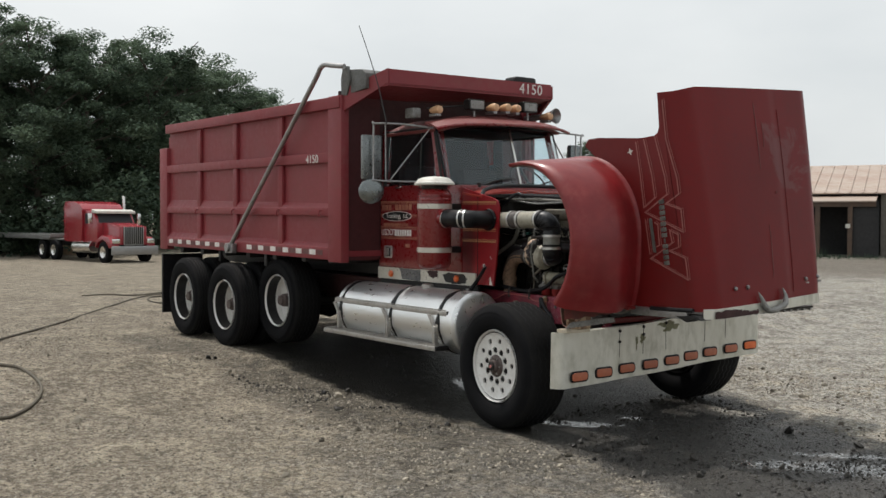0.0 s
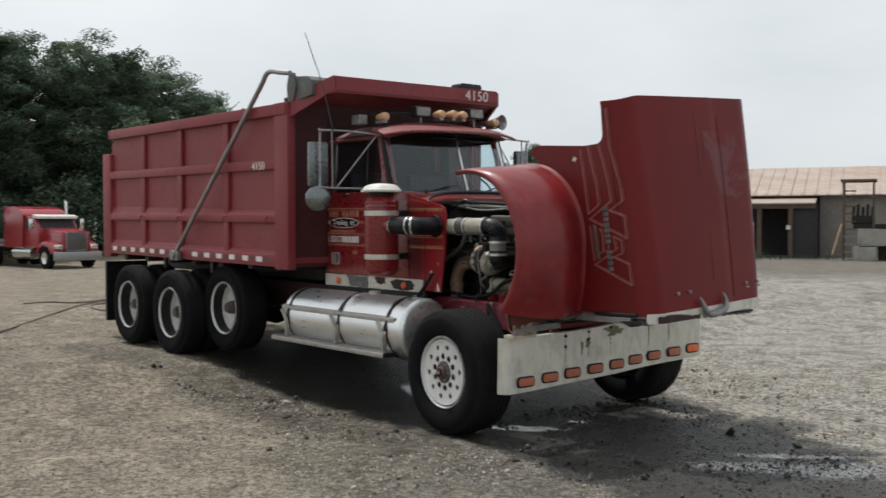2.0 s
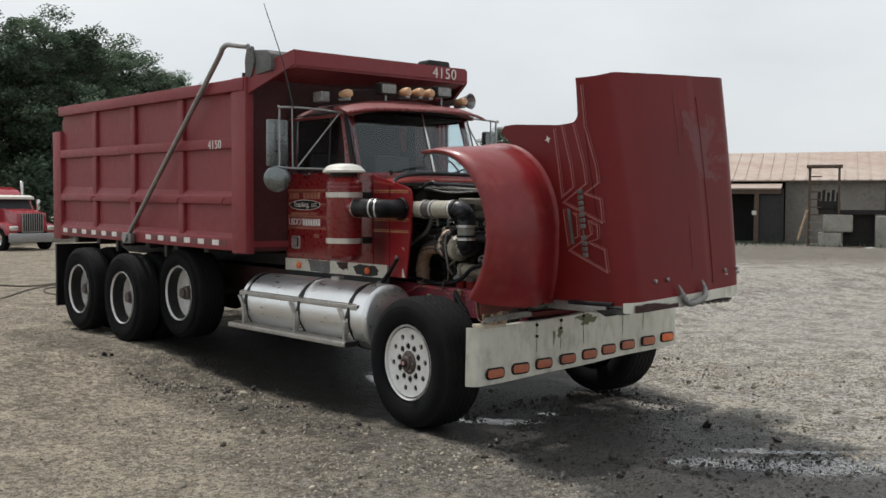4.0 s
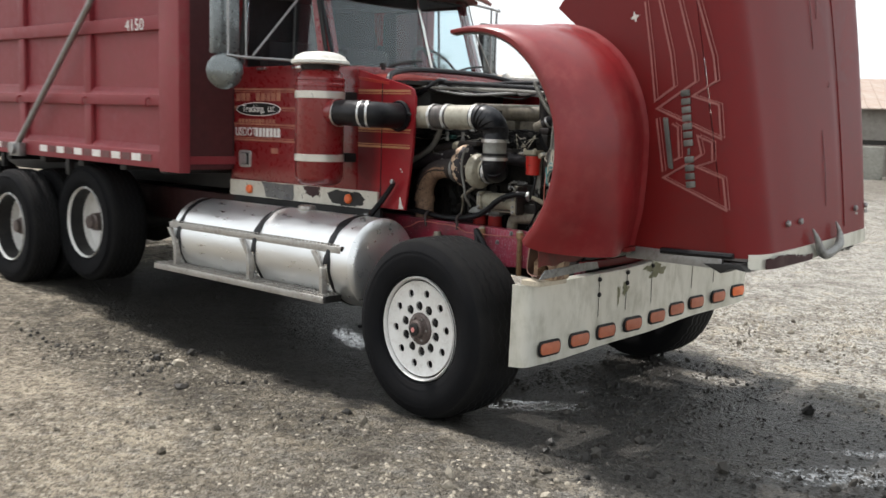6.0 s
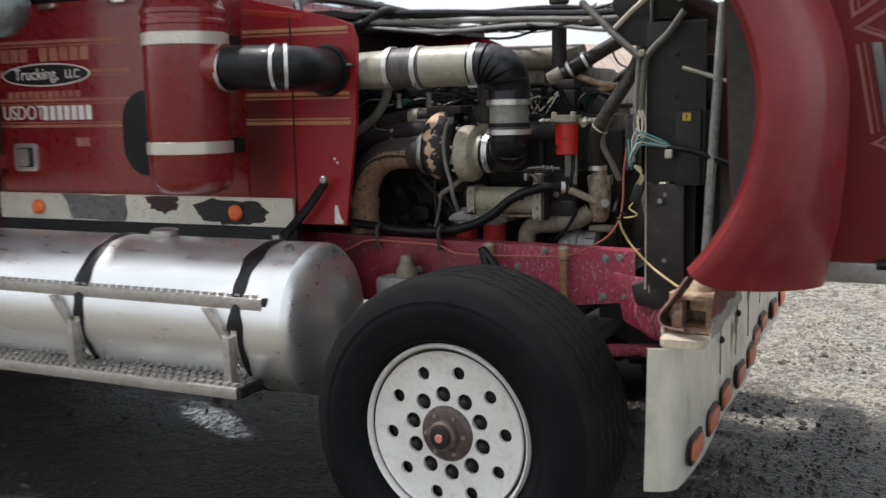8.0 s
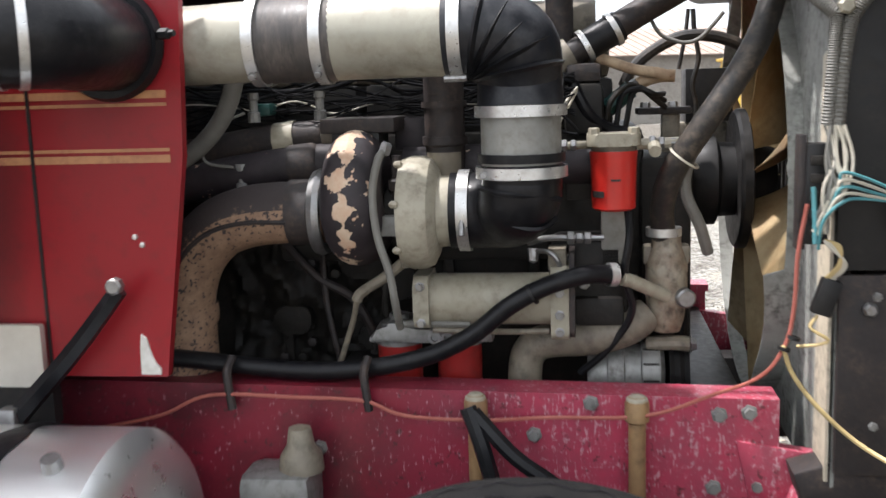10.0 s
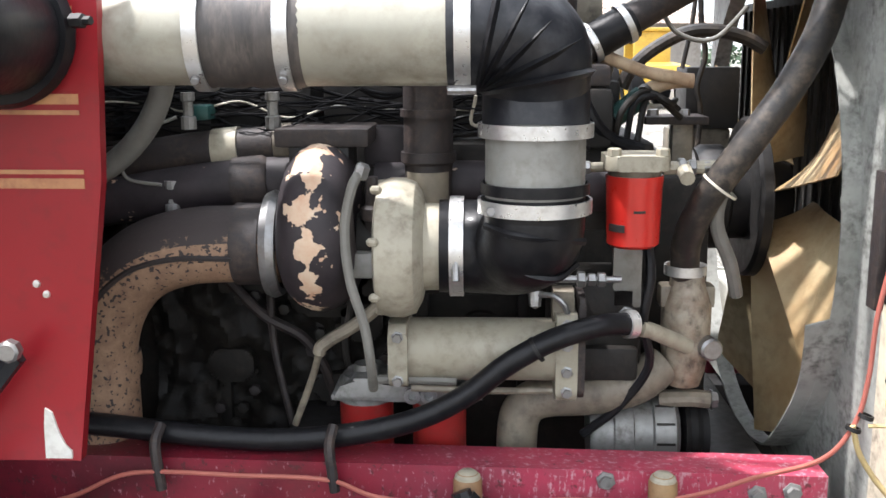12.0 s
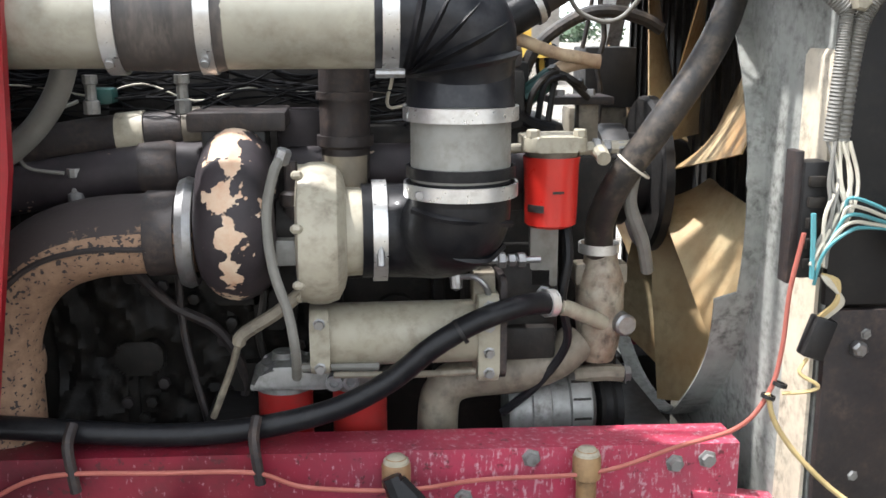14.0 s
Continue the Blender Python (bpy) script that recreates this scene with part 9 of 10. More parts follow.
# ---- trees ----
LEAF, lnt, lb = nodes_of("summer_leaves")
lramp = lnt.nodes.new("ShaderNodeValToRGB")
lramp.color_ramp.elements[0].color = (0.040, 0.062, 0.048, 1)
lramp.color_ramp.elements[1].color = (0.108, 0.158, 0.102, 1)
lnt.links.new(lnt.nodes.new("ShaderNodeNewGeometry").outputs["Random Per Island"], lramp.inputs["Fac"])
lnt.links.new(mix_node(lnt, step_node(lnt, noise_node(lnt, 0.45), 0.42, 0.64, 0.0, 0.6), lramp.outputs[0], (0.145, 0.195, 0.125)), lb.inputs["Base Color"])
lb.inputs["Roughness"].default_value = 0.8
lb.inputs["Specular IOR Level"].default_value = 0.2
lmix, ltrans = lnt.nodes.new("ShaderNodeMixShader"), lnt.nodes.new("ShaderNodeBsdfTranslucent")
lmix.inputs[0].default_value = 0.30
lnt.links.new(lb.inputs["Base Color"].links[0].from_socket, ltrans.inputs["Color"])
lnt.links.new(lb.outputs[0], lmix.inputs[1])
lnt.links.new(ltrans.outputs[0], lmix.inputs[2])
lnt.links.new(lmix.outputs[0], lnt.nodes["Material Output"].inputs["Surface"])
BARK = surface("grey_bark", (0.10, 0.085, 0.07), (0.06, 0.05, 0.042), 0.9, big=3, small=20, bump=0.5, stretch=(4, 4, 0.6))


def add_leaf(rng, verts, faces, p, lo, hi):
    q = Euler((rng.uniform(-0.9, 0.9), rng.uniform(-0.9, 0.9), rng.uniform(0, TAU))).to_matrix()
    s = rng.uniform(lo, hi)
    k = len(verts)
    for u, v in ((-1, -0.5), (0.2, -0.8), (1, 0.1), (0.1, 0.8)):
        verts.append(p + q @ Vector((u * s, v * s, 0.15 * s * u * v)))
    faces.append((k, k + 1, k + 2, k + 3))


def make_tree(seed, height, spread, limbs, sprays, leaves, pointed=0.0):
    """A trunk whose limbs each carry several flat sprays of leaves, with gaps between the limbs."""
    rng = random.Random(seed)
    tree = thing("tree", "tall leafy broadleaf tree at the yard's edge", "tree", group="trees behind the yard")
    wood = bmesh.new()
    top = Vector((rng.uniform(-0.5, 0.5), rng.uniform(-0.5, 0.5), height * 0.93))
    add_tube(wood, [(0, 0, -0.3), (0.05, 0.1, height * 0.3), tuple(top * 0.6), tuple(top)], lambda u: 0.25 * (1 - u) + 0.025, 8, 4)
    verts, faces = [], []
    for k in range(limbs):
        rel = (k + 0.7 * rng.random()) / limbs
        h = height * (0.20 + 0.76 * rel)
        shape = (1 - rel) ** 0.8 if pointed and rng.random() < pointed else math.sin(math.pi * min(1.0, 0.24 + 0.70 * rel)) ** 0.8
        reach = spread * (0.28 + 0.85 * shape) * rng.uniform(0.7, 1.15)
        a = k * 2.4 + rng.uniform(-0.5, 0.5)
        root = top * min(0.97, h * 0.82 / top.z)
        tip = Vector((reach * math.cos(a), reach * math.sin(a), h + rng.uniform(0.0, 0.9)))
        add_tube(wood, [tuple(root), tuple((root + tip) / 2 + Vector((0, 0, 0.25))), tuple(tip)], lambda u: 0.075 * (1 - u) + 0.014, 5, 3)
        if k == limbs - 1:
            tip = top + Vector((0, 0, 0.6))
        for j in range(sprays):
            f = 1.02 - 0.72 * j / sprays * rng.uniform(0.85, 1.1)
            c = root.lerp(tip, f) + Vector((rng.gauss(0, 0.5), rng.gauss(0, 0.5), rng.gauss(-0.1, 0.5)))
            r = rng.uniform(0.40, 1.10) * (0.75 + 0.25 * spread / 3.4)
            for _ in range(leaves):
                d = Vector((rng.gauss(0, 1), rng.gauss(0, 1), rng.gauss(0, 1))).normalized() * r * rng.random() ** 0.5
                add_leaf(rng, verts, faces, c + Vector((d.x, d.y, d.z * 0.6)), 0.040, 0.092)
    part("trunk", wood, BARK, tree)
    me = bpy.data.meshes.new("crown")
    me.from_pydata(verts, [], faces)
    me.materials.append(LEAF)
    crown = new("crown", me)
    crown.parent = tree
    return tree


def plant():
    kinds = [make_tree(31, 14.0, 3.3, 26, 6, 360), make_tree(47, 12.2, 3.6, 24, 6, 370), make_tree(58, 16.0, 2.9, 30, 5, 350, 0.8), make_tree(66, 9.0, 2.9, 18, 5, 340)]
    rng = random.Random(8)
    eye = Vector((6.4, -6.5))
    spots = []
    # bearing, distance, kind, scale: a dark wood behind the rear, thinning towards the cab
    for b, dist, k, s in ((168.6, 56, 0, 1.0), (167.2, 60, 2, 0.90), (165.6, 57, 1, 1.05), (164.0, 61, 2, 0.92), (162.6, 58, 0, 1.02), (161.0, 62, 2, 0.93), (159.4, 60, 1, 1.08), (157.8, 64, 0, 0.95), (156.2, 66, 1, 1.0), (154.6, 69, 0, 0.86), (153.2, 72, 1, 0.92), (151.6, 76, 0, 0.82), (150.0, 82, 3, 1.15), (170.6, 60, 2, 0.92),
                          (160.2, 70, 0, 1.0), (134.9, 105, 0, 0.80), (135.6, 108, 1, 0.8), (157.0, 74, 2, 0.9), (147.0, 95, 3, 0.9), (144.0, 100, 3, 0.8), (140.5, 105, 3, 0.75)):
        spots.append((eye.x + dist * math.cos(radians(b)), eye.y + dist * math.sin(radians(b)), k, s))
    used = set()
    for x, y, k, s in spots:
        m = Matrix.Translation((x, y, ground_height(x, y))) @ Matrix.Rotation(rng.uniform(0, TAU), 4, "Z") @ Matrix.Diagonal((s, s, s * 0.935, 1))
        if k in used:
            copy_thing(kinds[k], m)
        else:
            used.add(k)
            kinds[k].matrix_basis = m
    # undergrowth in front of the trunks
    verts, faces = [], []
    bushes = []
    for _ in range(150):
        b = radians(rng.uniform(147, 174))
        dist = rng.uniform(53, 62) + 14 * ease(160, 148, math.degrees(b))
        bushes.append((Vector((eye.x + dist * math.cos(b), eye.y + dist * math.sin(b), rng.uniform(0.2, 3.4 - 1.6 * ease(163, 166, math.degrees(b))))), rng.uniform(0.8, 1.7), 0.06, 0.13, 330))
    # low far hedge beyond the yard on the other side
    for _ in range(60):
        b, dist = radians(rng.uniform(62, 118)), rng.uniform(88, 96)
        bushes.append((Vector((dist * math.cos(b), dist * math.sin(b), rng.uniform(0.2, 1.4))), rng.uniform(1.0, 1.9), 0.16, 0.32, 150))
    for c, r, lo, hi, count in bushes:
        for _ in range(count):
            d = Vector((rng.gauss(0, 1), rng.gauss(0, 1), rng.gauss(0, 1))).normalized() * r * rng.random() ** 0.4
            add_leaf(rng, verts, faces, c + d, lo, hi)
    me = bpy.data.meshes.new("undergrowth")
    me.from_pydata(verts, [], faces)
    me.materials.append(LEAF)
    tagged(new("undergrowth", me), "dark leafy undergrowth below the trees", "bushes", kind="stuff")


plant()


# ---- shed, loading dock, far vehicles ----
TIN = surface("rusty_tin_roof", (0.40, 0.345, 0.30), (0.34, 0.255, 0.205), 0.6, 0.2, big=0.6, small=6, dirt=(0.22, 0.12, 0.08), dirt_amount=0.6, bump=0.1, stretch=(0.4, 2.0, 2.0))
WALL = surface("dirty_cream_cladding", (0.27, 0.25, 0.22), (0.20, 0.18, 0.16), 0.8, big=0.8, small=8, dirt=(0.12, 0.10, 0.08), dirt_amount=0.7, bump=0.15)
# dark cladding boards; the open bays' shade is put into this colour
WALL_DARK = surface("shaded_dark_boarding", (0.022, 0.022, 0.023), (0.035, 0.034, 0.035), 0.8, big=1.0, small=10, bump=0.15)
CONCRETE = surface("weathered_concrete", (0.34, 0.33, 0.29), (0.25, 0.24, 0.21), 0.85, big=1.4, small=14, dirt=(0.12, 0.11, 0.09), dirt_amount=0.6, bump=0.2)
RUSTY = surface("rusty_steel", (0.12, 0.075, 0.05), (0.07, 0.05, 0.04), 0.75, big=3, small=20, bump=0.2)
YELLOW = surface("machine_yellow", (0.55, 0.36, 0.04), (0.45, 0.29, 0.035), 0.5, big=2, small=20, dirt=(0.12, 0.08, 0.04), dirt_amount=0.5, bump=0.05)
CAR_WHITE = surface("white_car_paint", (0.68, 0.68, 0.67), (0.62, 0.62, 0.61), 0.3, big=2, small=20, bump=0.0, coat=0.4)
TAIL = surface("red_tail_lamp", (0.5, 0.02, 0.02), (0.4, 0.015, 0.015), 0.25, big=9, small=50, bump=0.0)


def build_shed():
    """A long low shed; its local x runs along the front wall."""
    shed = thing("shed", "long low shed with a rusty tin roof and open bays", "shed")
    m = Matrix.Translation((-16.4, 26.6, 0.25)) @ Matrix.Rotation(radians(27), 4, "Z") @ Matrix.Translation((-1.9, 0, 0))
    w = 30.0

    def place(bm):
        bmesh.ops.transform(bm, matrix=m, verts=bm.verts)
        return bm
    part("wall", place(box(5.4, w, 0, 0.15, 0, 2.55)), WALL, shed)
    # bay interior shade is painted as near-black walls
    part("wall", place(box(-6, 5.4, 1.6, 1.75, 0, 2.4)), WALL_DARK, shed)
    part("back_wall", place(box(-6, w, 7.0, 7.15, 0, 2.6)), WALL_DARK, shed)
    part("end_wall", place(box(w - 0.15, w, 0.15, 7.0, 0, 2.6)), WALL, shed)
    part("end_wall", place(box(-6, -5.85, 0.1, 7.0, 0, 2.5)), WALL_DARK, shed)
    for k in range(84):
        x0 = -6.2 + k * 0.44
        rusty = bmesh.new()
        add_prism(rusty, [(-0.35, 2.50), (3.55, 3.72), (3.55, 3.76), (-0.35, 2.54)], "x", x0, x0 + 0.425)
        add_box(rusty, x0 - 0.02, x0 + 0.03, -0.35, 3.55, 2.53, 2.57, turn=Matrix.Translation((0, -0.35, 2.54)) @ Matrix.Rotation(math.atan2(1.22, 3.9), 4, "X") @ Matrix.Translation((0, 0.35, -2.54)))
        part("roof_sheet", place(rusty), TIN, shed)
    part("roof_back", place(prism([(3.55, 3.72), (7.4, 2.5), (7.4, 2.54), (3.55, 3.76)], "x", -6.2, w + 0.3)), TIN, shed)
    part("lean_to_roof", place(prism([(-1.5, 2.18), (0.1, 2.42), (0.1, 2.47), (-1.5, 2.23)], "x", -6.2, 5.3)), TIN, shed)
    for x in (-5.9, -2.7, 0.4, 3.35, 4.45):
        part("post", place(box(x - 0.08, x + 0.08, -1.4, -1.24, 0, 2.2)), RUSTY, shed)
    part("bay_beam", place(box(-6, 5.3, -1.42, -1.26, 2.02, 2.2)), RUSTY, shed)
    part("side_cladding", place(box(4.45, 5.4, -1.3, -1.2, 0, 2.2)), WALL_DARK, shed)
    for x in (8.9, 13.2, 18.0):
        part("downpipe", place(box(x - 0.06, x + 0.06, -0.05, 0.0, 0, 2.5)), RUSTY, shed)
    part("pale_panel", place(box(13.4, 17.0, -0.06, -0.0, 1.2, 2.4)), WHITE_DIRTY, shed)
    part("inner_post", place(box(3.0, 3.16, -1.0, -0.9, 0, 2.1)), WALL_DARK, shed)
    for z in (0.95, 1.15, 1.35):
        part("notice", place(box(3.0, 3.14, -1.03, -1.0, z, z + 0.15)), WHITE_DIRTY, shed)
    part("notice", place(box(4.30, 4.46, -1.43, -1.405, 1.25, 1.40)), WHITE_DIRTY, shed)
    m = m @ Matrix.Translation((-0.9, 0, 0))
    # loading dock: steel stair, platform and concrete blocks before the wall
    dock = thing("loading_dock", "rusty steel platform with a ladder between concrete blocks", "loading dock")
    for x in (7.2, 8.15):
        for y in (-3.2, -2.2):
            part("post", place(box(x - 0.035, x + 0.035, y - 0.035, y + 0.035, 0, 2.95)), RUSTY, dock)
    part("roof_frame", place(box(7.1, 8.25, -3.3, -2.1, 2.90, 2.98)), RUSTY, dock)
    for k in range(10):
        part("rung", place(box(7.2, 7.6, -3.25, -3.19, 0.22 + k * 0.26, 0.26 + k * 0.26)), GREY_ALU if k < 4 else RUSTY, dock)
    part("handrail", place(tube([(6.85, -3.3, 0.4), (7.15, -3.3, 1.45)], 0.04, 6, 1)), RUST_CREAM, dock)
    machine = part("machine", place(box(7.45, 8.2, -3.1, -2.3, 1.45, 1.75, bevel=0.05)), DARK, dock)
    for k in range(5):
        part("machine_pipe", place(tube([(7.5 + 0.15 * k, -2.9, 1.7), (7.52 + 0.15 * k, -2.9, 2.05 + 0.08 * (k % 2))], 0.05, 8, 1)), DARK, machine)
    part("deck_beam", place(box(7.5, 14.5, -3.1, -2.3, 1.30, 1.45)), DARK, dock)
    # dark sheet put in for the shade between the blocks
    part("deck_screen", place(box(8.3, 9.3, -2.75, -2.7, 0.1, 1.3)), DARK, dock)
    for x0, x1, z0, z1 in ((7.65, 8.6, 0.70, 1.28), (7.5, 8.25, 0.0, 0.68), (9.3, 11.2, 0.0, 1.25)):
        blk = thing("concrete_block", "weathered concrete block beneath the platform", "concrete block", group="dock blocks")
        part("block", place(box(x0, x1, -3.3, -2.3, z0, z1, bevel=0.06)), CONCRETE, blk)
    part("debris", place(tube([(9.8, -3.6, 0.12), (10.4, -3.9, 0.18), (11.4, -3.7, 0.1), (12.4, -4.1, 0.15)], 0.06, 6, 4)), GREY_ALU, dock)
    for k in range(7):
        y0, x0 = -3.7 - 0.12 * k, 8.3 + 0.35 * k
        part("debris", place(tube([(x0, y0, 0.10), (x0 + 0.5, y0 - 0.15, 0.22 - 0.02 * k), (x0 + 1.0, y0 + 0.1, 0.08)], 0.03, 6, 4)), WHITE_DIRTY if k % 2 else RUSTY, dock)
    rng = random.Random(21)
    verts, faces = [], []
    for _ in range(2600):
        x, y = rng.uniform(-2, 13), rng.uniform(-3.9, -1.2)
        if 7 < x < 13 and y > -3.2:
            continue
        b = m @ Vector((x, y, 0))
        h, a = rng.uniform(0.08, 0.42) * (1.5 if 3.3 < x < 4.6 else 1.0), rng.uniform(0, TAU)
        k = len(verts)
        dx, dy = 0.03 * math.cos(a), 0.03 * math.sin(a)
        verts += [b + Vector((-dx, -dy, 0)), b + Vector((dx, dy, 0)), b + Vector((rng.uniform(-0.1, 0.1), rng.uniform(-0.1, 0.1), h))]
        faces.append((k, k + 1, k + 2))
    me = bpy.data.meshes.new("weeds")
    me.from_pydata(verts, [], faces)
    me.materials.append(LEAF)
    tagged(new("weeds", me), "tufts of weeds along the shed's foot", "weeds", kind="stuff")


build_shed()


def build_far_truck():
    semi = thing("semi_truck", "red sleeper semi truck with a flatbed, parked by the trees", "semi truck")
    m = Matrix.Translation((-36.52, 8.15, -0.14)) @ Matrix.Rotation(radians(10), 4, "Z") @ Matrix.Scale(0.90, 4)

    def put(name, bm, mat_, parent=semi, label=""):
        bmesh.ops.transform(bm, matrix=m, verts=bm.verts)
        return part(name, bm, mat_, parent, label)
    red = surface("glossy_semi_paint", (0.30, 0.016, 0.028), (0.25, 0.014, 0.024), 0.25, big=1.4, small=25, dirt=(0.2, 0.08, 0.08), dirt_amount=0.3, bump=0.02, coat=0.6)
    sleeper = put("sleeper", prism([(-4.0, 0.95), (-2.1, 0.95), (-2.1, 2.2), (-2.0, 2.55), (-2.35, 2.82), (-2.9, 2.95), (-3.8, 2.95), (-4.0, 2.8)], "y", -1.1, 1.1, 0.06), red)
    cabin = put("cabin", prism([(-2.1, 0.95), (-0.75, 0.95), (-0.75, 1.9), (-1.15, 2.45), (-2.1, 2.52)], "y", -1.0, 1.0, 0.05), red)
    put("visor", prism([(-1.2, 2.40), (-0.8, 2.34), (-0.8, 2.46), (-1.2, 2.55)], "y", -1.05, 1.05, 0.02), WHITE_DIRTY, cabin)
    glass = bmesh.new()
    glass.faces.new([glass.verts.new(p) for p in ((-0.74, -0.9, 1.9), (-0.74, 0.9, 1.9), (-1.05, 0.85, 2.38), (-1.05, -0.85, 2.38))])
    glass.normal_update()
    bmesh.ops.solidify(glass, geom=glass.faces[:], thickness=0.02)
    put("windshield", glass, DARK_IN, cabin)
    put("side_window", box(-1.9, -1.2, -1.02, -1.0, 1.85, 2.35, bevel=0.005), DARK_IN, cabin)
    hood = put("bonnet", prism([(-0.78, 0.85), (0.85, 0.85), (0.85, 1.72), (-0.1, 1.86), (-0.78, 1.92)], "y", -0.72, 0.72, 0.06), red)
    put("grille", box(0.85, 0.93, -0.52, 0.52, 0.82, 1.70, bevel=0.03), STEEL, hood)
    for k in range(9):
        put("grille_bar", box(0.93, 0.945, -0.46 + k * 0.108, -0.40 + k * 0.108, 0.88, 1.70), DARK, hood)
    for s in (-1, 1):
        put("fender", prism([(-0.75, 0.75), (-0.5, 1.12), (0.0, 1.30), (0.6, 1.2), (0.85, 0.9), (0.85, 0.7), (0.62, 0.7), (0.4, 1.0), (0.0, 1.12), (-0.4, 0.98), (-0.6, 0.7)], "y", *sorted((s * 0.72, s * 1.15)), 0.02), red, hood)
        put("headlamp", box(0.80, 0.92, *sorted((s * 0.70, s * 1.08)), 0.92, 1.14, bevel=0.03), CHROME, hood)
        tank = put("fuel_tank", drum(-2.9, -1.1, 0.30, "x", (0, s * 0.95, 0.72), 24), CHROME)
        if s > 0:
            put("stack", tube([(-2.05, s * 1.12, 1.0), (-2.05, s * 1.12, 3.0), (-2.12, s * 1.12, 3.2)], 0.07, 10, 3), CHROME)
        put("mirror", box(-0.95, -0.85, *sorted((s * 1.2, s * 1.38)), 1.85, 2.35, bevel=0.02), CHROME, cabin)
    put("front_bumper", box(0.95, 1.10, -1.2, 1.2, 0.38, 0.80, bevel=0.05), STEEL)
    for x in (0.1, -5.0, -6.3):
        for s in (-1, 1):
            wheel = put("wheel", lathe([(-0.15, 0.28), (-0.16, 0.42), (-0.13, 0.50), (0.13, 0.50), (0.16, 0.42), (0.15, 0.28)], (x, s * 1.02, 0.50), "y", 30), RUBBER)
            put("rim", lathe([(s * 0.10, 0.0), (s * 0.10, 0.20), (s * 0.15, 0.285)], (x, s * 1.02, 0.50), "y", 20), CHROME, wheel)
    put("chassis", box(-7.0, 0.8, -0.45, 0.45, 0.72, 0.98), BLACK_PAINT)
    put("deck_plate", box(-6.9, -4.1, -1.0, 1.0, 1.0, 1.08), GREY_ALU)
    trailer = thing("flatbed_trailer", "low flatbed trailer coupled behind the red semi", "trailer")
    put("deck", box(-17.5, -5.2, -1.25, 1.25, 1.12, 1.30, bevel=0.01), GREY_ALU, trailer)
    put("side_rail", box(-17.5, -5.2, -1.28, -1.25, 1.05, 1.2), STEEL, trailer)
    for x in (-16.2, -15.0):
        for s in (-1, 1):
            put("wheel", lathe([(-0.15, 0.28), (-0.16, 0.42), (-0.13, 0.50), (0.13, 0.50), (0.16, 0.42), (0.15, 0.28)], (x, s * 1.0, 0.50), "y", 24), RUBBER, trailer)
    pile = thing("spoil_heap", "brown heap of earth beside the trailer", "earth heap")
    put("heap", sheet(lambda u, v: Vector((-13 + 5 * u, 2.2 + 3.0 * v, 1.75 * (math.sin(math.pi * u) * math.sin(math.pi * v)) ** 0.8 * (0.85 + 0.3 * noise.noise((u * 6, v * 6, 2))))), 20, 20), RUST_CREAM, pile)


build_far_truck()


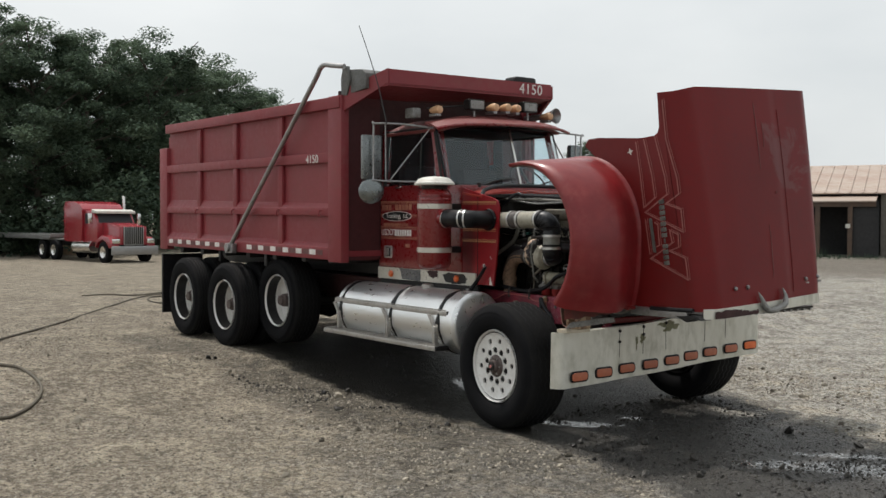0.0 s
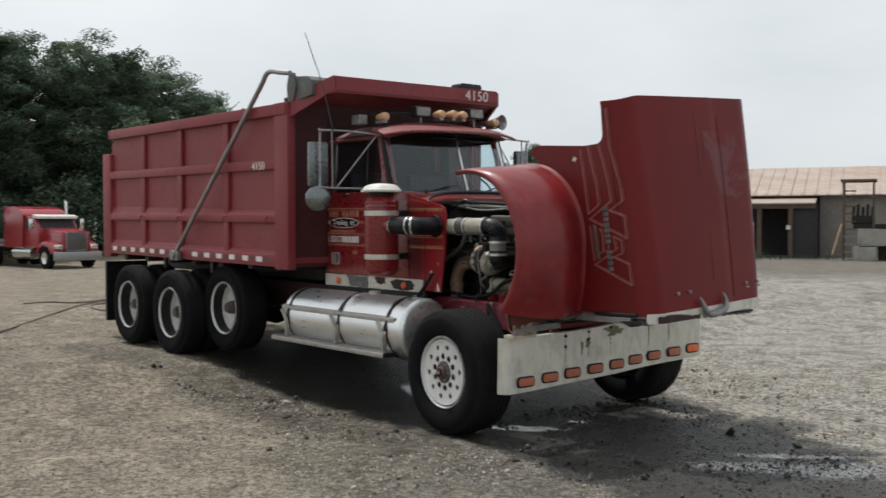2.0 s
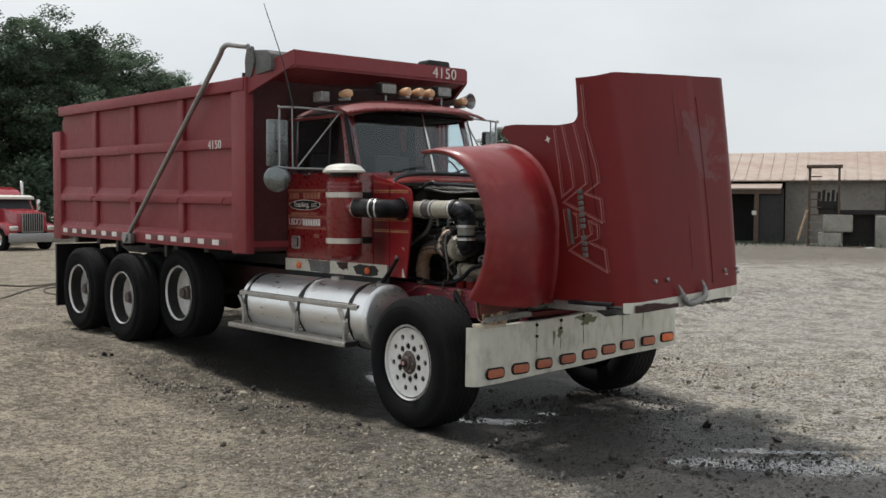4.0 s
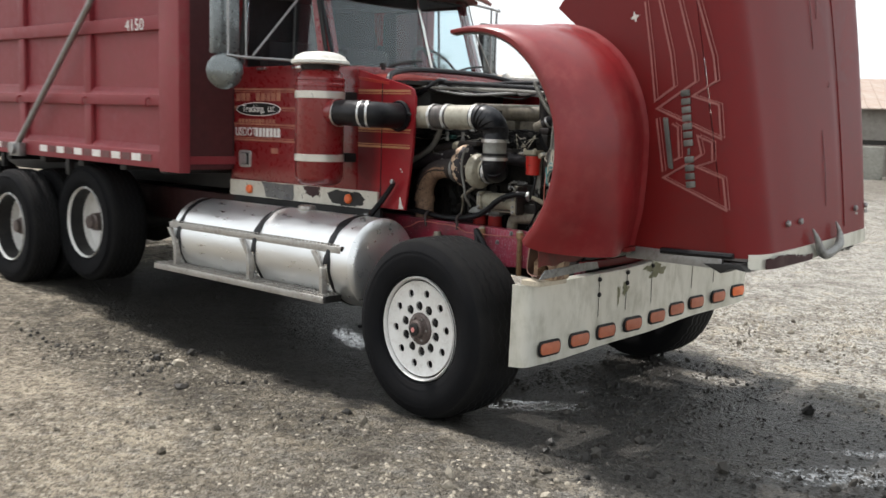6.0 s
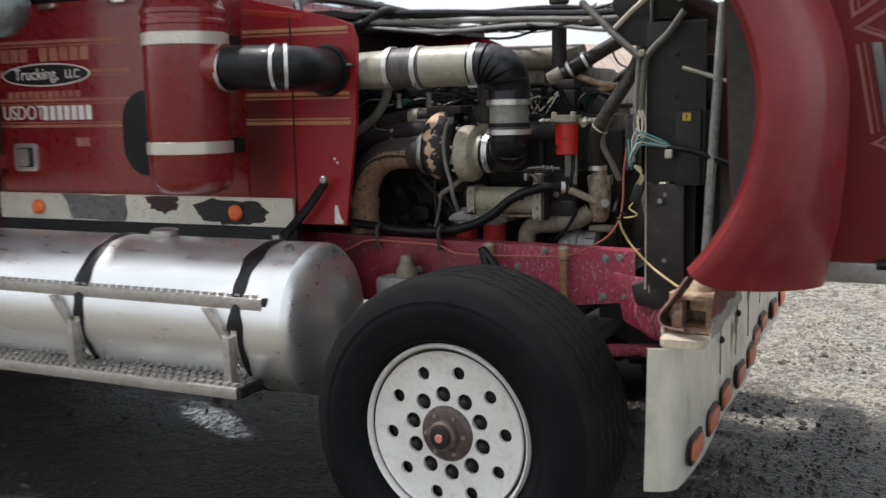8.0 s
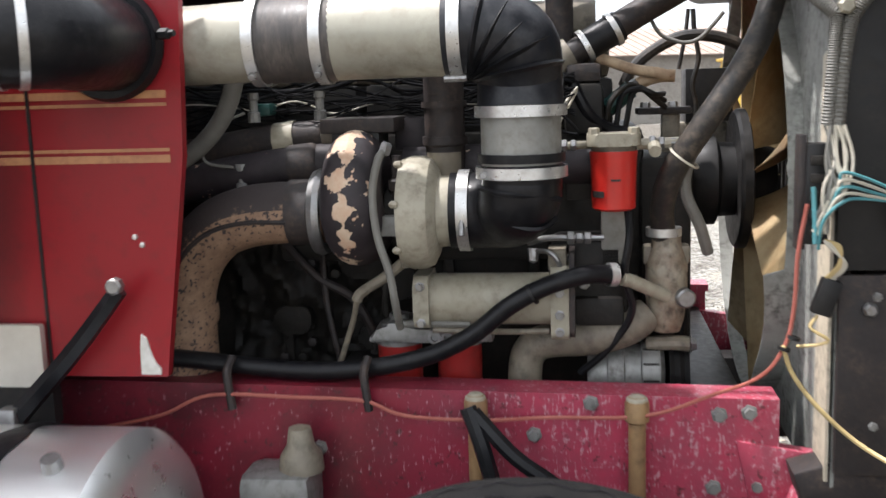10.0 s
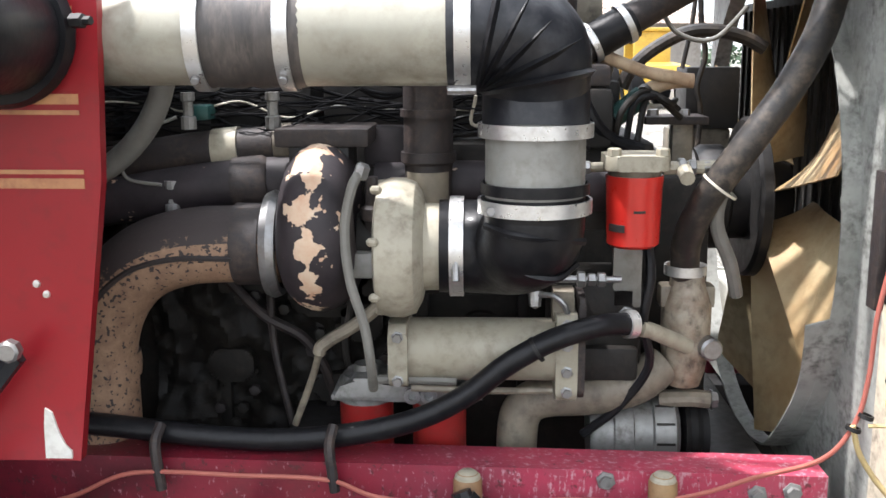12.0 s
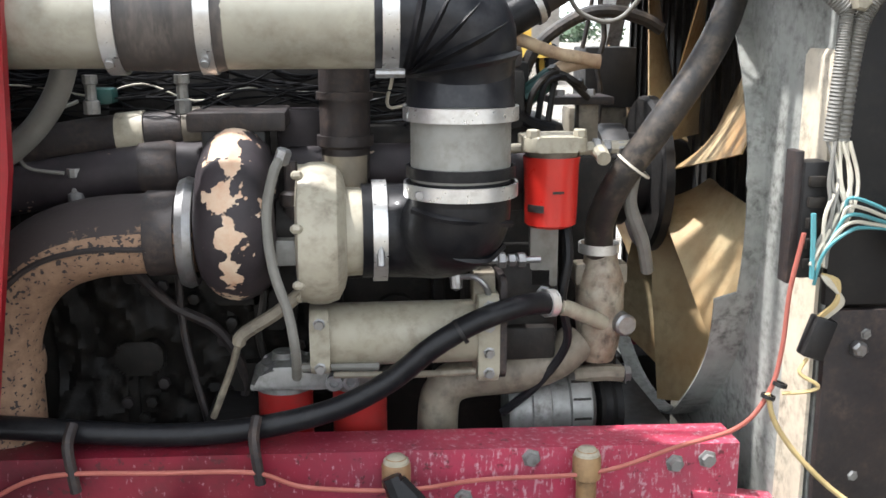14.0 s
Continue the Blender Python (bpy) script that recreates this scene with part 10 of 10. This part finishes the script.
def build_beyond():
    """A yellow loader and a white pickup beyond the engine bay."""
    loader = thing("wheel_loader", "yellow wheel loader parked on the far side of the yard", "loader")
    m = Matrix.Translation((4.25, 25.4, 0.25)) @ Matrix.Rotation(radians(98), 4, "Z") @ Matrix.Scale(0.76, 4)

    def put(name, bm, mat_, parent=loader):
        bmesh.ops.transform(bm, matrix=m, verts=bm.verts)
        return part(name, bm, mat_, parent)
    put("engine_cover", prism([(-2.6, 0.9), (-0.6, 0.9), (-0.6, 1.55), (-2.5, 1.45)], "y", -0.75, 0.75, 0.06), YELLOW)
    cab_ = put("operator_cab", carve(prism([(-0.7, 0.9), (0.75, 0.9), (0.65, 2.6), (-0.65, 2.6)], "y", -0.65, 0.65, 0.04), box(-0.5, 0.5, -1, 1, 1.55, 2.4)), YELLOW)
    put("cab_roof", box(-0.8, 0.85, -0.75, 0.75, 2.6, 2.72, bevel=0.04), YELLOW, cab_)
    put("front_frame", box(0.7, 2.0, -0.45, 0.45, 0.7, 1.3, bevel=0.05), YELLOW)
    for s in (-1, 1):
        put("lift_arm", tube([(0.9, s * 0.6, 1.5), (2.0, s * 0.6, 1.3), (2.9, s * 0.6, 0.55)], 0.11, 8, 3), YELLOW)
        for x in (-1.6, 1.4):
            wheel = put("wheel", lathe([(-0.25, 0.35), (-0.26, 0.6), (-0.2, 0.68), (0.2, 0.68), (0.26, 0.6), (0.25, 0.35)], (x, s * 0.95, 0.68), "y", 28), RUBBER)
            put("hub", drum(-0.2, 0.2, 0.36, "y", (x, s * 0.95, 0.68), 20), YELLOW, wheel)
    put("bucket", prism([(2.8, 0.1), (3.8, 0.08), (3.75, 0.15), (3.1, 0.3), (3.0, 0.8), (3.25, 1.1), (3.15, 1.15), (2.75, 0.8)], "y", -1.2, 1.2), YELLOW)
    pickup = thing("pickup", "white pickup seen beyond the engine bay", "pickup")
    m = Matrix.Translation((-1.2, 15.5, 0.13)) @ Matrix.Rotation(radians(100), 4, "Z")
    put("body", prism([(-2.6, 0.55), (2.5, 0.55), (2.5, 1.0), (1.2, 1.12), (0.5, 1.75), (-0.9, 1.78), (-1.05, 1.15), (-2.6, 1.12)], "y", -0.95, 0.95, 0.05), CAR_WHITE, pickup)
    for s in (-1, 1):
        put("window", box(-0.8, 0.5, *sorted((s * 0.945, s * 0.955)), 1.2, 1.62), DARK_IN, pickup)
        put("tail_lamp", box(-2.64, -2.58, *sorted((s * 0.78, s * 0.94)), 0.8, 1.1), TAIL, pickup)
        for x in (-1.7, 1.6):
            put("wheel", lathe([(-0.12, 0.2), (-0.13, 0.34), (0.13, 0.34), (0.12, 0.2)], (x, s * 0.85, 0.36), "y", 24), RUBBER, pickup)


build_beyond()


# parts lie at most two levels below their thing
for ob in list(bpy.data.objects):
    while ob.parent and ob.parent.parent and ob.parent.parent.parent:
        ob.parent = ob.parent.parent
